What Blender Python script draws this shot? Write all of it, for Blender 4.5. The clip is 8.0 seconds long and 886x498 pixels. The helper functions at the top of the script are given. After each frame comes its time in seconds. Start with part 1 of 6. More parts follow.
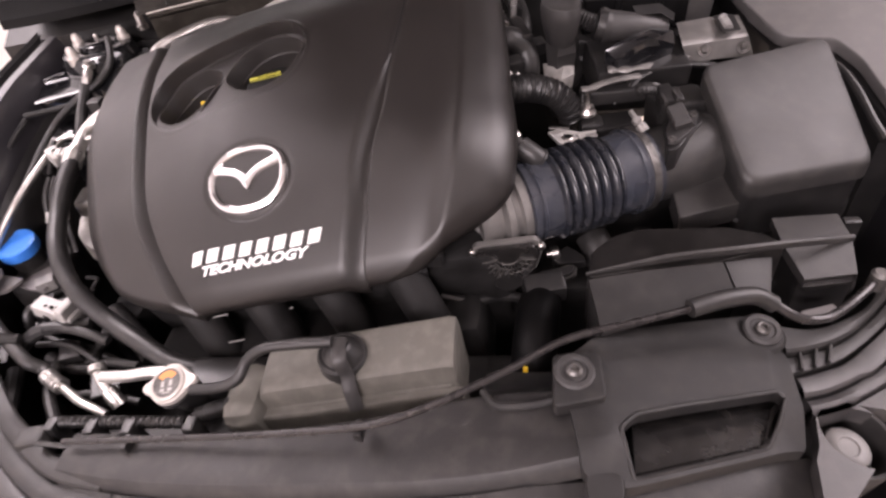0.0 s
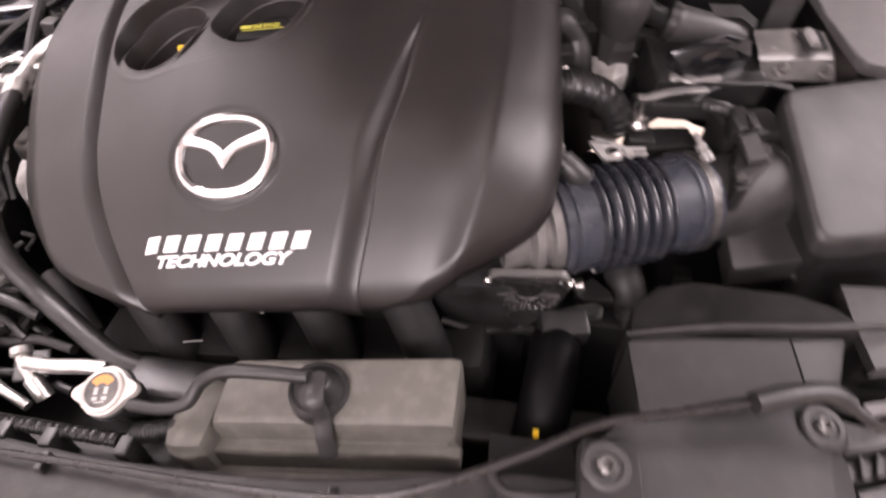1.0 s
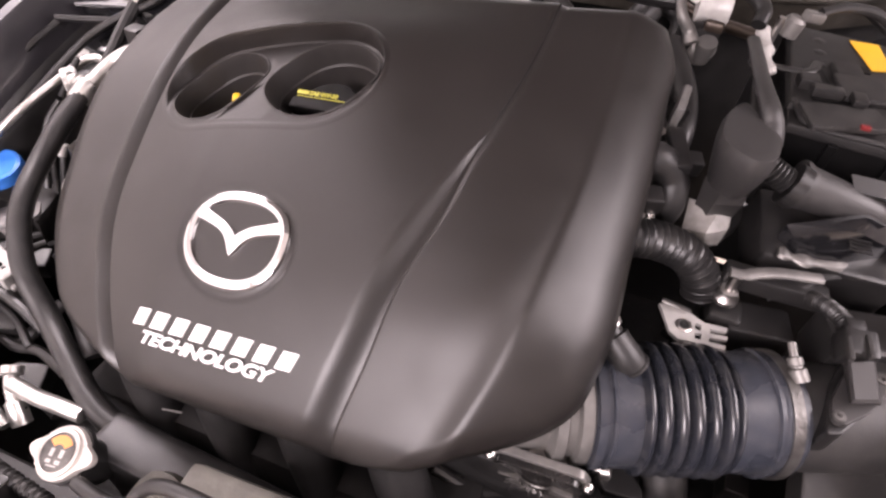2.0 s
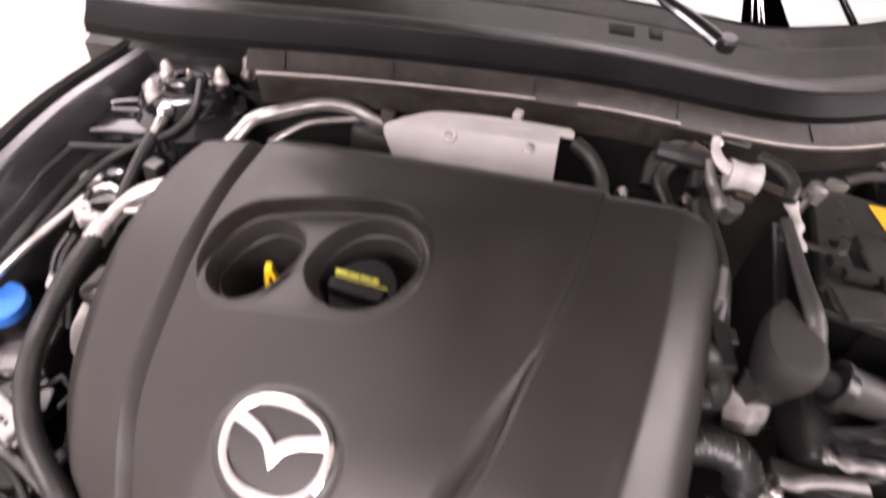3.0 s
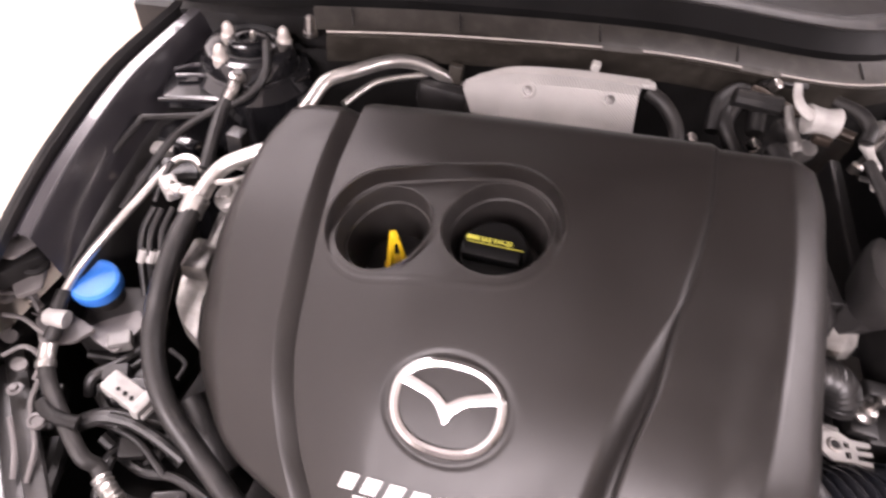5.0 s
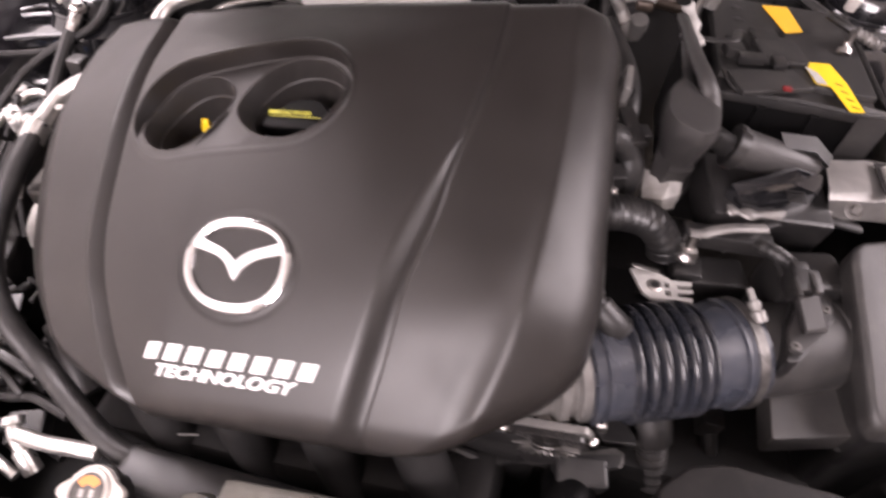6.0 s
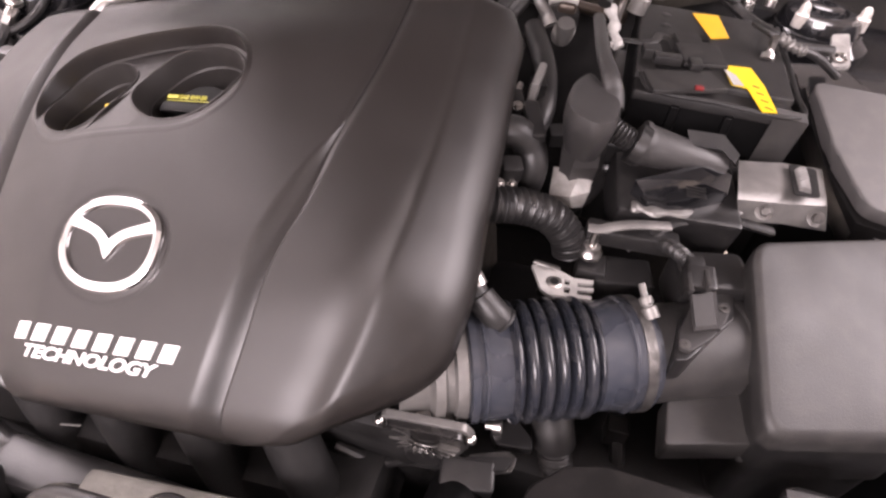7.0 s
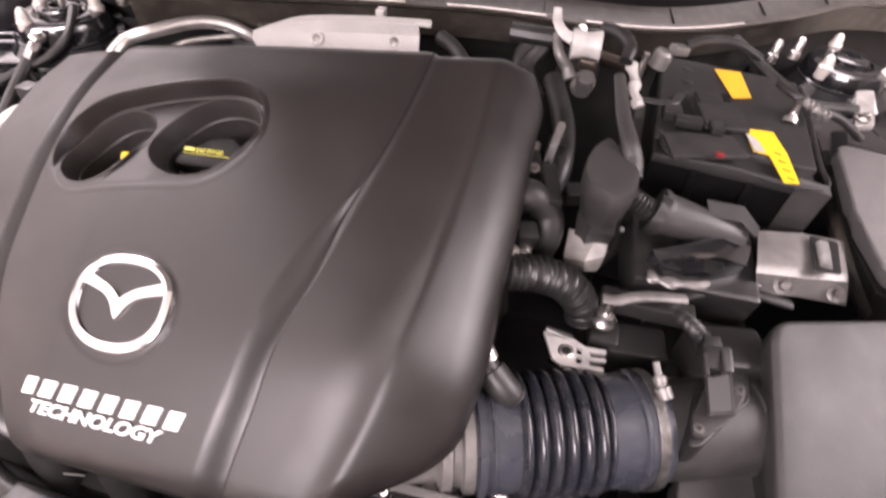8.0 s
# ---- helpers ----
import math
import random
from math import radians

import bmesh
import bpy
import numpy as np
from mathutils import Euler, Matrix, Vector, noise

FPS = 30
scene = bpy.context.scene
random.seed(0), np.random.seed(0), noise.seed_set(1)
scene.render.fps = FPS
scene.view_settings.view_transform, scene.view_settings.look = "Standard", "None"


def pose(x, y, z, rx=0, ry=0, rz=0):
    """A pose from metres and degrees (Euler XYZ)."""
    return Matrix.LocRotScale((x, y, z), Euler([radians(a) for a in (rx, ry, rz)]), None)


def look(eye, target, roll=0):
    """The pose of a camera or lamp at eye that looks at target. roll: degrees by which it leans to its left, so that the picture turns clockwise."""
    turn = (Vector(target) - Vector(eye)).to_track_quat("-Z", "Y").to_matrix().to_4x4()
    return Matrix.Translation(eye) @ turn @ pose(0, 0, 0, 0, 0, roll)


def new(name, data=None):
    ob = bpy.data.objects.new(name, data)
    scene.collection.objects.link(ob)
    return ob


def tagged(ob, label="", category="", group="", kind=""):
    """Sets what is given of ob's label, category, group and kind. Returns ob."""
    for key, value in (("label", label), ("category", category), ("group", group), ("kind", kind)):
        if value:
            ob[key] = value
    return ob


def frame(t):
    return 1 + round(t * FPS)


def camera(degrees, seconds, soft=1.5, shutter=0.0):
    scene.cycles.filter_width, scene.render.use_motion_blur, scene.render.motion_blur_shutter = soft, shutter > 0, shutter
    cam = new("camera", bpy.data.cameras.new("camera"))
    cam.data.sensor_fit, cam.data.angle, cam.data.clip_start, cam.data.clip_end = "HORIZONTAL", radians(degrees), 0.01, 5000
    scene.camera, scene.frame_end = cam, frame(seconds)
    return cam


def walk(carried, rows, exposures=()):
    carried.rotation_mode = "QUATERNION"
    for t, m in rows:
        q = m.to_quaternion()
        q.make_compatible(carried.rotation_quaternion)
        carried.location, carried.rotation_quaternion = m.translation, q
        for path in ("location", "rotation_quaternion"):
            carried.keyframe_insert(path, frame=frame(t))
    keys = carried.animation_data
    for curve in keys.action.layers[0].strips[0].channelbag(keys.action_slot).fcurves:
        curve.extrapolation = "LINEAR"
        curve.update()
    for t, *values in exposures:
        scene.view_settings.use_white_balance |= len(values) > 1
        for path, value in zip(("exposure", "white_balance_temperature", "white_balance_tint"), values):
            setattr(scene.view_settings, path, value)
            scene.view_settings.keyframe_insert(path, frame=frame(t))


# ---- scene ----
cam = camera(74.0, 8.0, 2.4, 0.5)
PATH = [
    (0, (0.172, -0.02, 1.276), (-0.1, 1.436, -0.068), -8.9),
    (0.2, (0.169, 0.01, 1.267), (-0.08, 1.455, -0.093), -7.8),
    (0.4, (0.163, 0.03, 1.256), (-0.057, 1.465, -0.119), -5.7),
    (0.5, (0.153, 0.036, 1.253), (-0.054, 1.467, -0.129), -5.1),
    (0.7, (0.123, 0.056, 1.249), (-0.02, 1.472, -0.156), -2.9),
    (1, (0.118, 0.104, 1.246), (-0.06, 1.464, -0.209), 0.6),
    (1.5, (0.131, 0.23, 1.248), (-0.28, 1.556, -0.193), 4.4),
    (1.7, (0.133, 0.249, 1.256), (-0.309, 1.548, -0.199), 4.6),
    (2.8, (0.053, 0.293, 1.331), (-0.331, 1.603, -0.131), 9.7),
    (3, (0.019, 0.336, 1.359), (-0.376, 1.727, -0.022), 9.2),
    (3.5, (-0.094, 0.393, 1.406), (-0.297, 1.655, -0.132), 14.2),
    (4, (-0.225, 0.339, 1.388), (-0.289, 1.626, -0.141), 21.8),
    (4.2, (-0.231, 0.321, 1.391), (-0.324, 1.596, -0.146), 20.5),
    (5.3, (-0.076, 0.271, 1.364), (-0.293, 1.566, -0.145), 9.5),
    (5.5, (-0.036, 0.259, 1.352), (-0.259, 1.557, -0.153), 9.8),
    (6, (0.088, 0.234, 1.308), (-0.144, 1.533, -0.194), 4.8),
    (6.5, (0.179, 0.239, 1.272), (-0.082, 1.564, -0.203), 3.6),
    (7, (0.203, 0.244, 1.276), (-0.084, 1.613, -0.153), 5.1),
    (7.5, (0.189, 0.25, 1.279), (-0.12, 1.632, -0.134), 5.1),
    (7.8, (0.192, 0.272, 1.29), (-0.114, 1.649, -0.129), 5.8),
    (8, (0.186, 0.284, 1.309), (-0.138, 1.66, -0.106), 6.1),
]
walk(cam, [(t, look(eye, target, roll)) for t, eye, target, roll in PATH], [(0.0, -0.42, 6750, 28), (0.5, -0.38, 6750, 28), (1.0, -0.2, 6750, 28), (1.5, -0.1, 6750, 28), (3.0, 0.0, 6750, 28), (4.2, 0.0, 6750, 28), (5.5, -0.14, 6750, 28), (7.0, 0.13, 6750, 28), (8.0, 0.16, 6750, 28)])

# ---- light ----
world = bpy.data.worlds.new("hall_light")
world.use_nodes = True
world.node_tree.nodes["Background"].inputs[0].default_value = (0.86, 0.84, 0.86, 1)
world.node_tree.nodes["Background"].inputs[1].default_value = 0.14
scene.world = world
scene.view_settings.exposure = 0.0


def area_lamp(name, where, target, sx, sy, watts, colour=(1.0, 0.98, 0.97)):
    data = bpy.data.lights.new(name, "AREA")
    data.shape, data.size, data.size_y, data.energy, data.color = "RECTANGLE", sx, sy, watts, colour
    ob = new(name, data)
    ob.matrix_world = look(where, target)
    return ob


area_lamp("unseen_ceiling_lamp", (-0.6, -3.1, 3.1), (-0.1, 0.3, 0.8), 3.0, 1.6, 450)
# Added, turned at the west wall so its white mirrors in the cover.
area_lamp("unseen_ceiling_lamp", (-1.5, 1.3, 3.1), (-2.1, -0.5, 1.2), 0.6, 2.0, 158)
area_lamp("unseen_ceiling_lamp", (2.4, 0.9, 3.1), (0.5, 0.6, 0.8), 2.2, 3.0, 270)
# Added behind the bonnet so that the windscreen mirrors white.
area_lamp("unseen_ceiling_lamp", (0.2, 2.5, 3.1), (0.2, 2.3, 0.8), 2.4, 1.2, 90)


# ---- materials ----
def material(name, colour, rough=0.5, metal=0.0, grain=0.0, scale=400.0, vary=0.15, vscale=14.0, spec=0.5, dust=0.0, coat=0.0):
    """A plain surface with fine relief (grain, scale) and slow colour and gloss variation (vary, vscale); dust lies in patches on upward faces."""
    m = bpy.data.materials.new(name)
    m.use_nodes = True
    nt = m.node_tree
    b = nt.nodes["Principled BSDF"]
    tc = nt.nodes.new("ShaderNodeTexCoord")
    slow = nt.nodes.new("ShaderNodeTexNoise")
    slow.inputs["Scale"].default_value, slow.inputs["Detail"].default_value = vscale, 6
    nt.links.new(tc.outputs["Object"], slow.inputs["Vector"])
    ramp = nt.nodes.new("ShaderNodeMapRange")
    ramp.inputs[1].default_value, ramp.inputs[2].default_value = 0.3, 0.7
    ramp.inputs[3].default_value, ramp.inputs[4].default_value = 1 - vary, 1 + vary
    nt.links.new(slow.outputs["Fac"], ramp.inputs[0])
    mul = nt.nodes.new("ShaderNodeVectorMath")
    mul.operation = "SCALE"
    mul.inputs[0].default_value = colour
    nt.links.new(ramp.outputs[0], mul.inputs["Scale"])
    out = mul.outputs[0]
    if dust:
        fine = nt.nodes.new("ShaderNodeTexNoise")
        fine.inputs["Scale"].default_value, fine.inputs["Detail"].default_value = 55, 8
        nt.links.new(tc.outputs["Object"], fine.inputs["Vector"])
        dr = nt.nodes.new("ShaderNodeMapRange")
        dr.inputs[1].default_value, dr.inputs[2].default_value = 0.45, 0.75
        dr.inputs[3].default_value, dr.inputs[4].default_value = 0.0, dust
        nt.links.new(fine.outputs["Fac"], dr.inputs[0])
        mix = nt.nodes.new("ShaderNodeMix")
        mix.data_type = "RGBA"
        mix.inputs[7].default_value = (0.34, 0.31, 0.27, 1)
        nt.links.new(dr.outputs[0], mix.inputs[0])
        nt.links.new(out, mix.inputs[6])
        out = mix.outputs[2]
    nt.links.new(out, b.inputs["Base Color"])
    rr = nt.nodes.new("ShaderNodeMapRange")
    rr.inputs[1].default_value, rr.inputs[2].default_value = 0.3, 0.7
    rr.inputs[3].default_value, rr.inputs[4].default_value = max(0.03, rough - 0.06), min(1, rough + 0.08)
    nt.links.new(slow.outputs["Fac"], rr.inputs[0])
    nt.links.new(rr.outputs[0], b.inputs["Roughness"])
    b.inputs["Metallic"].default_value = metal
    b.inputs["Specular IOR Level"].default_value = spec
    b.inputs["Coat Weight"].default_value = coat
    if grain:
        n = nt.nodes.new("ShaderNodeTexNoise")
        n.inputs["Scale"].default_value, n.inputs["Detail"].default_value = scale, 3
        nt.links.new(tc.outputs["Object"], n.inputs["Vector"])
        bump = nt.nodes.new("ShaderNodeBump")
        bump.inputs["Strength"].default_value, bump.inputs["Distance"].default_value = grain, 0.001
        nt.links.new(n.outputs["Fac"], bump.inputs["Height"])
        nt.links.new(bump.outputs[0], b.inputs["Normal"])
    return m


COVER = material("moulded_black_plastic", (0.0125, 0.0108, 0.0099), 0.37, grain=0.15, scale=1100, vary=0.06)
# The cover's plastic lightened, in place of light bounced inside the wells.
CUP = material("lit_matte_cup_plastic", (0.02, 0.0178, 0.0165), 0.5, grain=0.2, scale=900, vary=0.1)
PLASTIC = material("matte_grey_black_plastic", (0.018, 0.017, 0.0165), 0.5, grain=0.25, scale=700, vary=0.12, dust=0.035)
# Grey lightened to stand for the bright reflection on the fuse box lid.
LIDGREY = material("sheen_grey_lid_plastic", (0.075, 0.071, 0.07), 0.45, grain=0.25, scale=700, vary=0.1, dust=0.05)
PANEL = material("matte_black_panel_plastic", (0.0085, 0.0078, 0.0076), 0.58, grain=0.3, scale=600, vary=0.15, dust=0.03)
BOOT = material("grey_rubber", (0.027, 0.0255, 0.025), 0.5, grain=0.2, scale=500, vary=0.1)
DARKPL = material("black_plastic", (0.012, 0.0115, 0.0115), 0.36, grain=0.15, scale=500, dust=0.02)
RUBBER = material("black_rubber", (0.013, 0.0125, 0.0125), 0.42, grain=0.15, scale=300, dust=0.03)
BELLOW = material("blue_black_rubber", (0.026, 0.029, 0.037), 0.25, grain=0.1, scale=300, vary=0.2, dust=0.06)
GLOSS = material("gloss_black_paint", (0.008, 0.008, 0.009), 0.14, coat=0.5, vary=0.1)
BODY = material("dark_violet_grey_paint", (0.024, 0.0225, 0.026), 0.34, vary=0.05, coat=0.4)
BRACE = material("grey_primed_metal", (0.13, 0.122, 0.12), 0.45, 0.0, grain=0.2, vary=0.2, dust=0.06)
GREYPL = material("grey_plastic", (0.15, 0.145, 0.14), 0.45, vary=0.15, vscale=60, dust=0.1)
CREAM = material("pale_zinc_cap", (0.5, 0.465, 0.43), 0.38, 0.35, vary=0.12, vscale=60)
RIBS = material("black_ribbed_rubber", (0.014, 0.0155, 0.02), 0.17, grain=0.08, scale=300, vary=0.2, dust=0.05)
STEEL = material("zinc_steel", (0.5, 0.48, 0.46), 0.3, 1.0, grain=0.2, vary=0.2, vscale=40)
CHROME = material("chrome", (0.72, 0.71, 0.71), 0.1, 1.0, vary=0.03)
ALLOY = material("cast_aluminium", (0.27, 0.26, 0.247), 0.42, 0.3, grain=0.7, scale=250, vary=0.3, vscale=60, dust=0.1)
DIRTY = material("oily_cast_metal", (0.12, 0.115, 0.11), 0.4, 0.8, grain=0.7, scale=200, vary=0.4, vscale=70)
PALE = material("dull_pale_metal", (0.16, 0.154, 0.147), 0.42, 0.5, grain=0.3, vary=0.2, vscale=50, dust=0.06)
PIPE = material("bare_aluminium_pipe", (0.58, 0.565, 0.54), 0.33, 0.9, grain=0.15, vary=0.12, vscale=60)
RECESS = material("satin_black_recess", (0.012, 0.0112, 0.011), 0.24, grain=0.05, vary=0.2, vscale=30, dust=0.03)
BONNET = material("dark_grey_bonnet_underside", (0.07, 0.066, 0.066), 0.55, vary=0.1)
FASCIA = material("dark_grey_bumper_plastic", (0.034, 0.032, 0.032), 0.45, grain=0.25, scale=600, vary=0.12, dust=0.05)
SHROUD = material("grey_black_shroud_plastic", (0.015, 0.014, 0.0138), 0.5, grain=0.3, scale=600, vary=0.15, dust=0.05)
HOSEBK = material("black_hose_rubber", (0.0032, 0.0031, 0.0032), 0.45, spec=0.14, grain=0.05, scale=300, vary=0.1)
ROD = material("dark_coated_steel", (0.022, 0.02, 0.02), 0.27, 0.2, grain=0.1, vary=0.15, vscale=40)
FOIL = material("embossed_heat_shield", (0.5, 0.49, 0.47), 0.6, 0.4, vary=0.1, vscale=20)
DUSTY = material("dusty_beige_plastic", (0.085, 0.081, 0.07), 0.6, grain=0.3, scale=300, vary=0.07, vscale=30, dust=0.16)
WHITE = material("pale_plastic", (0.36, 0.35, 0.335), 0.42, vary=0.2, vscale=60, dust=0.15)
PRINT = material("silver_white_print", (0.8, 0.8, 0.79), 0.35, vary=0.02)
BLUE = material("blue_plastic", (0.03, 0.2, 0.68), 0.38, vary=0.08)
YELLOW = material("yellow_plastic", (0.8, 0.52, 0.015), 0.4, vary=0.05)
STICKER = material("amber_sticker", (0.78, 0.42, 0.02), 0.4, vary=0.06, vscale=40)
PRINTY = material("yellow_green_print", (0.42, 0.4, 0.05), 0.5)
ORANGE = material("orange_print", (0.6, 0.24, 0.07), 0.5)
RED = material("red_plastic", (0.16, 0.015, 0.015), 0.4)
OLIVE = material("olive_painted_metal", (0.026, 0.0225, 0.018), 0.45, grain=0.2, vary=0.2, dust=0.08)
COWLPL = material("dimmed_black_cowl_plastic", (0.007, 0.0064, 0.0062), 0.4, grain=0.2, scale=500, vary=0.2, spec=0.18, dust=0.02)
SHELF = material("dusky_brown_plastic", (0.016, 0.0138, 0.0112), 0.5, grain=0.2, vary=0.2, dust=0.05)
BROWN = material("brown_varnished_metal", (0.05, 0.038, 0.03), 0.35, 0.6)
FLOOR = material("cream_epoxy_floor", (0.72, 0.63, 0.53), 0.35, vary=0.06, vscale=2)
CEIL = material("pale_grey_ceiling_paint", (0.5, 0.49, 0.49), 0.8, vary=0.05, vscale=2)
GREYWALL = material("grey_wall_paint", (0.42, 0.41, 0.41), 0.7, vary=0.05, vscale=2)
WALL = material("white_wall_paint", (0.85, 0.84, 0.84), 0.7, vary=0.02, vscale=2)
# Near black puts the shade of gaps, holes and deep parts into the colour.
ENGINE = material("shade_black_metal", (0.0095, 0.009, 0.0088), 0.65, grain=0.6, scale=120, vary=0.4, vscale=30, spec=0.25)

# the shield's fine slanting emboss
nt = FOIL.node_tree
wave, tcn, bmp = nt.nodes.new("ShaderNodeTexWave"), nt.nodes.new("ShaderNodeTexCoord"), nt.nodes.new("ShaderNodeBump")
wave.bands_direction = "DIAGONAL"
wave.inputs["Scale"].default_value = 120
nt.links.new(tcn.outputs["Object"], wave.inputs["Vector"])
nt.links.new(wave.outputs["Fac"], bmp.inputs["Height"])
bmp.inputs["Strength"].default_value, bmp.inputs["Distance"].default_value = 0.8, 0.002
nt.links.new(bmp.outputs[0], nt.nodes["Principled BSDF"].inputs["Normal"])


# ---- building helpers ----
BASE = {}


def thing(name, at, label, category, group="", kind=""):
    ob = new(name)
    ob.location = at
    ob.empty_display_size = 0.02
    BASE[ob] = Vector(at)
    return tagged(ob, label, category, group, kind)


def even_normals(ob):
    """Keeps flat faces flat between rounded edges."""
    if len(ob.data.vertices) < 2500:
        m = ob.modifiers.new("even_normals", "WEIGHTED_NORMAL")
        m.keep_sharp = True


def part(name, bm, mat, parent, label=""):
    bmesh.ops.recalc_face_normals(bm, faces=bm.faces)
    base = BASE[parent]
    bmesh.ops.translate(bm, vec=-base, verts=bm.verts)
    me = bpy.data.meshes.new(name)
    bm.to_mesh(me)
    bm.free()
    me.materials.append(mat)
    me.polygons.foreach_set("use_smooth", [True] * len(me.polygons))
    if name != "shell":
        me.set_sharp_from_angle(angle=radians(32))
    ob = new(name, me)
    even_normals(ob)
    ob.parent = parent
    BASE[ob] = base
    return tagged(ob, label)


def solo(name, bm, mat, at, label, category, group="", kind=""):
    """A thing of one mesh."""
    base = Vector(at)
    bmesh.ops.recalc_face_normals(bm, faces=bm.faces)
    bmesh.ops.translate(bm, vec=-base, verts=bm.verts)
    me = bpy.data.meshes.new(name)
    bm.to_mesh(me)
    bm.free()
    me.materials.append(mat)
    me.polygons.foreach_set("use_smooth", [True] * len(me.polygons))
    me.set_sharp_from_angle(angle=radians(32))
    ob = new(name, me)
    even_normals(ob)
    ob.location = base
    BASE[ob] = base
    return tagged(ob, label, category, group, kind)


def absorb(bm, other):
    me = bpy.data.meshes.new("tmp")
    other.to_mesh(me)
    other.free()
    bm.from_mesh(me)
    bpy.data.meshes.remove(me)
    return bm


def box(c, s, r=0.004, rot=(0, 0, 0), taper=1.0, bm=None, seg=2):
    """A bevelled box: centre, sizes, edge radius, turn in degrees; taper narrows its top."""
    b = bmesh.new()
    bmesh.ops.create_cube(b, size=1)
    for v in b.verts:
        k = taper if v.co.z > 0 else 1
        v.co = Vector((v.co.x * s[0] * k, v.co.y * s[1] * k, v.co.z * s[2]))
    if r:
        bmesh.ops.bevel(b, geom=b.edges[:], offset=min(r, min(s) * 0.45), segments=seg, affect="EDGES", profile=0.5)
    bmesh.ops.transform(b, matrix=pose(*c, *rot), verts=b.verts)
    return absorb(bm, b) if bm else b


def spline(pts, n=8):
    """A smooth line through points."""
    p = [Vector(q) for q in pts]
    p = [2 * p[0] - p[1]] + p + [2 * p[-1] - p[-2]]
    out = []
    for i in range(1, len(p) - 2):
        for k in range(n):
            t = k / n
            out.append(0.5 * (2 * p[i] + (p[i + 1] - p[i - 1]) * t + (2 * p[i - 1] - 5 * p[i] + 4 * p[i + 1] - p[i + 2]) * t * t
                              + (3 * p[i] - p[i - 1] - 3 * p[i + 1] + p[i + 2]) * t ** 3))
    return out + [p[-2]]


def tube(pts, r, seg=12, smooth=8, bm=None, sy=1.0):
    """A round bar or hose along points; r is a radius or a function of 0..1 along it; sy flattens it."""
    line = spline(pts, smooth) if smooth else [Vector(q) for q in pts]
    b = bm or bmesh.new()
    rings, up = [], Vector((0.013, 0.021, 1))
    for i, p in enumerate(line):
        d = (line[min(i + 1, len(line) - 1)] - line[max(i - 1, 0)]).normalized()
        side = d.cross(up)
        side = side.normalized() if side.length > 1e-4 else Vector((1, 0, 0))
        top = side.cross(d).normalized()
        up = top
        rad = r(i / (len(line) - 1)) if callable(r) else r
        rings.append([b.verts.new(p + rad * (math.cos(a) * side + sy * math.sin(a) * top)) for a in (k * math.tau / seg for k in range(seg))])
    for a, c in zip(rings, rings[1:]):
        for k in range(seg):
            b.faces.new((a[k], a[(k + 1) % seg], c[(k + 1) % seg], c[k]))
    b.faces.new(rings[0][::-1])
    b.faces.new(rings[-1])
    return b


def frame_of(at, axis):
    z = Vector(axis).normalized()
    x = z.orthogonal().normalized()
    return Matrix.Translation(at) @ Matrix((x, z.cross(x), z)).transposed().to_4x4()


def lathe(at, axis, profile, seg=24, bm=None):
    """A turned body: profile of (radius, height) along the axis."""
    b = bmesh.new()
    rings = []
    for r, h in profile:
        if r <= 0:
            rings.append([b.verts.new((0, 0, h))])
        else:
            rings.append([b.verts.new((r * math.cos(k * math.tau / seg), r * math.sin(k * math.tau / seg), h)) for k in range(seg)])
    for a, c in zip(rings, rings[1:]):
        for k in range(seg):
            q = [a[k % len(a)], a[(k + 1) % len(a)], c[(k + 1) % len(c)], c[k % len(c)]]
            q = list(dict.fromkeys(q))
            if len(q) > 2:
                b.faces.new(q)
    for ring in (rings[0], rings[-1]):
        if len(ring) > 2:
            b.faces.new(ring)
    bmesh.ops.transform(b, matrix=frame_of(at, axis), verts=b.verts)
    return absorb(bm, b) if bm else b


def bolt(at, axis, r=0.006, parent=None, name="bolt", mat=None):
    """A flanged hexagon bolt."""
    b = lathe(at, axis, [(r * 1.7, 0), (r * 1.7, r * 0.25), (r * 1.05, r * 0.4)], 20)
    lathe(at, axis, [(r, r * 0.3), (r, r * 1.2), (r * 0.8, r * 1.35)], 6, b)
    return part(name, b, mat or STEEL, parent)


def plate(outer, holes=(), thick=0.003, bevel=0.0, z=None, tilt=None):
    """A flat piece: outline and holes as 2D points, thickness downwards; tilt(x, y) gives its height."""
    b = bmesh.new()
    edges = []
    for loop in (outer, *holes):
        vs = [b.verts.new((x, y, 0)) for x, y in loop]
        edges += [b.edges.new((vs[i], vs[(i + 1) % len(vs)])) for i in range(len(vs))]
    bmesh.ops.triangle_fill(b, use_beauty=True, use_dissolve=True, edges=edges)
    got = bmesh.ops.extrude_face_region(b, geom=b.faces[:])
    down = {g for g in got["geom"] if isinstance(g, bmesh.types.BMVert)}
    for v in b.verts:
        h = tilt(v.co.x, v.co.y) if tilt else (z or 0.0)
        v.co.z = h - (thick if v in down else 0)
    if bevel:
        rim = [e for e in b.edges if len(e.link_faces) == 2 and e.calc_face_angle(0) > 0.9]
        bmesh.ops.bevel(b, geom=rim, offset=bevel, segments=2, affect="EDGES", profile=0.5, clamp_overlap=True)
    return b


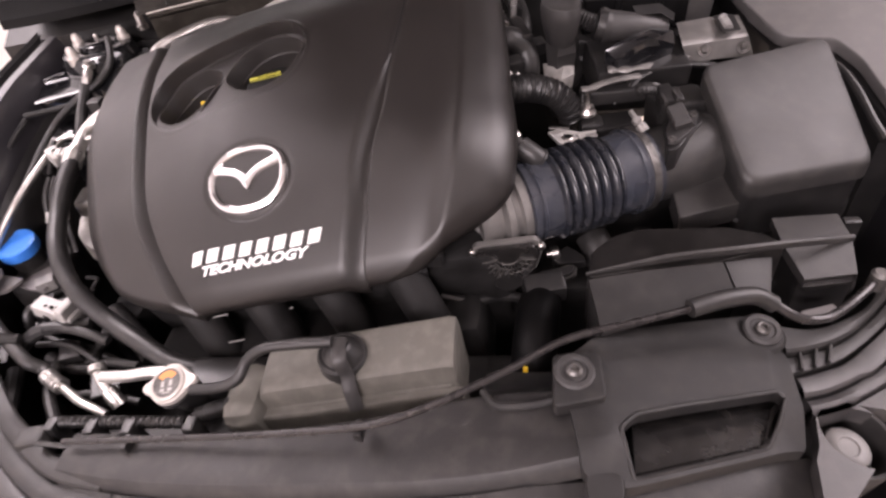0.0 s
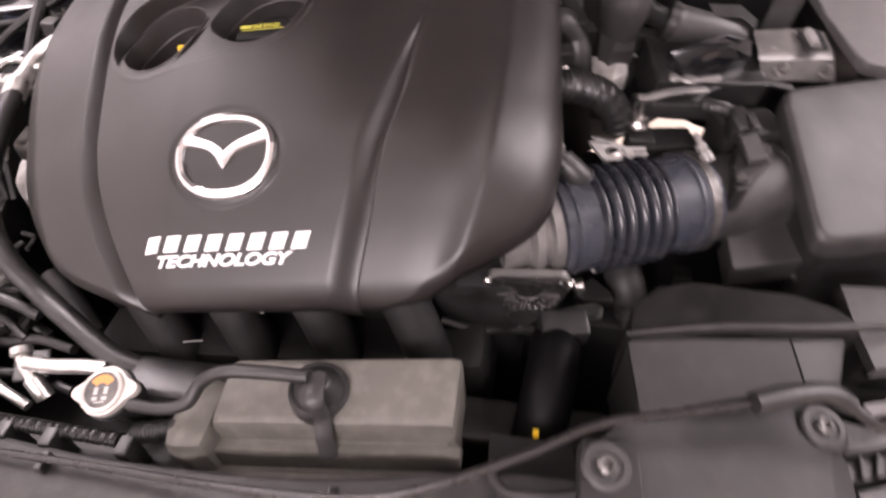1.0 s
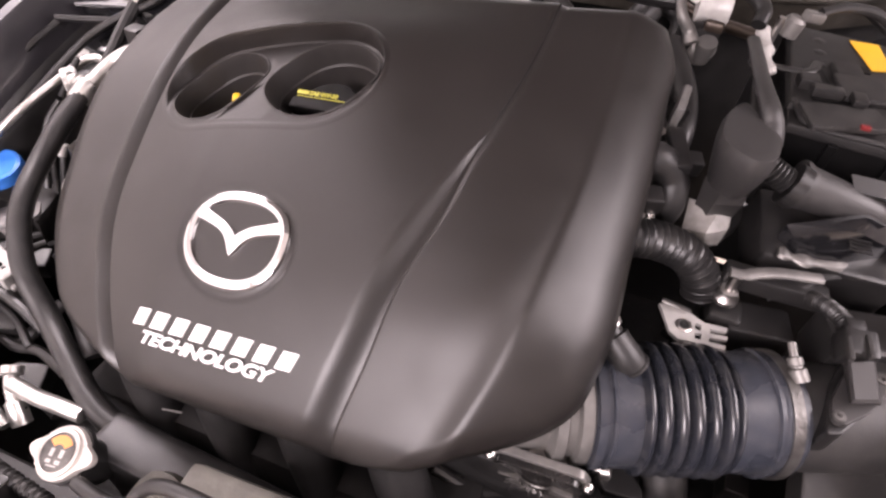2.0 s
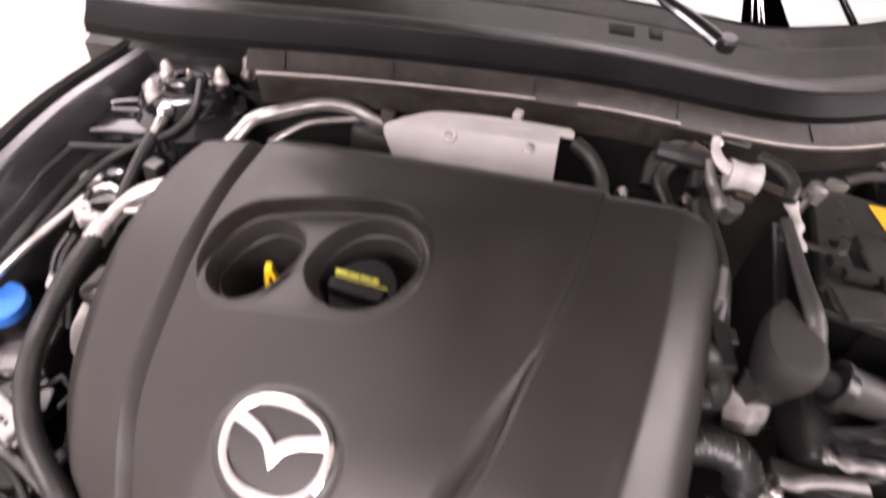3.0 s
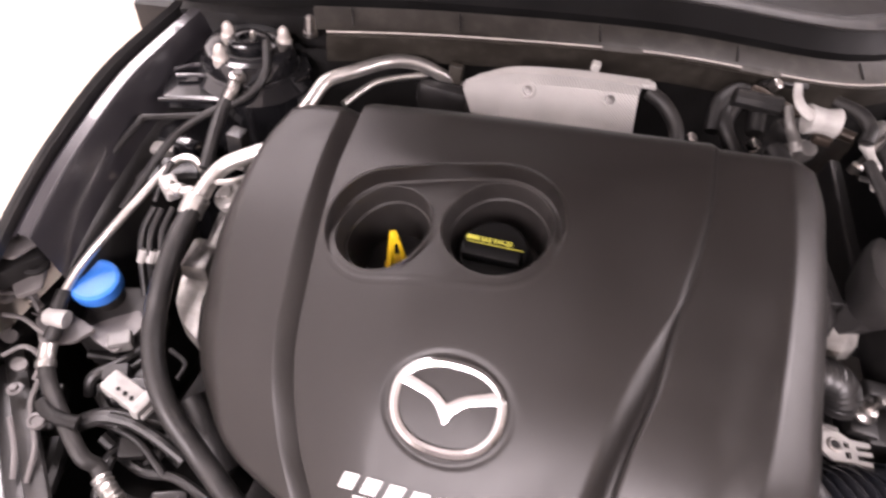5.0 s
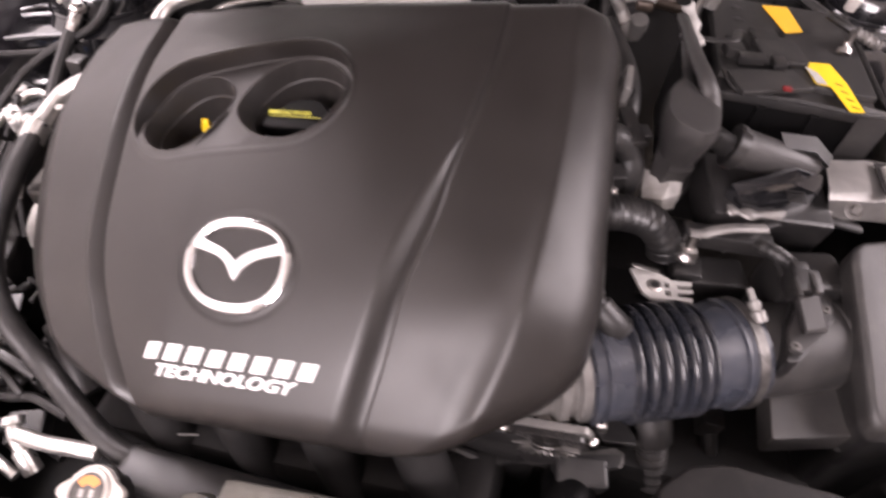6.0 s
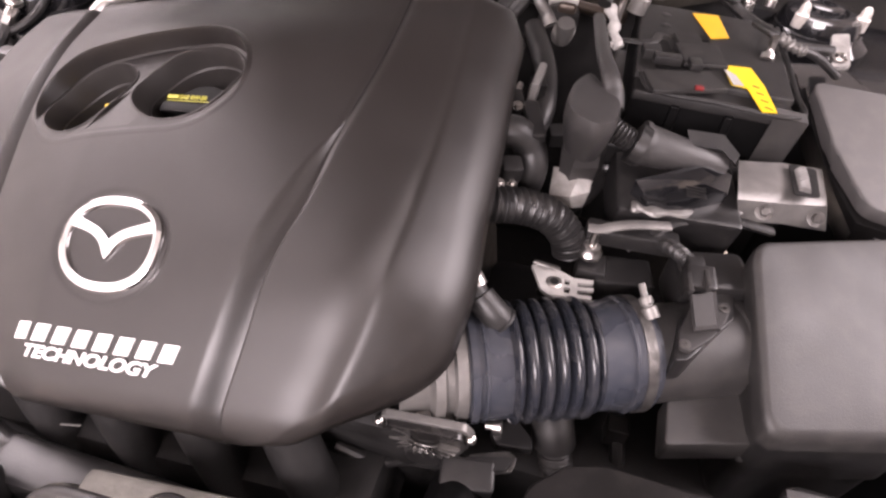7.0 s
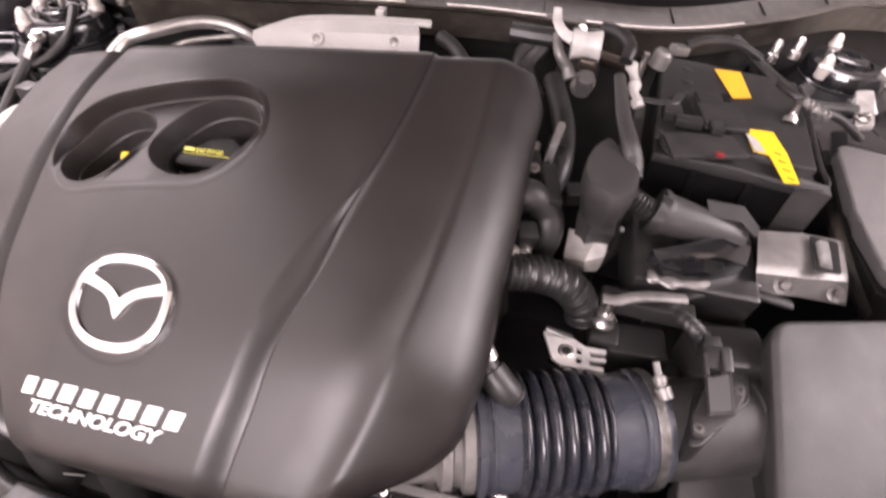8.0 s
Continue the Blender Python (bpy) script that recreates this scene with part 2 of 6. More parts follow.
def round_poly(pts, r, n=4):
    """Rounds the corners of a 2D outline."""
    out, m = [], len(pts)
    for i in range(m):
        a, p, c = Vector(pts[i - 1]), Vector(pts[i]), Vector(pts[(i + 1) % m])
        k = min(r, (a - p).length * 0.45, (c - p).length * 0.45)
        s, e = p + (a - p).normalized() * k, p + (c - p).normalized() * k
        out += [tuple(s.lerp(p, t).lerp(p.lerp(e, t), t)) for t in (j / n for j in range(n + 1))]
    return out


def loft(rows, close=False):
    """A sheet through rows of points."""
    b = bmesh.new()
    vs = [[b.verts.new(p) for p in row] for row in rows]
    for a, c in zip(vs, vs[1:]):
        for k in range(len(a) - (0 if close else 1)):
            j = (k + 1) % len(a)
            b.faces.new((a[k], a[j], c[j], c[k]))
    return b


def thicken(b, d):
    """Gives a sheet a thickness along z."""
    got = bmesh.ops.extrude_face_region(b, geom=b.faces[:])
    for g in got["geom"]:
        if isinstance(g, bmesh.types.BMVert):
            g.co.z -= d
    return b


def table(xs, ys):
    """A smooth function through a few values."""
    xs, ys = np.array(xs), np.array(ys)

    def f(x):
        i = int(np.clip(np.searchsorted(xs, x) - 1, 0, len(xs) - 2))
        t = min(max((x - xs[i]) / (xs[i + 1] - xs[i]), 0), 1)
        m = np.gradient(ys, xs)
        h = xs[i + 1] - xs[i]
        return float((2 * t ** 3 - 3 * t * t + 1) * ys[i] + (t ** 3 - 2 * t * t + t) * h * m[i] + (3 * t * t - 2 * t ** 3) * ys[i + 1] + (t ** 3 - t * t) * h * m[i + 1])
    return f


def ease(a, b, x):
    t = min(max((x - a) / (b - a), 0.0), 1.0)
    return t * t * (3 - 2 * t)


# ---- the hall ----
solo("floor", thicken(loft([[(-8, -8, 0), (8, -8, 0)], [(-8, 8, 0), (8, 8, 0)]]), 0.1), FLOOR, (0, 0, 0), "cream coloured smooth workshop floor", "floor", kind="structure")
for wname, c, s in (("wall_west", (-2.0, 0, 1.7), (0.2, 12, 3.4)), ("wall_east", (5.0, 0, 1.7), (0.2, 12, 3.4)), ("wall_north", (0, 6.0, 1.7), (10.2, 0.2, 3.4)), ("wall_south", (0, -6.0, 1.7), (10.2, 0.2, 3.4))):
    solo(wname, box(c, s, 0), WALL if wname == "wall_west" else GREYWALL, c, "plain painted hall wall", "wall", kind="structure")
solo("ceiling", box((0, 0, 3.45), (10.2, 12.2, 0.1), 0), CEIL, (0, 0, 3.45), "plain pale grey hall ceiling", "ceiling", kind="structure")

# ---- engine cover ----
COVER_AT = Vector((-0.14, 0.5, 0.9))
COVER_M = Matrix.Translation(COVER_AT) @ Matrix(((0.9824, 0.0105, 0.1865), (-0.066, 0.9535, 0.2939), (-0.1747, -0.3011, 0.9375))).transposed().to_4x4()
cov_left = table([-0.114, -0.108, -0.1, -0.09, -0.075, -0.06, -0.03, 0.0, 0.03, 0.075, 0.12, 0.2, 0.26, 0.31, 0.335], [-0.09, -0.115, -0.142, -0.172, -0.21, -0.236, -0.266, -0.286, -0.3, -0.308, -0.309, -0.305, -0.298, -0.288, -0.28])
cov_right = table([-0.114, -0.11, -0.1, -0.085, -0.07, -0.05, -0.03, 0.0, 0.1, 0.25, 0.31, 0.335], [0.14, 0.168, 0.198, 0.226, 0.25, 0.276, 0.293, 0.303, 0.308, 0.308, 0.305, 0.295])
groove_x = table([-0.114, -0.095, -0.045, 0.036, 0.112, 0.2, 0.335], [-0.098, -0.108, -0.136, -0.163, -0.171, -0.179, -0.185])
seam_x = table([-0.114, -0.1, -0.05, 0.012, 0.07, 0.12, 0.235, 0.335], [0.123, 0.126, 0.139, 0.151, 0.166, 0.173, 0.193, 0.196])
valley_x = table([-0.114, -0.067, -0.026, 0.02, 0.076, 0.12, 0.15, 0.17], [0.094, 0.106, 0.117, 0.127, 0.143, 0.163, 0.178, 0.186])
lobe_x = table([-0.114, -0.04, 0.02, 0.1, 0.2, 0.26, 0.335], [-0.19, -0.234, -0.252, -0.268, -0.279, -0.279, -0.264])
ridge_x = table([-0.114, -0.093, -0.02, 0.035, 0.1, 0.2, 0.335], [0.206, 0.214, 0.242, 0.253, 0.26, 0.266, 0.262])
WELLS = (((-0.109, 0.172), 0.0525), ((0.0045, 0.189), 0.056))


def bend(q, r):
    """Rises from nothing at q = 0 to a straight slope, over a radius r."""
    return math.sqrt(q * q + r * r) - r if q > 0 else 0.0


def cover_base(x, y):
    """Height of the cover's skin over its reference plane, without its edges."""
    t = y - 0.0165
    dome = math.exp(-((x + 0.01) / 0.2) ** 2)
    if t > 0:
        rise = 0.0275 * (1 - (1 - min(t / 0.25, 1.0)) ** 2.6) * (1 - 0.9 * ease(0.2, 0.335, y) ** 1.5)
    else:
        rise = 0.286 * t - 1.2 * t * t
    w = rise * (dome + (1 - dome) * ease(0.06, -0.06, t))
    q = max(0.0, -0.06 - x)
    w -= (0.28 * q * q / (q + 0.03)) * (0.12 + 0.88 * ease(0.2, -0.06, y))
    w -= 0.4 * bend(lobe_x(y) - x, 0.008)
    q = x - ridge_x(y)
    return w - 0.72 * bend(q, 0.012) - 0.08 * max(0.0, q)


def cover_skin(x, y):
    w = cover_base(x, y)
    g = x - groove_x(y)
    if g < 0:
        w -= 0.017 * min(max((g + 0.025) / 0.025, 0.0), 1.0) ** 1.25
    else:
        w -= 0.017 * (1 - math.sqrt(max(0.0, 1 - (1 - min(g / 0.0014, 1.0)) ** 2)))
    s, f = x - seam_x(y), ease(0.18, 0.03, y)
    v = x - valley_x(y)
    if s < 0 < v:
        w -= 0.012 * f * ease(0, 0.9, v / max(1e-4, v - s))
    elif s >= 0:
        w -= 0.012 * f * (1 - math.sqrt(max(0.0, 1 - (1 - min(s / 0.0014, 1.0)) ** 2)))
    w -= 0.0016 * math.exp(-((s - 0.001) / (0.0016 + 0.003 * (1 - f))) ** 2)
    q = x - ridge_x(y)
    w += 0.0016 * math.exp(-(q / 0.007) ** 2) * ease(0.34, 0.25, y) - 0.0026 * math.exp(-((q + 0.02) / 0.014) ** 2) * ease(0.2, -0.05, y)
    e = math.hypot((x + 0.002) / 0.0555, (y - 0.0148) / 0.0452)
    w -= 0.0018 * math.exp(-((e - 1) / 0.05) ** 2)
    return w


def cover_rear(x, g, s):
    """The rear edge steps forward where the outer mouldings end."""
    return 0.336 - 0.009 * ease(0.012, -0.012, x - g) - 0.008 * ease(0.05, 0.1, g - x) - 0.006 * ease(-0.004, 0.008, x - s)


def on_cover(x, y, h=0.0):
    return COVER_M @ Vector((x, y, cover_skin(x, y) + h))


def well_gap(x, y):
    """Signed distance to the outline round both wells."""
    (ax, ay), ra = WELLS[0]
    (bx, by), rb = WELLS[1]
    t = min(max(((x - ax) * (bx - ax) + (y - ay) * (by - ay)) / ((bx - ax) ** 2 + (by - ay) ** 2), 0), 1)
    return math.hypot(x - ax - t * (bx - ax), y - ay - t * (by - ay)) - (ra + t * (rb - ra)) - 0.006


def cover_shell():
    """Columns follow the seams, so that their edges stay crisp."""
    b = bmesh.new()
    ys = [-0.114 + 0.449 * (j / 200) for j in range(201)]
    R = 0.02
    rows = []
    for y in ys:
        x0, x1, g, s = cov_left(y), cov_right(y), groove_x(y), seam_x(y)
        g = max(g, x0 + 0.004)
        ga = max(g - 0.028, x0 + 0.5 * (g - x0))
        stops = ((x0, ga, 40), (ga, g - 0.001, 20), (g - 0.001, g + 0.006, 14), (g + 0.006, s - 0.008, 120), (s - 0.008, s - 0.001, 10), (s - 0.001, s + 0.006, 14), (s + 0.006, x1, 60))
        xs = [a + (c - a) * k / n for a, c, n in stops for k in range(n)] + [x1]
        row = []
        for x in xs:
            d = min((x - x0) * 0.9, (x1 - x) * 0.9, (y + 0.114) * 0.9, 0.335 - y)
            w = cover_skin(x, y)
            if d < R:
                w -= 0.8 * (R - math.sqrt(max(0.0, R * R - (R - d) ** 2)))
            row.append(b.verts.new((x, y + (cover_rear(x, g, s) - 0.335) * ease(0.26, 0.335, y), w)))
        rows.append(row)
    nx = len(rows[0]) - 1
    for a, c in zip(rows, rows[1:]):
        for k in range(nx):
            m = (a[k].co + c[k + 1].co) / 2
            if well_gap(m.x, m.y) > 0.0045:
                b.faces.new((a[k], a[k + 1], c[k + 1], c[k]))
    rim = [v for v in (*rows[0], *[r[-1] for r in rows[1:-1]], *rows[-1][::-1], *[r[0] for r in rows[-2:0:-1]])]
    low = []
    for v in rim:
        n = Vector((-0.05 * (v.co.x - 0.01), -0.1 * (v.co.y - 0.1), -0.011))
        low.append(b.verts.new(v.co + n))
    for k in range(len(rim)):
        j = (k + 1) % len(rim)
        b.faces.new((rim[k], rim[j], low[j], low[k]))
    loose = [v for v in b.verts if not v.link_faces]
    bmesh.ops.delete(b, geom=loose, context="VERTS")
    bmesh.ops.transform(b, matrix=COVER_M, verts=b.verts)
    return b


cover = thing("engine_cover", COVER_AT, "black moulded plastic engine cover with chrome emblem and two wells", "engine cover")
part("shell", cover_shell(), COVER, cover)
# narrow dark gaps where the cover's three mouldings meet
for line, ya, yb in ((groove_x, -0.098, 0.325), (seam_x, -0.098, 0.325)):
    ys = [ya + (yb - ya) * k / 60 for k in range(61)]
    part("seam", tube([on_cover(line(y), y, -0.0004) for y in ys], 0.0011, 8, 0), ENGINE, cover, "narrow dark seam")


def well_outline(grow, n=96):
    """Points round both wells, by marching out from their middle."""
    (ax, ay), ra = WELLS[0]
    (bx, by), rb = WELLS[1]
    out = []
    u = Vector((bx - ax, by - ay))
    phi, L = math.atan2(u.y, u.x), u.length
    lean = math.asin((rb - ra) / L)
    for k in range(n // 2):
        a = phi - math.pi / 2 - lean + (math.pi + 2 * lean) * k / (n // 2 - 1)
        out.append((bx + (rb + grow) * math.cos(a), by + (rb + grow) * math.sin(a)))
    for k in range(n // 2):
        a = phi + math.pi / 2 + lean + (math.pi - 2 * lean) * k / (n // 2 - 1)
        out.append((ax + (ra + grow) * math.cos(a), ay + (ra + grow) * math.sin(a)))
    full = []
    for p, q in zip(out, out[1:] + out[:1]):
        m = max(1, int(math.dist(p, q) / 0.003))
        full += [(p[0] + (q[0] - p[0]) * i / m, p[1] + (q[1] - p[1]) * i / m) for i in range(m)]
    return full


def well_ring(grow, n=240):
    """The same outline with evenly spread points, alike for every width."""
    line = well_outline(grow)
    at = np.concatenate(([0.0], np.cumsum([math.dist(p, q) for p, q in zip(line, line[1:] + line[:1])])))
    want = np.linspace(0, at[-1], n, endpoint=False)
    xs, ys = zip(*(line + line[:1]))
    return list(zip(np.interp(want, at, xs), np.interp(want, at, ys)))


WELL_M = COVER_M


def recess_back(x, y):
    """0 at the front of the oval recess, where it runs out into the skin, 1 along its rear."""
    return ease(-0.035, 0.04, y - 0.178 - 0.16 * (x + 0.05))


def recess_depth(x, y):
    return 0.0004 + 0.019 * recess_back(x, y)


rim_rows = []
for grow, h, lip, k in ((0.0135, -0.0003, 0.0, 0.0), (0.0125, 0.0001, 0.0, 0.0), (0.0095, 0.0002, 0.0016, 0.0), (0.0082, 0.0002, 0.0018, 0.0), (0.007, 0.0002, 0.0008, 0.12), (0.0058, 0.0, 0.0, 0.55), (0.0042, 0.0, 0.0, 0.93), (0.0016, 0.0, 0.0, 1.0)):
    rim_rows.append([WELL_M @ Vector((x, y, cover_base(x, y) + h + lip * recess_back(x, y) - k * recess_depth(x, y))) for x, y in well_ring(grow)])
part("well_rim", loft(rim_rows, True), COVER, cover, "raised lip along the rear of both wells")
ledge = plate(well_outline(0.0026), [[(c[0] + r * math.cos(-a), c[1] + r * math.sin(-a)) for a in (k * math.tau / 48 for k in range(48))] for c, r in ((WELLS[0][0], WELLS[0][1] - 0.0012), (WELLS[1][0], WELLS[1][1] - 0.0012))],
              0.002, tilt=lambda x, y: cover_base(x, y) - recess_depth(x, y))
bmesh.ops.transform(ledge, matrix=WELL_M, verts=ledge.verts)
part("well_ledge", ledge, COVER, cover)
for c, r in WELLS:
    rings = []
    for rr, dz, lip in ((r, 0.0, 0.0), (r - 0.0006, 0.0002, 0.0012), (r - 0.0018, 0.0, 0.001), (r - 0.0028, -0.003, 0.0), (r - 0.0055, -0.0215, 0.0), (r - 0.006, -0.022, 0.0), (r - 0.0072, -0.0222, 0.0), (r - 0.0077, -0.0228, 0.0), (r - 0.0125, -0.088, 0.0), (r - 0.0155, -0.091, 0.0), (0.004, -0.092, 0.0)):
        ring = []
        for a in (k * math.tau / 56 for k in range(56)):
            x, y = c[0] + rr * math.cos(a), c[1] + rr * math.sin(a)
            ring.append(COVER_M @ Vector((x, y + dz * 0.05, cover_base(x, y) + 0.0005 - recess_depth(x, y) + dz + lip * recess_back(x, y))))
        rings.append(ring)
    part("well_cup", loft(rings, True), CUP, cover, "matte inner wall of a well, lightened for bounced light")


def emblem_line(k, n, g):
    """The ring's middle line, drawn a little wider above, moved outwards by g."""
    a = k * math.tau / n
    c, s = math.cos(a), math.sin(a)
    p = 0.86
    x = 0.0475 * math.copysign(abs(c) ** p, c) * (1 + 0.05 * s)
    y = 0.0362 * math.copysign(abs(s) ** p, s)
    return x + g * c - 0.002, y + g * s + 0.0148


ring_rows = []
for g, h in ((-0.0047, -0.001), (-0.0036, 0.0028), (0.0, 0.0042), (0.0036, 0.0028), (0.0047, -0.001)):
    ring_rows.append([on_cover(*emblem_line(k, 72, g), h) for k in range(72)])
emblem = part("emblem", loft(ring_rows, True), CHROME, cover, "chrome oval ring emblem")


def raised(outline, h, mat, name, parent, label=""):
    """A raised flat shape that follows the cover."""
    b = plate(outline, thick=0.004)
    bmesh.ops.subdivide_edges(b, edges=[e for e in b.edges if e.calc_length() > 0.006], cuts=2)
    bmesh.ops.triangulate(b, faces=b.faces)
    for v in b.verts:
        v.co = on_cover(v.co.x, v.co.y, h + v.co.z)
    return part(name, b, mat, parent, label)


for sx in (-1, 1):
    mid = spline([(-0.002 + sx * x, y, 0.0) for x, y in ((0.0, 0.0068), (0.0045, 0.015), (0.015, 0.0228), (0.03, 0.0278), (0.0445, 0.0318))], 6)
    half = [0.0068, 0.0056, 0.0047, 0.0045, 0.005, 0.006]
    rows = []
    for i, p in enumerate(mid):
        d = mid[min(i + 1, len(mid) - 1)] - mid[max(i - 1, 0)]
        n = Vector((0, 1, 0)).lerp(Vector((-d.y, d.x, 0)).normalized() * sx, min(1.0, i / 7)).normalized()
        u = i / (len(mid) - 1) * 5
        hw = half[int(min(u, 4))] * (1 - (u - int(min(u, 4)))) + half[int(min(u, 4)) + 1] * (u - int(min(u, 4)))
        rows.append([on_cover(p.x + n.x * hw * k, p.y + n.y * hw * k, h) for k, h in ((-1, -0.001), (-0.88, 0.0028), (0.0, 0.0038), (0.88, 0.003), (1, -0.001))])
    part("wing", loft(rows), CHROME, emblem, "chrome wing bar inside the ring")

# The maker's wordmark stands as plain slanted bars.
for k in range(8):
    x0 = -0.0866 + k * 0.0219
    w = 0.0142
    y0 = -0.069 - 0.0001 * k
    bar = [(x0, y0), (x0 + w, y0 + 0.0004), (x0 + w + 0.0055, y0 + 0.0139), (x0 + 0.0055, y0 + 0.0135)]
    raised(bar, 0.0015, PRINT, "badge_bar", cover, "slanted silver badge bar")


def lettering(text, size, place, mat, name, parent, shear=0.3, bold=0.0):
    """Raised letters: place(x, y, h) maps their plane onto the surface."""
    cu = bpy.data.curves.new("letters", "FONT")
    cu.body, cu.size, cu.extrude, cu.shear, cu.offset = text, size, 0.0006, shear, bold
    ob = bpy.data.objects.new("letters", cu)
    me = bpy.data.meshes.new_from_object(ob)
    b = bmesh.new()
    b.from_mesh(me)
    bpy.data.meshes.remove(me)
    bpy.data.objects.remove(ob)
    bpy.data.curves.remove(cu)
    for v in b.verts:
        v.co = place(v.co.x, v.co.y, v.co.z)
    return part(name, b, mat, parent)


lettering("TECHNOLOGY", 0.0135, lambda x, y, h: on_cover(-0.0745 + x * 1.49, -0.0818 + y + 0.004 * x, 0.0012 + h), PRINT, "badge_lettering", cover, 0.35, 0.0004)

# dipstick handle and oil filler cap in the wells
c = Vector((-0.241, 0.664, 0.8775))
dip = thing("dipstick", c, "yellow plastic dipstick handle in a round well", "dipstick")
zc = Vector((-0.17, 0.03, 0.985))
# a flat strap folded over into a loop, seen end on as a peak
fold_d = Vector((math.cos(radians(-58)), math.sin(radians(-58)), 0))
fold_s = Vector((-fold_d.y, fold_d.x, 0))
strap_line = [(-0.0125, -0.012), (-0.0095, 0.01), (-0.0045, 0.043), (-0.003, 0.0475), (0.0, 0.048), (0.003, 0.0475), (0.0045, 0.043), (0.0095, 0.01), (0.0125, -0.012)]
strap_rows = []
for k, (sx, sz) in enumerate(strap_line):
    wide = 0.0058 + 0.003 * ease(0.044, 0.0, sz)
    inner = Vector((sx * 0.5, 0.0, sz - 0.0075))
    strap_rows.append([c + fold_s * u + fold_d * v + zc * w for u, v, w in ((sx, -wide, sz), (sx * 1.06, -wide * 0.4, sz + 0.0006), (sx * 1.06, wide * 0.4, sz + 0.0006), (sx, wide, sz), (inner.x, wide, inner.z), (inner.x, -wide, inner.z))])
part("handle", loft([list(q) for q in zip(*strap_rows)], True), YELLOW, dip, "yellow folded strap handle")
part("foot", lathe(c, zc, [(0.014, -0.012), (0.014, 0.004), (0.0125, 0.0065), (0, 0.0075)], 24), YELLOW, dip, "round yellow foot of the handle")
part("collar", lathe(c - 0.02 * zc, zc, [(0.018, 0), (0.018, 0.012), (0.0145, 0.015)]), CUP, dip)
c = COVER_M @ Vector((0.002, 0.174, -0.028))
oil = thing("oil_filler_cap", c, "black oil filler cap with yellow print in a round well", "filler cap")
ax = COVER_M.to_3x3() @ Vector((0, 0.0, 1))
part("cap", lathe(c, ax, [(0.036, 0), (0.036, 0.012), (0.033, 0.016), (0, 0.016)], 32), HOSEBK, oil)
grip_m = Matrix.Translation(c + 0.02 * ax) @ COVER_M.to_3x3().to_4x4() @ pose(0, 0, 0, 0, 0, -2)
gb = box((0, -0.006, 0.002), (0.06, 0.015, 0.016), 0.004)
bmesh.ops.transform(gb, matrix=grip_m, verts=gb.verts)
part("grip", gb, HOSEBK, oil)
lettering("SAE 0W-20", 0.0066, lambda x, y, h: grip_m @ Vector((-0.013 + x, 0.0035 + y, 0.009 + h)), PRINTY, "print", oil, 0.0, 0.0001)
pb = box((-0.021, 0.006, 0.0088), (0.013, 0.0042, 0.0008), 0)
bmesh.ops.transform(pb, matrix=grip_m, verts=pb.verts)
part("print_bar", pb, PRINTY, oil)
pb = box((0.002, 0.0012, 0.0088), (0.056, 0.0006, 0.0008), 0)
bmesh.ops.transform(pb, matrix=grip_m, verts=pb.verts)
part("print_line", pb, PRINTY, oil)

# ---- engine under the cover ----
engine = thing("engine_block", (-0.1, 0.62, 0.5), "engine with intake runners, near black for the shade under its cover", "engine")
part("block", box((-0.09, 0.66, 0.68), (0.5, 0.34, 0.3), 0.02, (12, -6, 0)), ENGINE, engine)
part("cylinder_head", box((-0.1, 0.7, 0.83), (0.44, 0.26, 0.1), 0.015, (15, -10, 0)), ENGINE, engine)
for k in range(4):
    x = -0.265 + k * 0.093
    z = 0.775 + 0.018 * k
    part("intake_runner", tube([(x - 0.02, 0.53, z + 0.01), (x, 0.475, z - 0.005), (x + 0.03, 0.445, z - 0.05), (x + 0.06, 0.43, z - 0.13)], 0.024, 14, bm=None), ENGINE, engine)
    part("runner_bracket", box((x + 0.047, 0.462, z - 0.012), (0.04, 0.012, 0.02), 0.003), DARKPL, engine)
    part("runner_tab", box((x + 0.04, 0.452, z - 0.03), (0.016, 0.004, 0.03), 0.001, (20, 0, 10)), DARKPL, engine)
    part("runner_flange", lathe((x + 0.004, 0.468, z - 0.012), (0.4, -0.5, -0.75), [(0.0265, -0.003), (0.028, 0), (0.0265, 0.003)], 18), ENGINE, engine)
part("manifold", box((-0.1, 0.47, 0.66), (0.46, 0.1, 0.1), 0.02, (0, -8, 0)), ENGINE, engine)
# Pale tubes draw only the glinting edges of small clips on the runners.
for ends in (((-0.223, 0.44, 0.745), (-0.202, 0.446, 0.745)), ((-0.15, 0.444, 0.75), (-0.116, 0.45, 0.75)), ((-0.205, 0.424, 0.715), (-0.185, 0.429, 0.715)), ((-0.061, 0.447, 0.765), (-0.029, 0.453, 0.765))):
    part("clip_glint", tube([ends[0], Vector(ends[0]).lerp(Vector(ends[1]), 0.5), ends[1]], 0.0011, 6), PALE, engine, "thin pale line for a clip's bright edge")

# ---- the car's body round the bay ----
body = thing("car_body", (0, 0.7, 0.0), "dark car body round an open engine bay", "car body")
part("undertray", box((0, 0.66, 0.38), (1.5, 1.2, 0.04), 0.005), DARKPL, body)
part("wheel_liner", box((-0.685, 0.55, 0.535), (0.02, 0.95, 0.31), 0.004), DARKPL, body)
part("wheel_liner", box((0.72, 0.6, 0.5), (0.02, 0.9, 0.25), 0.004), DARKPL, body)
part("crossmember", box((0, 0.26, 0.2), (1.2, 0.12, 0.4), 0.02), DARKPL, body)
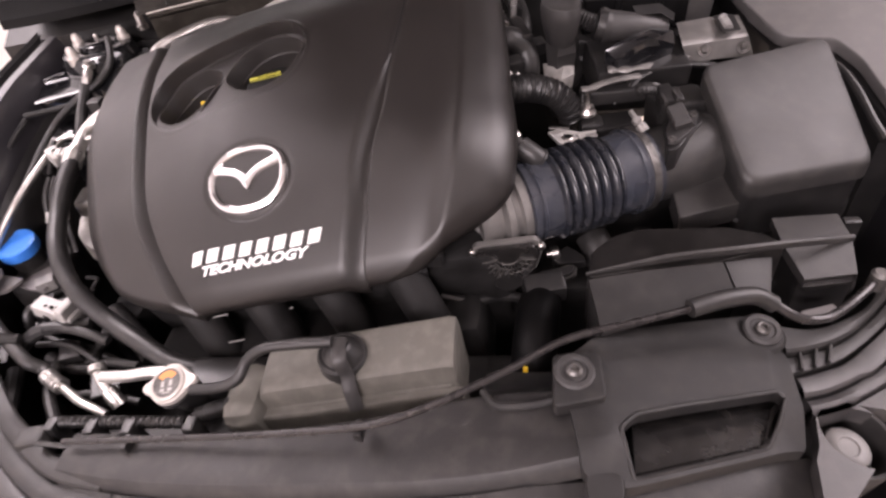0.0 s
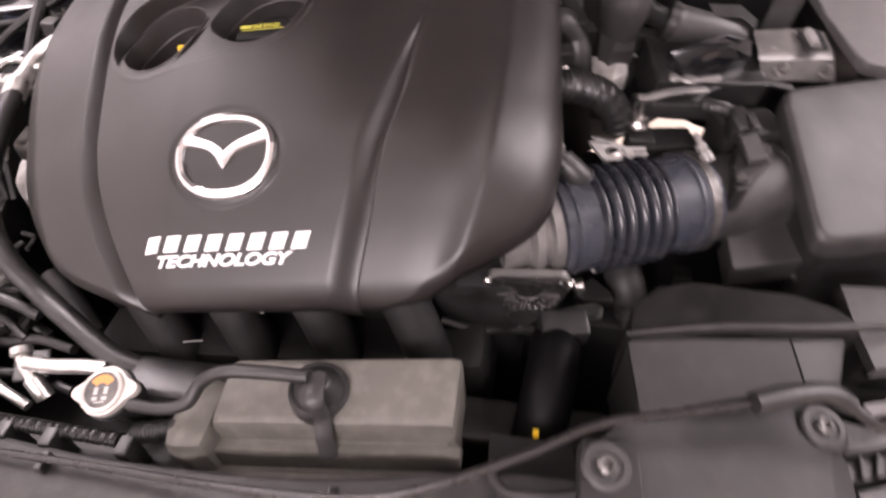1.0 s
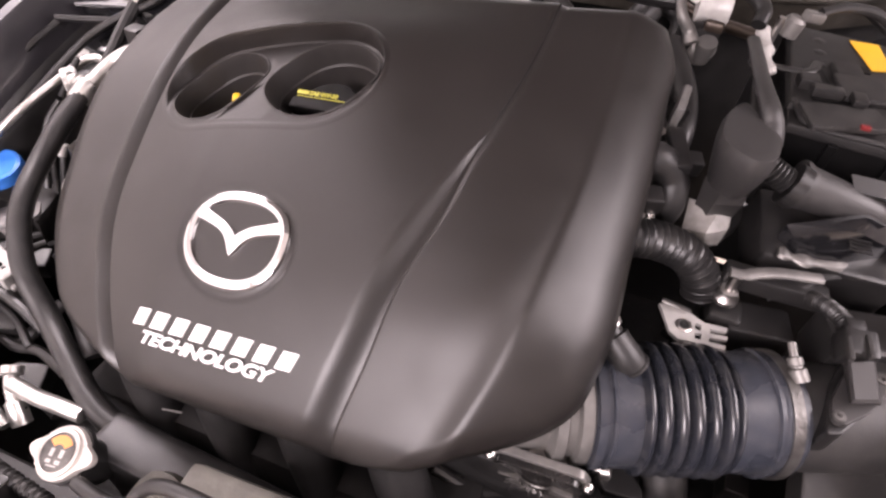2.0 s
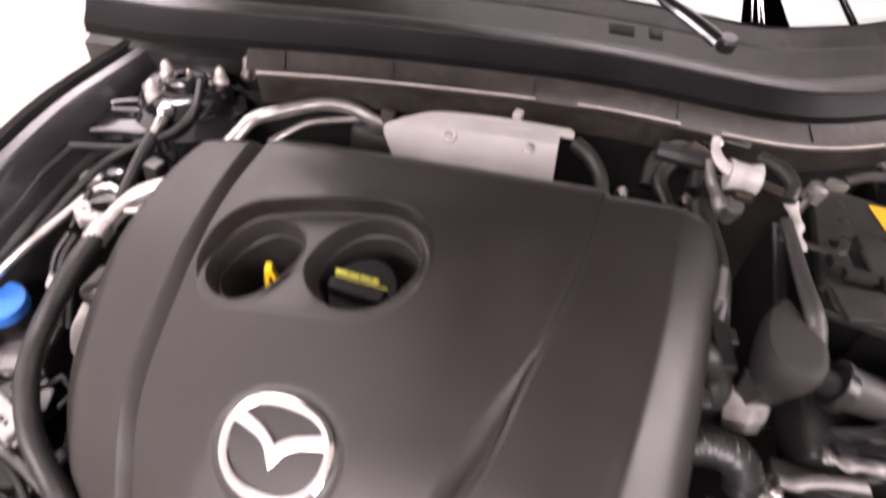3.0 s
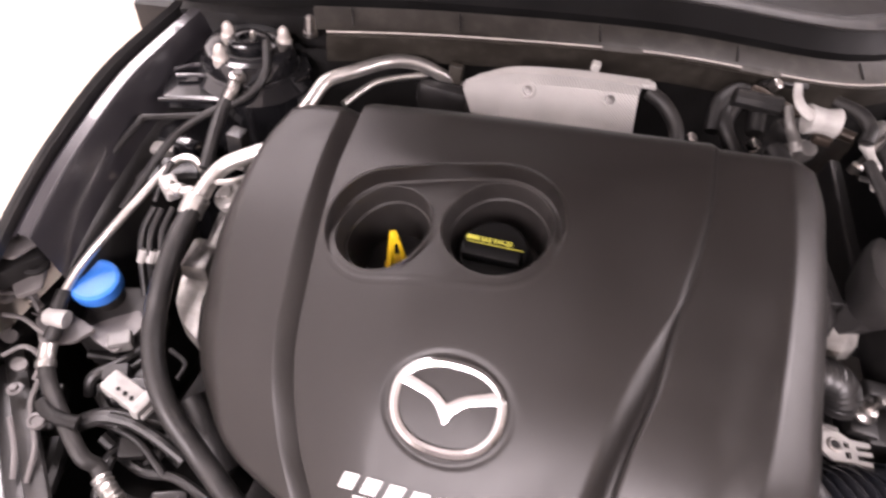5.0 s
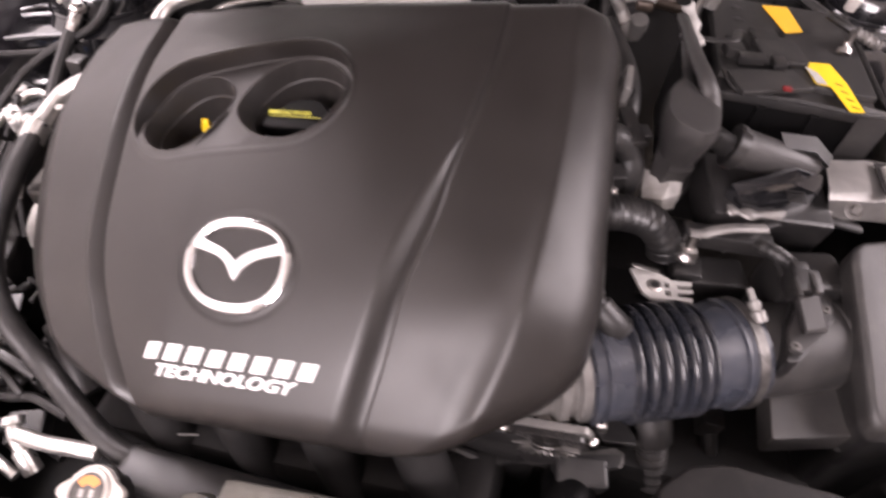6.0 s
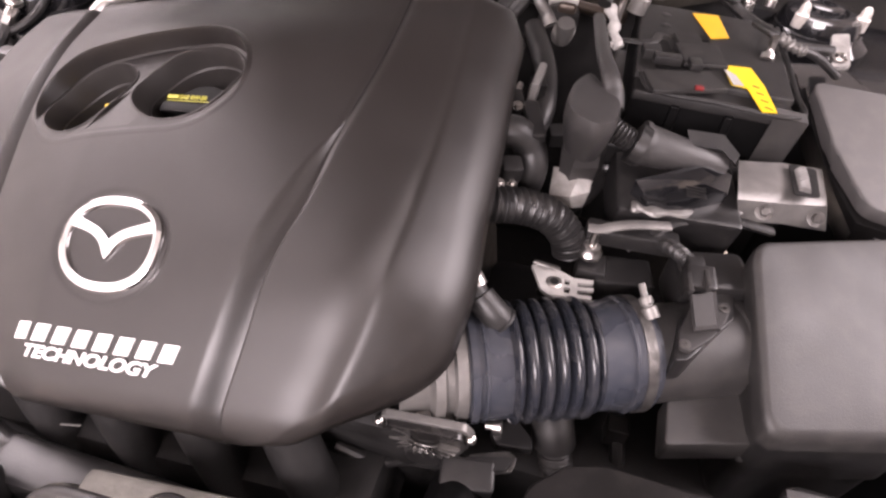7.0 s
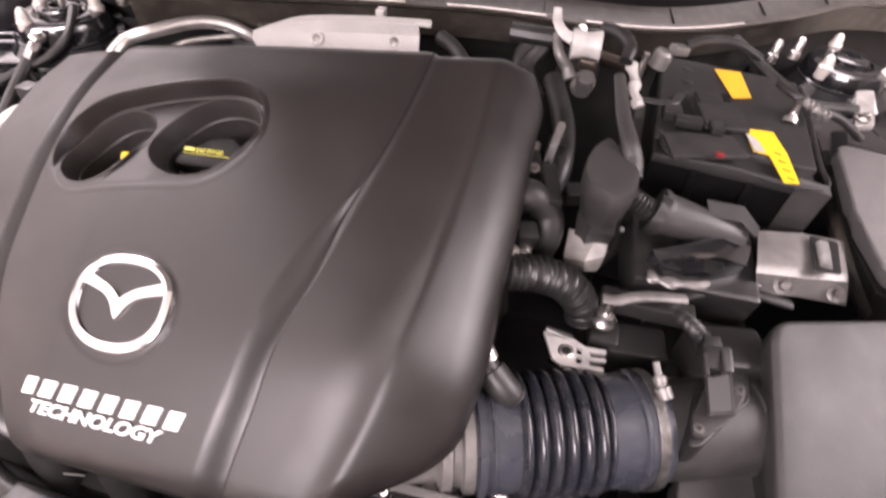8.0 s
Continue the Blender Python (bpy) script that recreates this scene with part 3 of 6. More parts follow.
COWL = spline([(-0.66, 0.845, 0.0), (-0.6, 0.862, 0.0), (-0.54, 0.885, 0.0), (-0.459, 0.926, 0.0), (-0.284, 1.01, 0.0), (-0.012, 1.112, 0.0), (0.26, 1.17, 0.0), (0.45, 1.31, 0), (0.6, 1.45, 0), (0.85, 1.52, 0)], 10)


def cowl_sheet(profile, first=0):
    """A sheet swept along the cowl: (distance behind its line, height)."""
    rows = []
    for i, p in enumerate(COWL[first:], first):
        d = (COWL[min(i + 1, len(COWL) - 1)] - COWL[max(i - 1, 0)]).normalized()
        n = Vector((-d.y, d.x, 0))
        rows.append([p + n * a + Vector((0, 0, h)) for a, h in profile])
    return loft(rows)


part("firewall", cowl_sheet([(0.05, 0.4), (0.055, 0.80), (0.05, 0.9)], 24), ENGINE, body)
part("cowl_front", cowl_sheet([(0.055, 0.895), (0.02, 0.9), (0.006, 0.945), (-0.006, 0.952), (-0.007, 0.956), (0.004, 0.957)], 31), OLIVE, body, "olive painted cowl front with a folded lip")
# Pale tubes draw the bright line of light along the cowl's lip.
for ka, kb in ((31, 47), (49, 54), (56, 66)):
    part("lip_glint", tube([COWL[k] + Vector((0.001, -0.003, 0.9585)) for k in range(ka, kb + 1)], 0.0013, 8, 0), CREAM, body, "thin pale line for the lit edge of the cowl lip")
part("firewall_end", loft([[(x, y + 0.06, 0.4), (x, y + 0.05, 0.93), (x, y + 0.1, 0.96)] for x, y in ((-0.72, 0.86), (-0.6, 0.9), (-0.5, 0.945), (-0.4, 0.99))]), DARKPL, body)
part("cowl_shelf", cowl_sheet([(0.003, 0.9575), (0.012, 0.959), (0.03, 0.970), (0.036, 0.976)], 30), SHELF, body)
for k in range(33, 76, 7):
    p, q = COWL[k], COWL[k + 1]
    part("shelf_joint", box((p.x - 0.007, p.y + 0.02, 0.9655), (0.0018, 0.026, 0.004), 0.0005, (30, 0, math.degrees(math.atan2(q.y - p.y, q.x - p.x)))), DARKPL, body)
# A near black sheet stands for the shaded hollow below the seal's lip.
part("weatherstrip_shade", cowl_sheet([(0.033, 0.97), (0.0345, 0.984), (0.046, 0.997), (0.0535, 1.0095)]), HOSEBK, body, "near black band for the shaded hollow under the weatherstrip")
part("weatherstrip", cowl_sheet([(0.0535, 1.0085), (0.0515, 1.0105), (0.052, 1.0135), (0.058, 1.017), (0.068, 1.019), (0.079, 1.0175), (0.086, 1.011), (0.088, 0.995)]), RUBBER, body, "black rubber cowl weatherstrip")
part("cowl_panel", cowl_sheet([(0.092, 0.99), (0.1, 0.995), (0.108, 1.004), (0.17, 1.016), (0.176, 1.012), (0.182, 1.018), (0.215, 1.035), (0.22, 1.041)]), COWLPL, body, "black plastic cowl panel below the windscreen")
GLASS = bpy.data.materials.new("windscreen_glass")
GLASS.use_nodes = True
gb = GLASS.node_tree.nodes["Principled BSDF"]
gb.inputs["Base Color"].default_value, gb.inputs["Roughness"].default_value, gb.inputs["IOR"].default_value = (0.6, 0.66, 0.64, 1), 0.02, 1.5
gb.inputs["Transmission Weight"].default_value = 0.6
part("windscreen", cowl_sheet([(0.21, 1.036), (0.9, 1.43), (0.905, 1.425), (0.215, 1.03)]), GLASS, body)

# wings and inner panels
FEND = [(-0.687, 0.517, 0.78), (-0.685, 0.561, 0.82), (-0.687, 0.617, 0.85), (-0.687, 0.688, 0.88), (-0.688, 0.8, 0.91), (-0.672, 0.927, 0.935)]
FEND = [(-0.609, 0.319, 0.68), (-0.658, 0.417, 0.73)] + FEND + [(-0.668, 1.02, 0.95), (-0.67, 1.12, 0.96)]
FEND = spline(FEND, 6)


def wing_sheet(line, profile, side=-1):
    """A sheet along the wing's edge: (distance inwards, height over the edge)."""
    rows = []
    for i, p in enumerate(line):
        d = (line[min(i + 1, len(line) - 1)] - line[max(i - 1, 0)])
        d.z = 0
        d.normalize()
        n = Vector((d.y, -d.x, 0)) * -side
        rows.append([p + n * a + Vector((0, 0, h)) for a, h in profile])
    return loft(rows)


left = FEND
part("wing_left", wing_sheet(left, [(-0.16, -0.5), (-0.06, -0.22), (-0.02, -0.06), (-0.006, -0.006), (-0.001, 0.0), (0.0, -0.004)]), BODY, body, "dark painted front wing")
part("wing_flange", wing_sheet(left[20:], [(0.001, -0.014), (0.008, -0.016), (0.017, -0.012), (0.019, -0.007), (0.022, -0.005), (0.034, -0.007), (0.037, -0.012), (0.042, -0.03), (0.05, -0.062), (0.053, -0.075)]), BODY, body)
part("wing_seal", wing_sheet(left, [(-0.001, -0.002), (0.0012, 0.002), (0.003, 0.0), (0.005, -0.003), (0.007, 0.0), (0.009, -0.002), (0.01, -0.014)]), RUBBER, body)
part("inner_wing", wing_sheet(left[20:], [(0.053, -0.074), (0.066, -0.09), (0.08, -0.13), (0.085, -0.2), (0.1, -0.45)]), DARKPL, body, "black inner wing panel")
right = [Vector((0.50, 0.27, 0.70)), Vector((0.58, 0.34, 0.75)), Vector((0.66, 0.42, 0.8)), Vector((0.72, 0.55, 0.86)), Vector((0.77, 0.75, 0.91)), Vector((0.8, 1.0, 0.95)), Vector((0.83, 1.3, 0.98))]
right = spline(right, 6)
part("wing_right", wing_sheet(right, [(-0.16, -0.4), (-0.13, -0.12), (-0.07, -0.03), (-0.012, -0.002), (0.0, 0.0), (0.012, -0.01), (0.04, -0.02), (0.06, -0.1), (0.08, -0.45)], 1), BODY, body, "dark painted front wing")
# raised bonnet, over and behind the bay
bon = []
for u in np.linspace(0, 1, 14):
    row = []
    for v in np.linspace(-1, 1, 15):
        row.append((0.02 + v * (0.74 - 0.1 * u * u), 1.27 - 0.86 * u - 0.1 * (1 - v * v) * (1 - u) + 0.05 * (1 - v * v), 1.16 + 0.80 * u + 0.03 * math.sin(u * 3) * (1 - v * v)))
    bon.append(row)
part("bonnet", thicken(loft(bon), -0.02), BONNET, body, "raised bonnet with a dark grey underside")

# ---- front edge ----
def slam_z(x, y):
    return 0.774 + 0.2 * (x - 0.01) - 0.05 * (y - 0.28)


front = thing("front_panel", (0, 0.2, 0.4), "dark grey plastic radiator shroud across the nose", "body panel")
xs = [-0.36 + k * (0.585 / 24) for k in range(25)]
slam_rear = table([-0.4, -0.19, 0.01, 0.13, 0.23], [0.31, 0.284, 0.281, 0.293, 0.289])
slam_front = table([-0.4, -0.27, -0.05, 0.16, 0.23], [0.262, 0.235, 0.213, 0.212, 0.222])
rows = []
for x in xs:
    y0, y1 = slam_front(x), slam_rear(x)
    z = slam_z(x, y1)
    rows.append([(x, y1 + 0.006, z - 0.12), (x, y1 + 0.002, z - 0.004), (x, y1 - 0.004, z), (x, y0 + 0.02, z + 0.002), (x, y0 + 0.006, z - 0.001), (x, y0, z - 0.008), (x, y0 - 0.004, z - 0.02)])
part("shroud", loft(rows), SHROUD, front)
for xa, xb in ((-0.36, -0.272), (-0.269, -0.052), (-0.049, 0.44)):
    rows = []
    for x in np.linspace(xa, xb, 10):
        y0 = slam_front(min(x, 0.23)) + 0.25 * max(0.0, x - 0.23) - 0.002
        z = slam_z(min(x, 0.19), 0.28) - 0.014 - 0.24 * max(0.0, x - 0.19)
        rows.append([(x, y0 + 0.002, z - 0.008), (x, y0 - 0.003, z), (x, y0 - 0.05, z - 0.012), (x, y0 - 0.09, z - 0.05), (x, y0 - 0.1, z - 0.35)])
    part("fascia_piece", loft(rows), SHROUD, front)
part("tray_rim", tube([(0.13, 0.296, 0.8), (0.136, 0.286, 0.801), (0.145, 0.278, 0.803), (0.16, 0.276, 0.806), (0.183, 0.277, 0.81), (0.204, 0.283, 0.814)], 0.004, 10), PANEL, front)
part("tray", loft([[(0.13, 0.3, 0.798), (0.145, 0.284, 0.8), (0.2, 0.289, 0.811)], [(0.13, 0.315, 0.775), (0.15, 0.31, 0.775), (0.2, 0.315, 0.78)], [(0.13, 0.34, 0.768), (0.155, 0.34, 0.768), (0.2, 0.34, 0.768)]]), DARKPL, front)
# curved strips that sweep back at both ends of the nose
for pts, mats in (([(-0.287, 0.246, 0.7), (-0.366, 0.264, 0.69), (-0.445, 0.307, 0.68), (-0.521, 0.361, 0.67), (-0.676, 0.507, 0.68)], (PLASTIC, RUBBER, GLOSS)),):
    for k, mt in enumerate(mats):
        part("edge_strip", tube([(x, y - 0.026 * k, z - 0.006 * k) for x, y, z in pts], 0.0125, 10, sy=0.5), mt, front)
    part("end_fascia", loft([[(x, y - 0.055, z - 0.016), (x, y - 0.10, z - 0.03), (x, y - 0.16, z - 0.09), (x, y - 0.18, z - 0.35)] for x, y, z in (tuple(q) for q in spline(pts, 5))]), FASCIA, front)
STEPS = ([(0.428, 0.398), (0.462, 0.398), (0.499, 0.414), (0.545, 0.447), (0.6, 0.52)], [(0.427, 0.361), (0.464, 0.374), (0.501, 0.394), (0.549, 0.436), (0.625, 0.515)], [(0.425, 0.337), (0.454, 0.348), (0.489, 0.367), (0.551, 0.417), (0.645, 0.51)],
         [(0.427, 0.311), (0.453, 0.32), (0.488, 0.339), (0.526, 0.365), (0.66, 0.495)], [(0.429, 0.293), (0.466, 0.308), (0.515, 0.338), (0.56, 0.375), (0.675, 0.48)])


def corner_z(x, y):
    return 0.772 - 0.19 * (x - 0.425)


lines = [[Vector((p.x, p.y, corner_z(p.x, p.y))) for p in spline([(x, y, 0) for x, y in l], 8)] for l in STEPS]
for k, (mt, drop, gap) in enumerate(((PLASTIC, 0.0, 0.002), (PLASTIC, 0.006, 0.002), (FASCIA, 0.0, 0.006), (FASCIA, 0.003, 0.003))):
    rows = []
    for p, q in zip(lines[k], lines[k + 1]):
        d = (q - p).normalized()
        a, c = p + d * gap, q
        z = Vector((0, 0, 1))
        rows.append([a - z * (drop + 0.03), a - z * (drop + 0.002), a + d * 0.002 - z * drop, a.lerp(c, 0.5) - z * (drop - 0.0015), c - d * 0.003 - z * drop, c - d * 0.0005 - z * (drop + 0.003), c - z * (drop + 0.03)])
    part("corner_step", loft(rows), mt, front, "curved step of the bumper corner")
for i in (3, 7, 11):
    p, q = lines[1][i], lines[2][i]
    part("step_rib", box(p.lerp(q, 0.5) - Vector((0, 0, 0.004)), (0.003, (q - p).length * 0.8, 0.008), 0.0008, (0, 0, math.degrees(math.atan2(q.y - p.y, q.x - p.x)) + 90)), PLASTIC, front)
part("corner_bracket", plate(round_poly([(0.455, 0.41), (0.49, 0.42), (0.494, 0.411), (0.46, 0.4)], 0.002), thick=0.004, z=0.775), BRACE, front, "small pale metal bracket")
fr = [(0.429, 0.29), (0.467, 0.305), (0.516, 0.335), (0.561, 0.372), (0.676, 0.477), (0.64, 0.3), (0.55, 0.17), (0.4, 0.18), (0.414, 0.247), (0.422, 0.262)]
bsx, bsy = (0.462, 0.278)
part("corner_fascia", plate(fr, [[(bsx + 0.033 * math.cos(-a), bsy + 0.033 * math.sin(-a)) for a in (k * math.tau / 32 for k in range(32))]], 0.02, tilt=lambda x, y: 0.769 - 0.19 * (x - 0.425)), FASCIA, front)
part("grille_block", box((0.05, 0.2, 0.55), (0.9, 0.05, 0.25), 0.01), DARKPL, front)

# latch and intake panel with a grab recess
def latch_z(x, y):
    return 0.825 - 0.2 * (x - 0.219) - 0.03 * (y - 0.306)


def latch_fall(x, y):
    """The panel's raised middle falls to its front apron and to both flanks."""
    line = 0.262 + 0.32 * (x - 0.25)
    return latch_z(x, y) - 0.016 * ease(0.0, 0.045, line - 0.016 - y) - 0.010 * ease(0.392, 0.425, x - 0.12 * (y - 0.3)) - 0.006 * ease(0.238, 0.206, x)


latch = thing("latch_panel", (0.32, 0.3, 0.75), "matte black plastic intake panel with a grab recess", "intake panel")
outer = round_poly([(0.214, 0.209), (0.206, 0.273), (0.207, 0.318), (0.244, 0.349), (0.325, 0.375), (0.397, 0.395), (0.406, 0.37), (0.424, 0.354), (0.419, 0.3), (0.412, 0.259), (0.317, 0.226), (0.246, 0.201)], 0.006)
recess = round_poly([(0.247, 0.247), (0.262, 0.262), (0.3, 0.275), (0.35, 0.29), (0.396, 0.304), (0.402, 0.299), (0.388, 0.272), (0.374, 0.252), (0.315, 0.231), (0.254, 0.21)], 0.005)
lp = plate(outer, [recess[::-1]], 0.016)
bmesh.ops.subdivide_edges(lp, edges=[e for e in lp.edges if e.calc_length() > 0.03], cuts=4)
bmesh.ops.triangulate(lp, faces=lp.faces)
for _ in range(2):
    bmesh.ops.subdivide_edges(lp, edges=[e for e in lp.edges if e.calc_length() > 0.014], cuts=1)
    bmesh.ops.triangulate(lp, faces=lp.faces)
for v in lp.verts:
    v.co.z += latch_fall(v.co.x, v.co.y)
part("panel", lp, PANEL, latch)
part("recess_edge", tube([(x, y, latch_fall(x, y) - 0.0005) for x, y in recess + recess[:1]], 0.0022, 8, 0), PANEL, latch, "rounded edge of the grab recess")
toe = [(0.255, 0.2105), (0.295, 0.2245), (0.335, 0.2385), (0.374, 0.2525)]
lip = [(0.262, 0.262), (0.307, 0.277), (0.352, 0.291), (0.398, 0.303)]
rows = []
for k, d in ((-0.02, -0.006), (0.0, -0.003), (0.08, 0.001), (0.4, 0.004), (0.75, 0.008), (1.0, 0.014), (1.25, 0.02)):
    rows.append([(p[0] + (q[0] - p[0]) * k, p[1] + (q[1] - p[1]) * k, latch_z(p[0], p[1]) - 0.014 - d) for p, q in zip(toe, lip)])
part("recess_floor", loft(rows), RECESS, latch, "smooth black recess floor")
for ring in ([(0.247, 0.247), (0.25, 0.228), (0.254, 0.21)], [(0.374, 0.252), (0.388, 0.272), (0.402, 0.299)]):
    part("recess_side", loft([[(x, y, latch_fall(x, y) - 0.002) for x, y in ring], [(x, y + 0.004, latch_fall(x, y) - 0.05) for x, y in ring]]), PLASTIC, latch)
part("recess_web", loft([[(0.371, 0.254, 0.79), (0.394, 0.296, 0.784)], [(0.368, 0.256, 0.755), (0.39, 0.298, 0.75)]]), PLASTIC, latch)
part("apron_tongue", plate(round_poly([(0.214, 0.212), (0.247, 0.212), (0.243, 0.184), (0.217, 0.182)], 0.011, 6), thick=0.02, bevel=0.003, tilt=lambda x, y: 0.813 + 0.06 * (y - 0.2)), PANEL, latch)
for lift, (x, y), mt in ((0.004, (0.213, 0.296), PANEL), (0.004, (0.403, 0.374), BOOT)):
    if mt is PANEL:
        tab = plate(round_poly([(x - 0.02, y - 0.036), (x + 0.026, y - 0.026), (x + 0.026, y + 0.016), (x + 0.018, y + 0.025), (x - 0.018, y + 0.02)], 0.006), thick=0.018, bevel=0.003, z=latch_z(x, y) + lift)
    else:
        tab = lathe((x, y, latch_z(x, y) - 0.02), (0.1, -0.1, 1), [(0.021, 0), (0.021, 0.02), (0.018, 0.023)], 28)
    t = part("fixing_tab", tab, PANEL, latch)
    part("washer", lathe((x, y, latch_z(x, y) + lift), (0.05, -0.1, 1), [(0.0185, 0), (0.0185, 0.002), (0.0165, 0.0035), (0.0125, 0.0035), (0.011, 0.0018), (0.0075, 0.0018)], 28), BOOT, t, "grey plastic clip ring")
    part("screw", lathe((x, y, latch_z(x, y) + lift), (0.05, -0.1, 1), [(0.0075, 0), (0.0075, 0.005), (0.005, 0.007), (0.0035, 0.0068), (0.003, 0.004), (0, 0.004)], 14), DIRTY, t)

# round bump stop in its cup
bs = Vector((0.462, 0.278, 0.752))
stop = thing("bump_stop", bs, "pale round rubber bonnet stop in a dark cup", "bump stop")
part("cup", lathe(bs, (0.1, -0.1, 1), [(0.0, -0.035), (0.03, -0.035), (0.0315, -0.008), (0.033, 0.0), (0.036, 0.001), (0.037, -0.004), (0.037, -0.05)], 36), PLASTIC, stop)
part("pad", lathe(bs + Vector((-0.004, -0.002, -0.016)), (0.1, -0.1, 1), [(0.021, -0.03), (0.021, 0.002), (0.0195, 0.006), (0.016, 0.0085), (0.0095, 0.009), (0.0085, 0.0075), (0.0, 0.0072)], 28), GREYPL, stop)

# intake duct behind the latch panel
duct = thing("intake_duct", (0.33, 0.45, 0.74), "matte black air intake duct with a pale edge strip", "intake duct")
arch = round_poly([(0.235, 0.405), (0.243, 0.444), (0.268, 0.468), (0.299, 0.478), (0.389, 0.476), (0.42, 0.465), (0.438, 0.445), (0.37, 0.424), (0.297, 0.415)], 0.006)
# Arch takes a darker plastic than the ramp, for its turned-away top's shade.
part("arch", plate(arch, thick=0.07, bevel=0.004, z=0.838), COWLPL, duct)
part("ramp", thicken(loft([[(0.243, 0.343, 0.827), (0.3, 0.362, 0.828), (0.345, 0.376, 0.83), (0.373, 0.387, 0.832)], [(0.236, 0.404, 0.836), (0.298, 0.414, 0.838), (0.335, 0.419, 0.838), (0.37, 0.424, 0.837)]]), 0.006), PANEL, duct)
part("ramp_end", thicken(loft([[(0.3755, 0.388, 0.831), (0.397, 0.395, 0.826), (0.414, 0.402, 0.815), (0.42, 0.406, 0.79)], [(0.3725, 0.4245, 0.836), (0.402, 0.432, 0.833), (0.424, 0.44, 0.826), (0.432, 0.443, 0.79)]]), 0.006), PANEL, duct, "rounded end panel of the duct")
part("ramp_flank", loft([[(0.243, 0.343, 0.826), (0.236, 0.404, 0.835)], [(0.246, 0.345, 0.74), (0.238, 0.405, 0.74)]]), DARKPL, duct)
part("edge_strip", tube([(0.234, 0.41, 0.838), (0.281, 0.419, 0.841), (0.325, 0.424, 0.846), (0.381, 0.431, 0.846), (0.435, 0.446, 0.838), (0.518, 0.477, 0.815)], lambda t: 0.0016 + 0.0016 * min(1.0, t * 3), 8, sy=1.6), PLASTIC, duct, "thin pale grey edging strip")
snork = thing("snorkel_box", (0.49, 0.48, 0.7), "grey plastic snorkel box beside the air filter", "snorkel")
sn = loft([[(0.449, 0.514, 0.815), (0.519, 0.518, 0.815)], [(0.447, 0.471, 0.815), (0.518, 0.477, 0.815)], [(0.46, 0.432, 0.8), (0.513, 0.439, 0.8)], [(0.471, 0.444, 0.78), (0.523, 0.451, 0.78)], [(0.513, 0.503, 0.7), (0.571, 0.511, 0.7)]])
part("lid", thicken(sn, 0.012), PLASTIC, snork)
part("body", box((0.492, 0.49, 0.735), (0.06, 0.09, 0.12), 0.01), DARKPL, snork)

# prop rod across the nose
rod = thing("prop_rod", (0.0, 0.28, 0.75), "dark steel prop rod lying across the nose", "prop rod")
part("rod", tube([(-0.354, 0.284, 0.715), (-0.205, 0.273, 0.745), (-0.075, 0.259, 0.782), (0.009, 0.255, 0.802), (0.048, 0.256, 0.814), (0.095, 0.268, 0.826), (0.155, 0.293, 0.838), (0.196, 0.315, 0.845), (0.227, 0.326, 0.848), (0.268, 0.337, 0.848), (0.325, 0.354, 0.848)], 0.0036, 10), ROD, rod)
part("foam_grip", tube([(0.321, 0.352, 0.849), (0.353, 0.364, 0.848), (0.384, 0.373, 0.842), (0.403, 0.371, 0.832)], 0.0085, 12), RUBBER, rod)
part("rod_end", tube([(0.401, 0.372, 0.833), (0.418, 0.364, 0.825), (0.436, 0.366, 0.815), (0.461, 0.375, 0.808), (0.494, 0.401, 0.8), (0.521, 0.424, 0.8), (0.533, 0.438, 0.8)], 0.0045, 10), ROD, rod)
for px in ((-0.266, 0.281, 0.72), (0.016, 0.261, 0.79)):
    part("rod_clip", box((px[0], px[1] - 0.004, px[2] + 0.004), (0.008, 0.018, 0.014), 0.002), DARKPL, rod)
for p in ((0.529, 0.43, 0.8),):
    part("pivot", lathe((p[0], p[1], p[2] - 0.01), (0, 0, 1), [(0.009, 0), (0.009, 0.018), (0.006, 0.021)], 16), DIRTY, rod)

# ---- coolant tank and radiator cap ----
tank = thing("coolant_tank", (0.0, 0.36, 0.62), "dusty beige plastic coolant tank behind the nose", "coolant tank")
tz = lambda x: 0.786 + 0.19 * x
rows = []
prof = [(0.392, -0.1), (0.394, -0.012), (0.390, -0.002), (0.383, 0.0), (0.338, -0.006), (0.331, -0.011), (0.328, -0.03), (0.326, -0.037), (0.317, -0.038), (0.314, -0.042), (0.312, -0.062), (0.302, -0.064), (0.3, -0.068), (0.298, -0.13)]
for i, x in enumerate((-0.121, -0.119, -0.112, -0.06, 0.0, 0.05, 0.09, 0.098, 0.1)):
    inset = (0.012, 0.003, 0, 0, 0, 0, 0, 0.003, 0.012)[i]
    rows.append([(x - 0.02 * (h < -0.03) * (x < -0.1) + 0.008 * (h < -0.03) * (x > 0.09), y - 0.004 + 0.03 * x, tz(x) + h - inset) for y, h in prof])
part("body", loft(rows), DUSTY, tank)
part("side", loft([[rows[0][k] for k in range(len(prof))], [(-0.135, y, z - 0.1) for _, y, z in rows[0]]]), DUSTY, tank)
part("side", loft([[rows[-1][k] for k in range(len(prof))], [(0.106, y, z - 0.1) for _, y, z in rows[-1]]]), DUSTY, tank)
part("lower_flank", box((-0.135, 0.335, 0.70), (0.05, 0.08, 0.1), 0.02, (0, -10, 0)), DUSTY, tank)
cz = Vector((-0.023, 0.351, 0.8))
for h, yo in ((-0.0375, 0.322), (-0.063, 0.307)):
    part("ridge", tube([(x, yo + 0.03 * x, tz(x) + h) for x in (-0.118, -0.06, 0.0, 0.05, 0.095)], 0.0028, 8), DUSTY, tank)
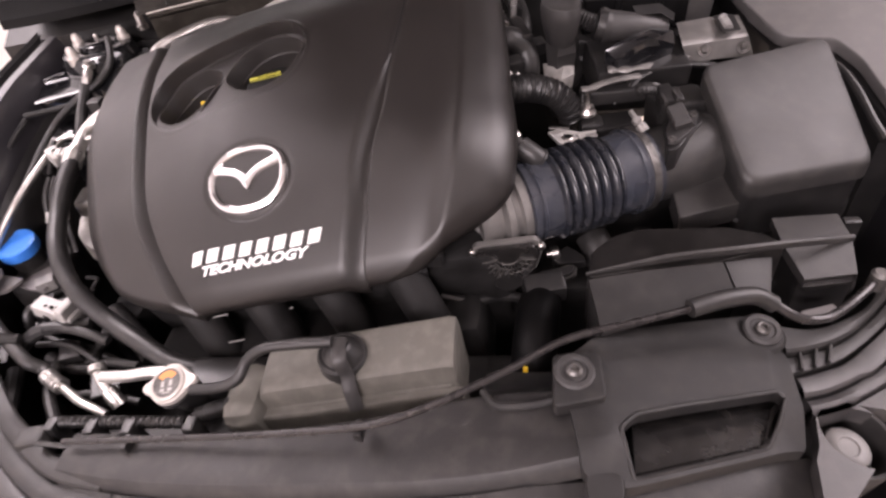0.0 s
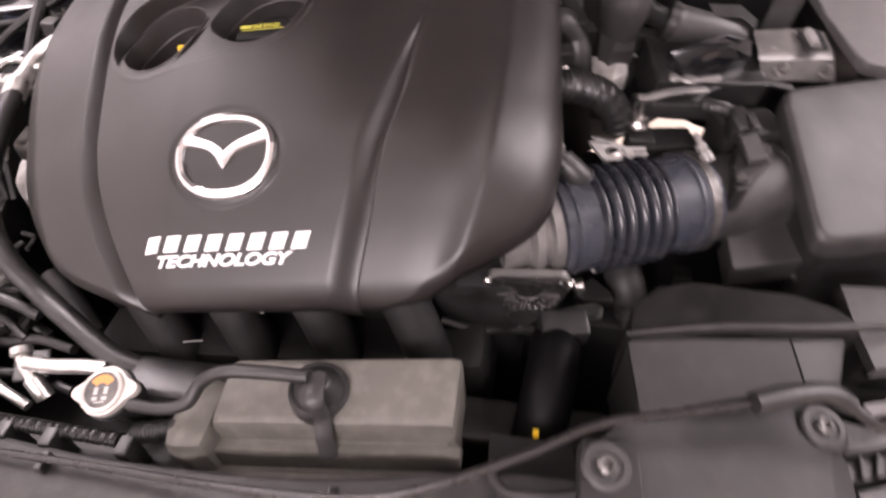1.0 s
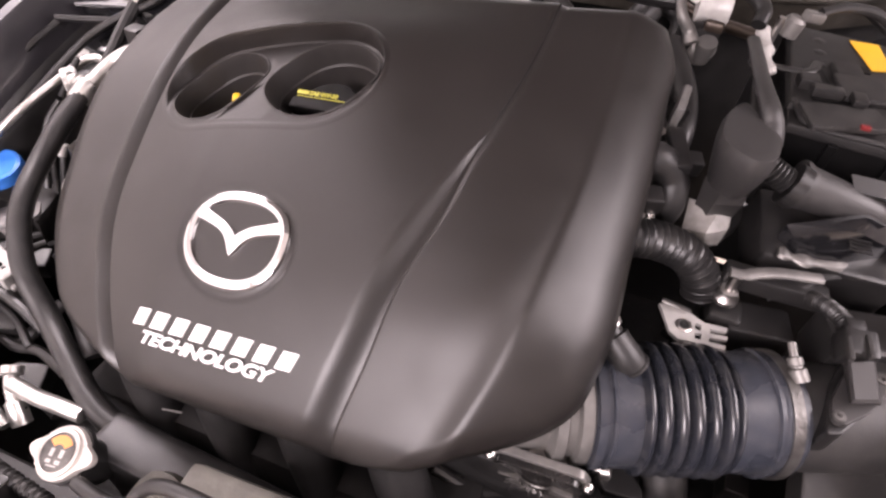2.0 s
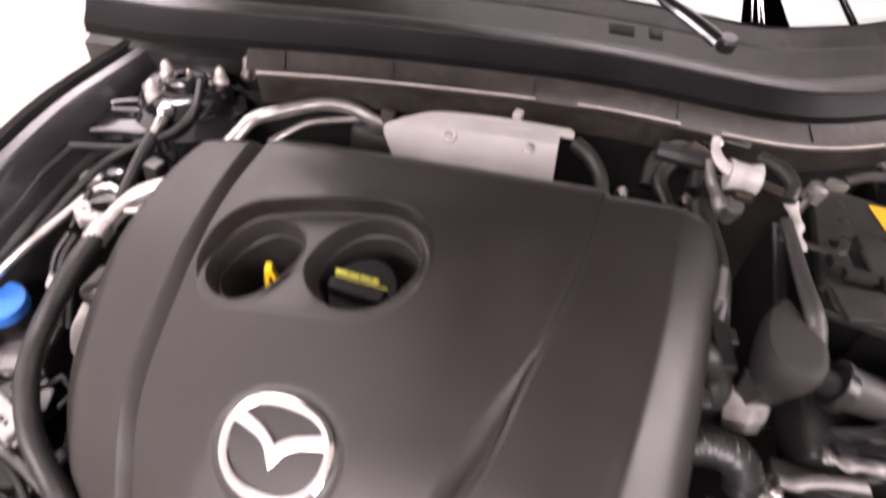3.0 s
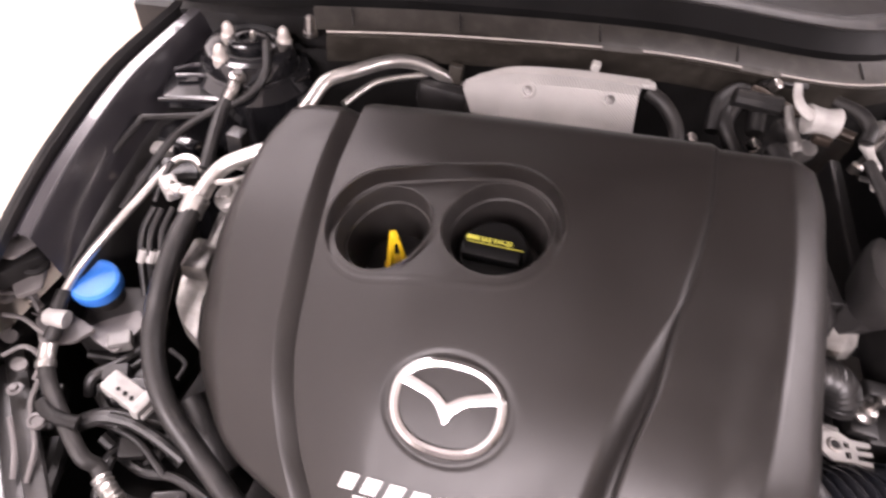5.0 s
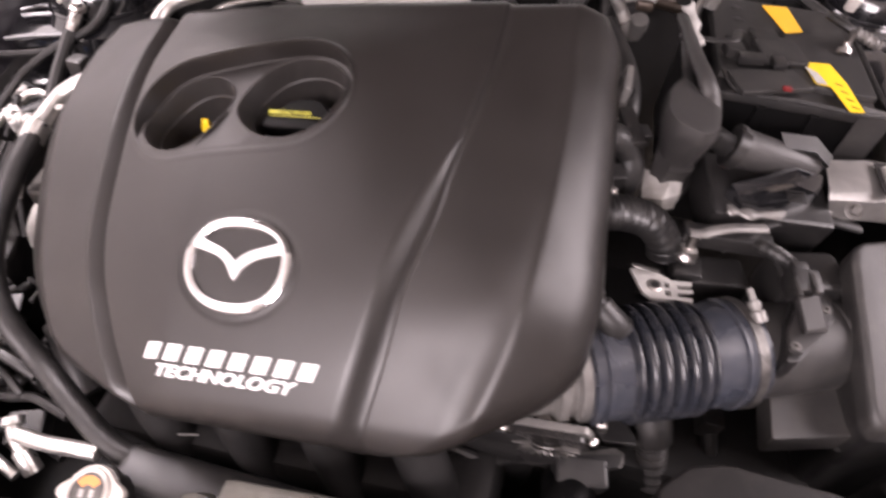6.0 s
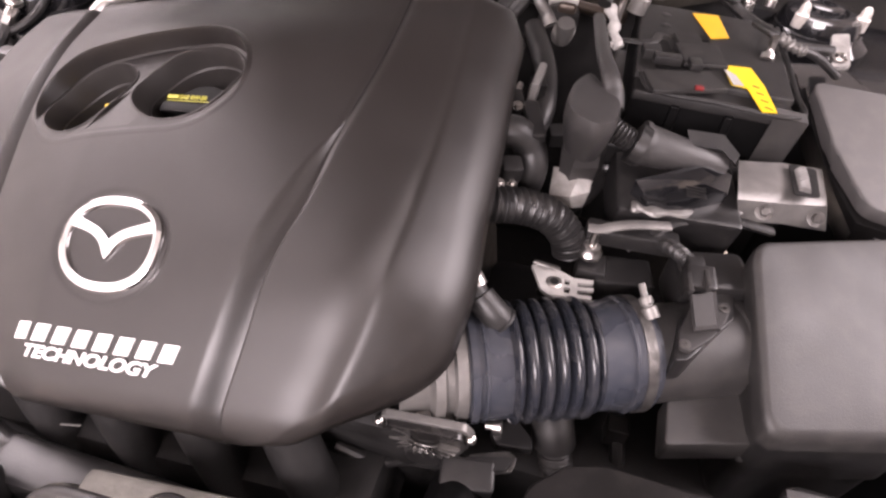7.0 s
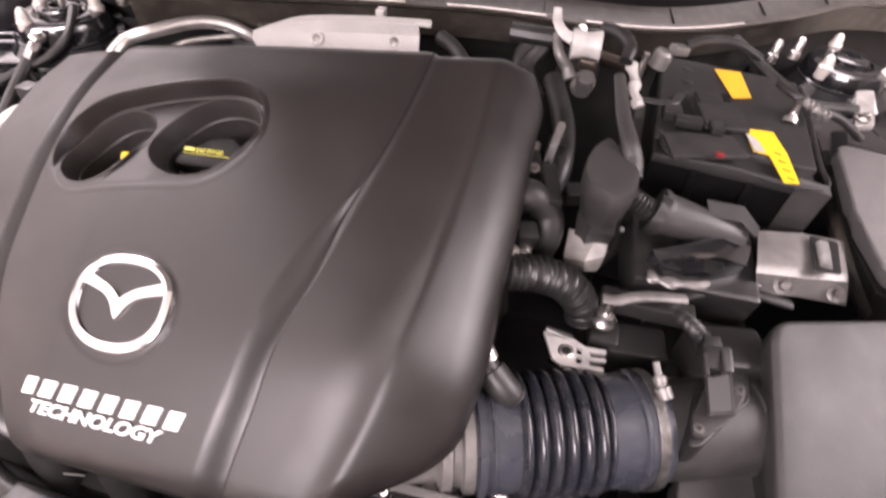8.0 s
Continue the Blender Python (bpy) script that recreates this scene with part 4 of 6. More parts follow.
part("filler_cup", lathe(cz - Vector((0, 0, 0.02)), (0.1, -0.1, 1), [(0.0265, -0.012), (0.0265, 0.008), (0.0245, 0.011), (0.021, 0.011), (0.019, 0.015), (0.012, 0.024), (0.009, 0.026), (0, 0.026)], 32), RUBBER, tank, "black rubber filler cap")
part("cap_strap", tube([cz + Vector((0.002, 0.002, 0.009)), cz + Vector((0.006, -0.022, 0.006)), (-0.013, 0.326, 0.783), (-0.011, 0.317, 0.766), (-0.007, 0.309, 0.745)], 0.0078, 12, sy=0.4), BOOT, tank, "grey rubber strap of the filler cap")
part("overflow_hose", tube([(-0.201, 0.33, 0.75), (-0.165, 0.326, 0.76), (-0.14, 0.33, 0.77), (-0.128, 0.343, 0.785), (-0.106, 0.348, 0.8), (-0.07, 0.349, 0.806), (-0.026, 0.347, 0.812)], 0.0062, 12), RUBBER, tank, "black rubber overflow hose")

radc = Vector((-0.241, 0.347, 0.735))
rcap = thing("coolant_filler", radc, "round metal radiator cap with two ears and an orange sticker", "radiator cap")
ax = Vector((-0.12, -0.3, 0.95)).normalized()
part("neck", lathe(radc - 0.05 * ax, ax, [(0.02, 0), (0.02, 0.036), (0.026, 0.04), (0.026, 0.046)], 24), DARKPL, rcap)
cx = Vector((0.96, 0.1, 0.25))
cx = (cx - cx.dot(ax) * ax).normalized()
cap_m = Matrix.Translation(radc) @ Matrix((cx, ax.cross(cx), ax)).transposed().to_4x4()
ear = []
for k in range(72):
    a = k * math.tau / 72
    r = 0.0245 + 0.0105 * max(0.0, math.cos(2 * a)) ** 5 * (abs(math.cos(a)) > 0.7)
    ear.append((r * math.cos(a), r * math.sin(a)))
eb = plate(ear, thick=0.009, bevel=0.0025, z=0.0045)
bmesh.ops.transform(eb, matrix=cap_m, verts=eb.verts)
part("cap", eb, CREAM, rcap, "pale zinc cap with two ears")
part("dome", lathe(radc, ax, [(0.0215, 0.004), (0.021, 0.0072), (0.019, 0.0082), (0.0172, 0.0074), (0.0165, 0.0066), (0, 0.0066)], 36), CREAM, rcap)
part("label_ring", lathe(radc, ax, [(0.0172, 0.0076), (0.0172, 0.0079), (0.0152, 0.0079), (0.0152, 0.0067)], 40), DIRTY, rcap, "dark printed ring")
part("label_disc", lathe(radc, ax, [(0.015, 0.0067), (0.015, 0.0071), (0, 0.0071)], 36), PALE, rcap, "silver warning label")
arc = [(r * math.cos(radians(a)), r * math.sin(radians(a))) for r, aa in ((0.0146, range(35, 146, 10)), (0.0066, range(145, 34, -10))) for a in aa]
ab = plate(arc, thick=0.0005, z=0.0078)
bmesh.ops.transform(ab, matrix=cap_m, verts=ab.verts)
part("sticker", ab, ORANGE, rcap, "orange warning print")
for dx, dy, w, h in ((-0.0052, -0.001, 0.0042, 0.007), (0.0052, -0.001, 0.0042, 0.007), (-0.0052, -0.0085, 0.0054, 0.0034), (0.0048, -0.0085, 0.0054, 0.0034), (0.0, -0.012, 0.011, 0.0012)):
    bb = box((dx, dy, 0.0076), (w, h, 0.0006), 0)
    bmesh.ops.transform(bb, matrix=cap_m, verts=bb.verts)
    part("print_bar", bb, WHITE, rcap)

rad = thing("radiator", (-0.1, 0.3, 0.4), "black radiator top tank with ribbed bars behind the nose", "radiator")
part("top_tank", box((-0.14, 0.315, 0.665), (0.5, 0.05, 0.06), 0.012, (0, -11, 0)), DARKPL, rad)
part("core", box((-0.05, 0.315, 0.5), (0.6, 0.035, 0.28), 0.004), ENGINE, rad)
part("ribbed_bar", tube([(-0.415, 0.326, 0.685), (-0.319, 0.318, 0.7), (-0.214, 0.31, 0.715)], lambda t: 0.006 + 0.0018 * (math.sin(t * 190) > 0), 10, 40), DARKPL, rad)
part("ribbed_bar", tube([(-0.201, 0.316, 0.72), (-0.153, 0.322, 0.735)], lambda t: 0.008 + 0.002 * (math.sin(t * 80) > 0), 10, 40), DARKPL, rad)
for t0 in ((-0.406, 0.319, 0.68), (-0.342, 0.31, 0.69), (-0.286, 0.305, 0.7), (-0.201, 0.301, 0.715)):
    part("post", box((t0[0], t0[1], t0[2] - 0.02), (0.014, 0.02, 0.07), 0.003), DARKPL, rad)
part("support_plate", box((-0.365, 0.296, 0.68), (0.075, 0.006, 0.05), 0.002, (25, 9, 0)), PLASTIC, rad, "grey plastic support plate")
part("support_block", box((-0.425, 0.303, 0.675), (0.036, 0.03, 0.04), 0.008, (0, 0, 10)), PLASTIC, rad)
fan = thing("fan_shroud", (0.0, 0.42, 0.45), "black cooling fan shroud in the dark behind the radiator", "fan shroud")
part("shroud", box((0.0, 0.385, 0.6), (0.5, 0.05, 0.22), 0.01), DARKPL, fan)
part("hose", tube([(0.19, 0.475, 0.72), (0.188, 0.449, 0.742), (0.182, 0.406, 0.742), (0.178, 0.376, 0.725), (0.174, 0.363, 0.69)], lambda t: 0.0255, 24, 20), HOSEBK, fan, "thick black radiator hose with a yellow paint dot")
part("paint_dot", box((0.17, 0.351, 0.757), (0.005, 0.007, 0.003), 0.001, (40, 0, 0)), YELLOW, fan)

# ---- air filter box, bellows and throttle ----
abx = thing("air_filter_box", (0.48, 0.62, 0.6), "matte black air filter box with a rounded lid", "air filter box")
corn = [(0.394, 0.69, 0.913), (0.573, 0.768, 0.871), (0.583, 0.588, 0.800), (0.42, 0.534, 0.848)]
rows = []
for out, dz in ((-0.06, 0.003), (-0.03, 0.002), (-0.009, 0.0), (-0.0045, -0.0015), (-0.0015, -0.0045), (0.0, -0.010), (0.0, -0.024), (-0.004, -0.026)):
    outl = round_poly([(x, y) for x, y, z in corn], 0.02, 6)
    cx, cy = 0.492, 0.645
    row = []
    for x, y in outl:
        u, v = (x - cx), (y - cy)
        l = math.hypot(u, v)
        k = (l + out) / l
        X, Y = cx + u * k, cy + v * k
        row.append((X, Y, 0.8725 - 0.235 * (X - 0.492) + 0.405 * (Y - 0.645) + 0.006 + dz))
    rows.append(row)
lid = loft(rows, True)
lid.faces.new([v for v in lid.verts][:len(rows[0])])
part("lid", lid, PLASTIC, abx)
rows = []
for k, h in ((0.95, -0.018), (0.94, -0.06), (0.96, -0.064), (0.96, -0.08), (0.92, -0.085), (0.88, -0.3)):
    rows.append([(0.492 + (x - 0.492) * k, 0.645 + (y - 0.645) * k, 0.8725 - 0.235 * (x - 0.492) + 0.405 * (y - 0.645) + h) for x, y in outl])
part("lower_box", loft(rows, True), DARKPL, abx)
lw = [(0.353, 0.575), (0.431, 0.6), (0.431, 0.55), (0.353, 0.527)]
part("front_pad", plate(round_poly(lw, 0.006), thick=0.03, bevel=0.003, tilt=lambda x, y: 0.812 + 0.15 * (y - 0.55)), PLASTIC, abx, "small flat grey pad below the outlet")
part("outlet", tube([(0.3, 0.592, 0.828), (0.37, 0.62, 0.83), (0.43, 0.645, 0.83)], 0.0455, 36, 6), PLASTIC, abx, "round outlet with the flow meter")
part("outlet_flange", lathe((0.405, 0.635, 0.83), (0.925, 0.38, 0), [(0.045, -0.006), (0.0475, -0.004), (0.0475, 0.004), (0.045, 0.006)], 40), PLASTIC, abx)
part("rear_block", box((0.372, 0.675, 0.862), (0.07, 0.05, 0.05), 0.008, (0, 0, 15)), DARKPL, abx)
for p in ((0.474, 0.516, 0.79), (0.546, 0.531, 0.78)):
    part("clip", box((p[0], p[1], p[2]), (0.02, 0.012, 0.03), 0.003), DARKPL, abx)
maf = part("flow_meter", plate(round_poly([(0.338, 0.563), (0.342, 0.609), (0.358, 0.651), (0.392, 0.656), (0.39, 0.625), (0.369, 0.596), (0.349, 0.567)], 0.004), thick=0.03, bevel=0.002, z=0.879), DARKPL, abx)
part("flange", plate(round_poly([(0.34, 0.573), (0.339, 0.59), (0.351, 0.623), (0.381, 0.637), (0.385, 0.631), (0.379, 0.612), (0.367, 0.591), (0.348, 0.571)], 0.005), thick=0.006, bevel=0.0012, z=0.886), BOOT, maf)
part("plug", loft([[(0.344, 0.616, 0.905), (0.361, 0.625, 0.905), (0.365, 0.594, 0.9), (0.348, 0.586, 0.9)], [(0.343, 0.62, 0.902), (0.364, 0.63, 0.902), (0.368, 0.593, 0.897), (0.347, 0.584, 0.897)], [(0.349, 0.636, 0.885), (0.373, 0.648, 0.885), (0.375, 0.602, 0.885), (0.352, 0.593, 0.885)]], True), BOOT, maf)
maf_top = bmesh.new()
maf_top.faces.new([maf_top.verts.new(p) for p in ((0.344, 0.616, 0.905), (0.361, 0.625, 0.905), (0.365, 0.594, 0.9), (0.348, 0.586, 0.9))])
part("plug_top", maf_top, BOOT, maf)
part("plug_neck", box((0.351, 0.638, 0.9), (0.026, 0.026, 0.024), 0.004, (10, 0, 8)), DARKPL, maf)
for p in ((0.34, 0.623, 0.911), (0.355, 0.631, 0.911)):
    part("plug_clip", box(p, (0.004, 0.022, 0.006), 0.001, (0, 0, 5)), PLASTIC, maf)
part("plug_collar", box((0.346, 0.649, 0.905), (0.016, 0.016, 0.018), 0.003, (10, 0, 14)), DARKPL, maf)
part("plug_wire", tube([(0.345, 0.65, 0.905), (0.339, 0.659, 0.905), (0.334, 0.671, 0.9), (0.328, 0.688, 0.89), (0.321, 0.712, 0.87)], lambda t: 0.007 + 0.0008 * math.sin(t * 120), 10, 16), RUBBER, maf)
for p in ((0.344, 0.577, 0.885), (0.378, 0.627, 0.885)):
    part("screw", lathe(p, (0, 0, 1), [(0.0048, 0), (0.0048, 0.0022), (0.002, 0.0024), (0.0016, 0.001), (0, 0.001)], 14), DIRTY, maf)

A0, A1 = Vector((0.165, 0.537, 0.83)), Vector((0.335, 0.606, 0.832))


def rib_r(t):
    """Rounded ribs with narrow valleys; the ends run out into the collars."""
    w = (t * 6.5) % 1.0
    crest = 1 - abs(2 * w - 1) ** 2.6
    return 0.0462 + 0.0092 * crest * min(1, t * 14, (1 - t) * 14) + 0.003 * (1 - min(1, t * 14, (1 - t) * 14))


def front_collar_r(t):
    if t < 0.12: return 0.0475
    if t < 0.3: return 0.0525
    if t < 0.42: return 0.0495
    if t < 0.5: return 0.0515
    return 0.0502


def rear_collar_r(t):
    if t < 0.5: return 0.0495 + 0.003 * t
    if t < 0.56: return 0.0535
    if t < 0.62: return 0.0515
    if t < 0.92: return 0.052
    return 0.048


hose = thing("intake_bellows", A0, "blue black ribbed rubber intake hose", "intake hose")
part("bellows", tube([A0.lerp(A1, 0.205 + 0.445 * k / 200) for k in range(201)], rib_r, 56, 0), RIBS, hose, "glossy black rubber ribs")
part("collar", tube([A0.lerp(A1, 0.215 * k / 50) for k in range(51)], front_collar_r, 56, 0), BELLOW, hose)
part("collar", tube([A0.lerp(A1, 0.64 + 0.29 * k / 50) for k in range(51)], rear_collar_r, 56, 0), BELLOW, hose)
axis = (A1 - A0).normalized()
cl = part("hose_clamp", lathe(A0.lerp(A1, 0.835), axis, [(0.0515, 0), (0.0535, 0.0), (0.0535, 0.009), (0.0515, 0.009)], 56), DIRTY, hose, "thin steel band")
part("clamp_screw", tube([(0.303, 0.62, 0.9), (0.309, 0.609, 0.893), (0.318, 0.598, 0.884)], lambda t: 0.0032 if t < 0.42 else (0.0058 if t < 0.62 else (0.0045 if t < 0.7 else 0.0068)), 12, 14), PALE, cl, "zinc clamp screw")
part("vent_stub", tube([(0.161, 0.573, 0.9), (0.172, 0.566, 0.893), (0.185, 0.56, 0.885), (0.194, 0.559, 0.877)], lambda t: 0.010 if t < 0.3 else (0.0132 if t < 0.9 else 0.0145), 16, 16), RUBBER, hose)
part("vent_pipe", tube([(0.141, 0.596, 0.915), (0.16, 0.578, 0.907), (0.168, 0.572, 0.9)], 0.008, 12), PIPE, hose, "short bare metal pipe")

thr = thing("throttle_body", (0.15, 0.5, 0.74), "cast aluminium throttle body with a dirty flange", "throttle body")
part("casting", lathe(A0 + axis * 0.005, -axis, [(0.046, 0), (0.049, 0.003), (0.049, 0.012), (0.043, 0.014), (0.043, 0.02), (0.047, 0.022), (0.047, 0.03), (0.038, 0.034), (0.038, 0.06)], 32), PALE, thr)
part("shoulder", box((0.138, 0.508, 0.802), (0.07, 0.05, 0.04), 0.014, (15, -5, 20)), ALLOY, thr)
FLANGE_M = Matrix.Translation((0.153, 0.48, 0.795)) @ pose(0, 0, 0, 97, 0, 4)


def facing(b):
    """Turns a flat piece to stand and face the front."""
    bmesh.ops.transform(b, matrix=FLANGE_M, verts=b.verts)
    return b


fl = [(-0.043, 0.014), (-0.037, 0.028), (0.033, 0.032), (0.042, 0.017), (0.034, -0.02), (0.016, -0.036), (-0.017, -0.038), (-0.033, -0.018)]
part("motor_flange", facing(plate(round_poly(fl, 0.005), thick=0.007, bevel=0.0007)), PALE, thr, "oily cast flange")
part("motor_cover", facing(plate(round_poly([(x * 0.9, y * 0.87) for x, y in fl], 0.005), thick=0.012, bevel=0.0012, z=0.0065)), RECESS, thr, "glossy dark ribbed motor cover")
for k in range(11):
    a = radians(188 + 16.5 * k)
    rb = box((0.022 * math.cos(a), 0.012 + 0.026 * math.sin(a), 0.0085), (0.017, 0.0022, 0.005), 0.0006, (0, 0, math.degrees(a)))
    part("rib", facing(rb), DIRTY, thr)
arcs = [(0.013, 0.008), (0.0225, 0.0085), (0.031, 0.008)]
for r, h in arcs:
    part("web", facing(tube([(r * math.cos(radians(a)), 0.012 + r * 0.95 * math.sin(radians(a)), h) for a in range(190, 351, 16)], 0.0013, 6, 2)), DIRTY, thr)
part("motor", facing(lathe((0.0, -0.034, -0.01), (0, 0, 1), [(0.02, 0), (0.02, 0.014), (0.016, 0.019), (0, 0.02)], 24)), DARKPL, thr, "black motor housing")
for x, y in ((-0.04, 0.02), (0.039, 0.022), (-0.018, -0.034), (0.02, -0.033)):
    part("screw", facing(lathe((x, y, 0.0), (0, 0, 1), [(0.0045, 0), (0.0045, 0.004), (0.003, 0.006), (0, 0.006)], 12)), STEEL, thr)
part("neck", box((0.14, 0.522, 0.82), (0.058, 0.04, 0.04), 0.012, (20, -5, 15)), ALLOY, thr, "pale cast aluminium neck")
part("cast_bridge", loft([[(0.114, 0.513, 0.8), (0.131, 0.518, 0.805), (0.162, 0.532, 0.815)], [(0.117, 0.505, 0.79), (0.139, 0.511, 0.795), (0.174, 0.519, 0.8)], [(0.115, 0.495, 0.785), (0.142, 0.502, 0.79), (0.182, 0.513, 0.79)]]), ALLOY, thr, "bare cast aluminium neck")
for p, sz, tn in (((0.122, 0.507, 0.803), (0.018, 0.03, 0.012), 12), ((0.142, 0.508, 0.812), (0.012, 0.036, 0.016), -6), ((0.158, 0.513, 0.811), (0.01, 0.03, 0.018), 20), ((0.131, 0.499, 0.797), (0.03, 0.008, 0.012), 15), ((0.172, 0.521, 0.818), (0.014, 0.016, 0.014), 25)):
    part("cast_rib", box(p, sz, 0.003, (18, -6, tn)), ALLOY, thr)
part("cast_boss", lathe((0.167, 0.512, 0.797), (-0.2, -0.5, 1), [(0.014, -0.01), (0.014, 0.002), (0.01, 0.006), (0, 0.007)], 16), ALLOY, thr)
part("cast_boss", lathe((0.156, 0.523, 0.815), (0, -0.3, 1), [(0.012, -0.02), (0.012, 0.002), (0.008, 0.006), (0, 0.006)], 14), ALLOY, thr)
part("side_bracket", plate(round_poly([(0.192, 0.494), (0.227, 0.508), (0.236, 0.504), (0.234, 0.489), (0.201, 0.476)], 0.003), thick=0.004, bevel=0.001, z=0.757), DIRTY, thr)
part("side_bracket", plate(round_poly([(0.206, 0.527), (0.227, 0.548), (0.247, 0.529), (0.249, 0.518), (0.215, 0.513)], 0.003), thick=0.012, bevel=0.002, z=0.752), DARKPL, thr)
b1 = Vector((0.211, 0.526, 0.755))
part("stud", lathe(b1 - Vector((0.02, 0, 0)), (1, 0.15, 0.1), [(0.0045, 0.01), (0.0045, 0.016), (0.0085, 0.016), (0.0085, 0.024), (0.006, 0.026), (0, 0.026)], 12), STEEL, thr)
part("plug", box((0.195, 0.475, 0.75), (0.05, 0.03, 0.03), 0.005, (10, 0, 10)), DARKPL, thr)
part("plug_plate", plate(round_poly([(0.189, 0.487), (0.233, 0.499), (0.228, 0.485), (0.192, 0.471)], 0.004), thick=0.004, z=0.765), DARKPL, thr)

# dark tubes below the bellows
low = thing("lower_hoses", (0.25, 0.55, 0.5), "black hoses and pipes deep below the intake hose", "hoses")
part("ribbed_hose", tube([(0.26, 0.567, 0.75), (0.267, 0.55, 0.74), (0.276, 0.537, 0.71), (0.288, 0.522, 0.67)], lambda t: 0.021 if t < 0.5 else 0.0165 + 0.0012 * math.sin(t * 260), 16, 24), SHROUD, low)
part("pipe", tube([(0.326, 0.588, 0.74), (0.334, 0.563, 0.72), (0.346, 0.542, 0.68)], 0.0085, 10), DARKPL, low)
part("pipe_block", box((0.328, 0.572, 0.735), (0.022, 0.02, 0.03), 0.003), DARKPL, low)
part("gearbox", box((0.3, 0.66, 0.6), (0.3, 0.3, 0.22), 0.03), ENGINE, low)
part("front_pipe", tube([(0.068, 0.474, 0.74), (0.108, 0.474, 0.73), (0.142, 0.49, 0.72), (0.187, 0.501, 0.7)], 0.006, 10), RUBBER, low)

# ---- battery corner ----
bat = thing("battery", (0.35, 0.955, 0.8), "black car battery in a tray with yellow warning stickers", "battery")
part("case", box((0.352, 0.958, 0.875), (0.17, 0.225, 0.165), 0.006), HOSEBK, bat)
part("lid", box((0.352, 0.972, 0.955), (0.168, 0.196, 0.02), 0.004), PANEL, bat)
part("front_ledge", box((0.352, 0.862, 0.952), (0.166, 0.034, 0.012), 0.003), PANEL, bat)
part("front_rib", box((0.316, 0.842, 0.9), (0.01, 0.006, 0.1), 0.002), HOSEBK, bat)
part("front_rib", box((0.372, 0.842, 0.9), (0.01, 0.006, 0.1), 0.002), HOSEBK, bat)
part("sticker", plate([(0.333, 1.055), (0.365, 1.061), (0.375, 0.999), (0.353, 0.988)], thick=0.0008, z=0.9665), STICKER, bat, "amber warning sticker")
part("sticker", plate([(0.363, 0.923), (0.394, 0.928), (0.405, 0.89), (0.412, 0.838), (0.397, 0.834), (0.386, 0.879), (0.37, 0.88)], thick=0.0008, z=0.9665), YELLOW, bat, "yellow warning sticker with a white corner")
for k in range(4):
    p = Vector((0.395, 0.884, 0.967)).lerp(Vector((0.404, 0.842, 0.967)), k / 3)
    part("print_bar", box(p, (0.008, 0.0012, 0.0006), 0, (0, 0, -20)), DARKPL, bat)
part("sticker_white", plate([(0.363, 0.912), (0.375, 0.901), (0.382, 0.88), (0.371, 0.878)], thick=0.0008, z=0.968), WHITE, bat)
part("red_cap", box((0.332, 0.844, 0.974), (0.009, 0.006, 0.004), 0.001, (0, 0, 5)), RED, bat, "small red terminal mark")
part("hold_down", tube([(0.221, 0.917, 0.975), (0.276, 0.916, 0.98), (0.289, 0.943, 0.98)], 0.005, 10, sy=0.4), DARKPL, bat)
part("hold_bolt", tube([(0.237, 0.965, 0.95), (0.239, 0.965, 0.985), (0.24, 0.965, 1.008)], lambda t: 0.007 if t < 0.2 else 0.004, 12, 10), STEEL, bat)
part("hold_bolt", tube([(0.415, 0.96, 0.965), (0.417, 0.969, 0.975), (0.415, 0.966, 0.99)], lambda t: 0.008 if t < 0.25 else 0.004, 12, 10), STEEL, bat)
tp = Vector((0.263, 1.024, 0.98))
part("terminal", lathe(tp, (0.2, 0.1, 1), [(0.012, -0.012), (0.012, 0.006), (0.009, 0.01), (0.005, 0.011)], 18), PALE, bat, "pale terminal clamp")
part("terminal_block", box((0.28, 1.029, 0.992), (0.024, 0.014, 0.012), 0.003, (0, 10, 30)), PALE, bat)
part("cable", tube([(0.287, 1.037, 0.995), (0.312, 1.055, 1), (0.352, 1.088, 0.99), (0.39, 1.107, 0.97)], 0.006, 10), RUBBER, bat)
part("neg_clamp", tube([(0.422, 0.979, 0.985), (0.438, 0.975, 0.98), (0.455, 0.972, 0.975)], lambda t: 0.006 + 0.0015 * math.sin(t * 30), 10, 8), PALE, bat)
part("neg_cable", tube([(0.399, 1.012, 0.985), (0.418, 0.984, 0.985), (0.446, 0.998, 0.97), (0.484, 1.015, 0.955), (0.522, 1.027, 0.93)], 0.005, 10), RUBBER, bat)
tray = part("tray", box((0.352, 0.945, 0.84), (0.2, 0.24, 0.12), 0.006), DARKPL, bat)
part("tray_corner", loft([[(0.412, 0.846, 0.968), (0.442, 0.846, 0.966), (0.444, 0.95, 0.966)], [(0.412, 0.84, 0.962), (0.446, 0.84, 0.96), (0.448, 0.95, 0.96)], [(0.406, 0.834, 0.87), (0.436, 0.834, 0.87), (0.44, 0.95, 0.87)]]), PLASTIC, tray)
for k in range(5):
    part("vent_plug", lathe((0.30, 0.91 + 0.032 * k, 0.963), (0, 0, 1), [(0.007, 0), (0.007, 0.002), (0.005, 0.003), (0, 0.003)], 14), DARKPL, bat)
part("cover_flap", plate(round_poly([(0.274, 0.87), (0.346, 0.895), (0.365, 0.862), (0.287, 0.828)], 0.003), thick=0.006, bevel=0.0015, z=0.9705), PLASTIC, bat)
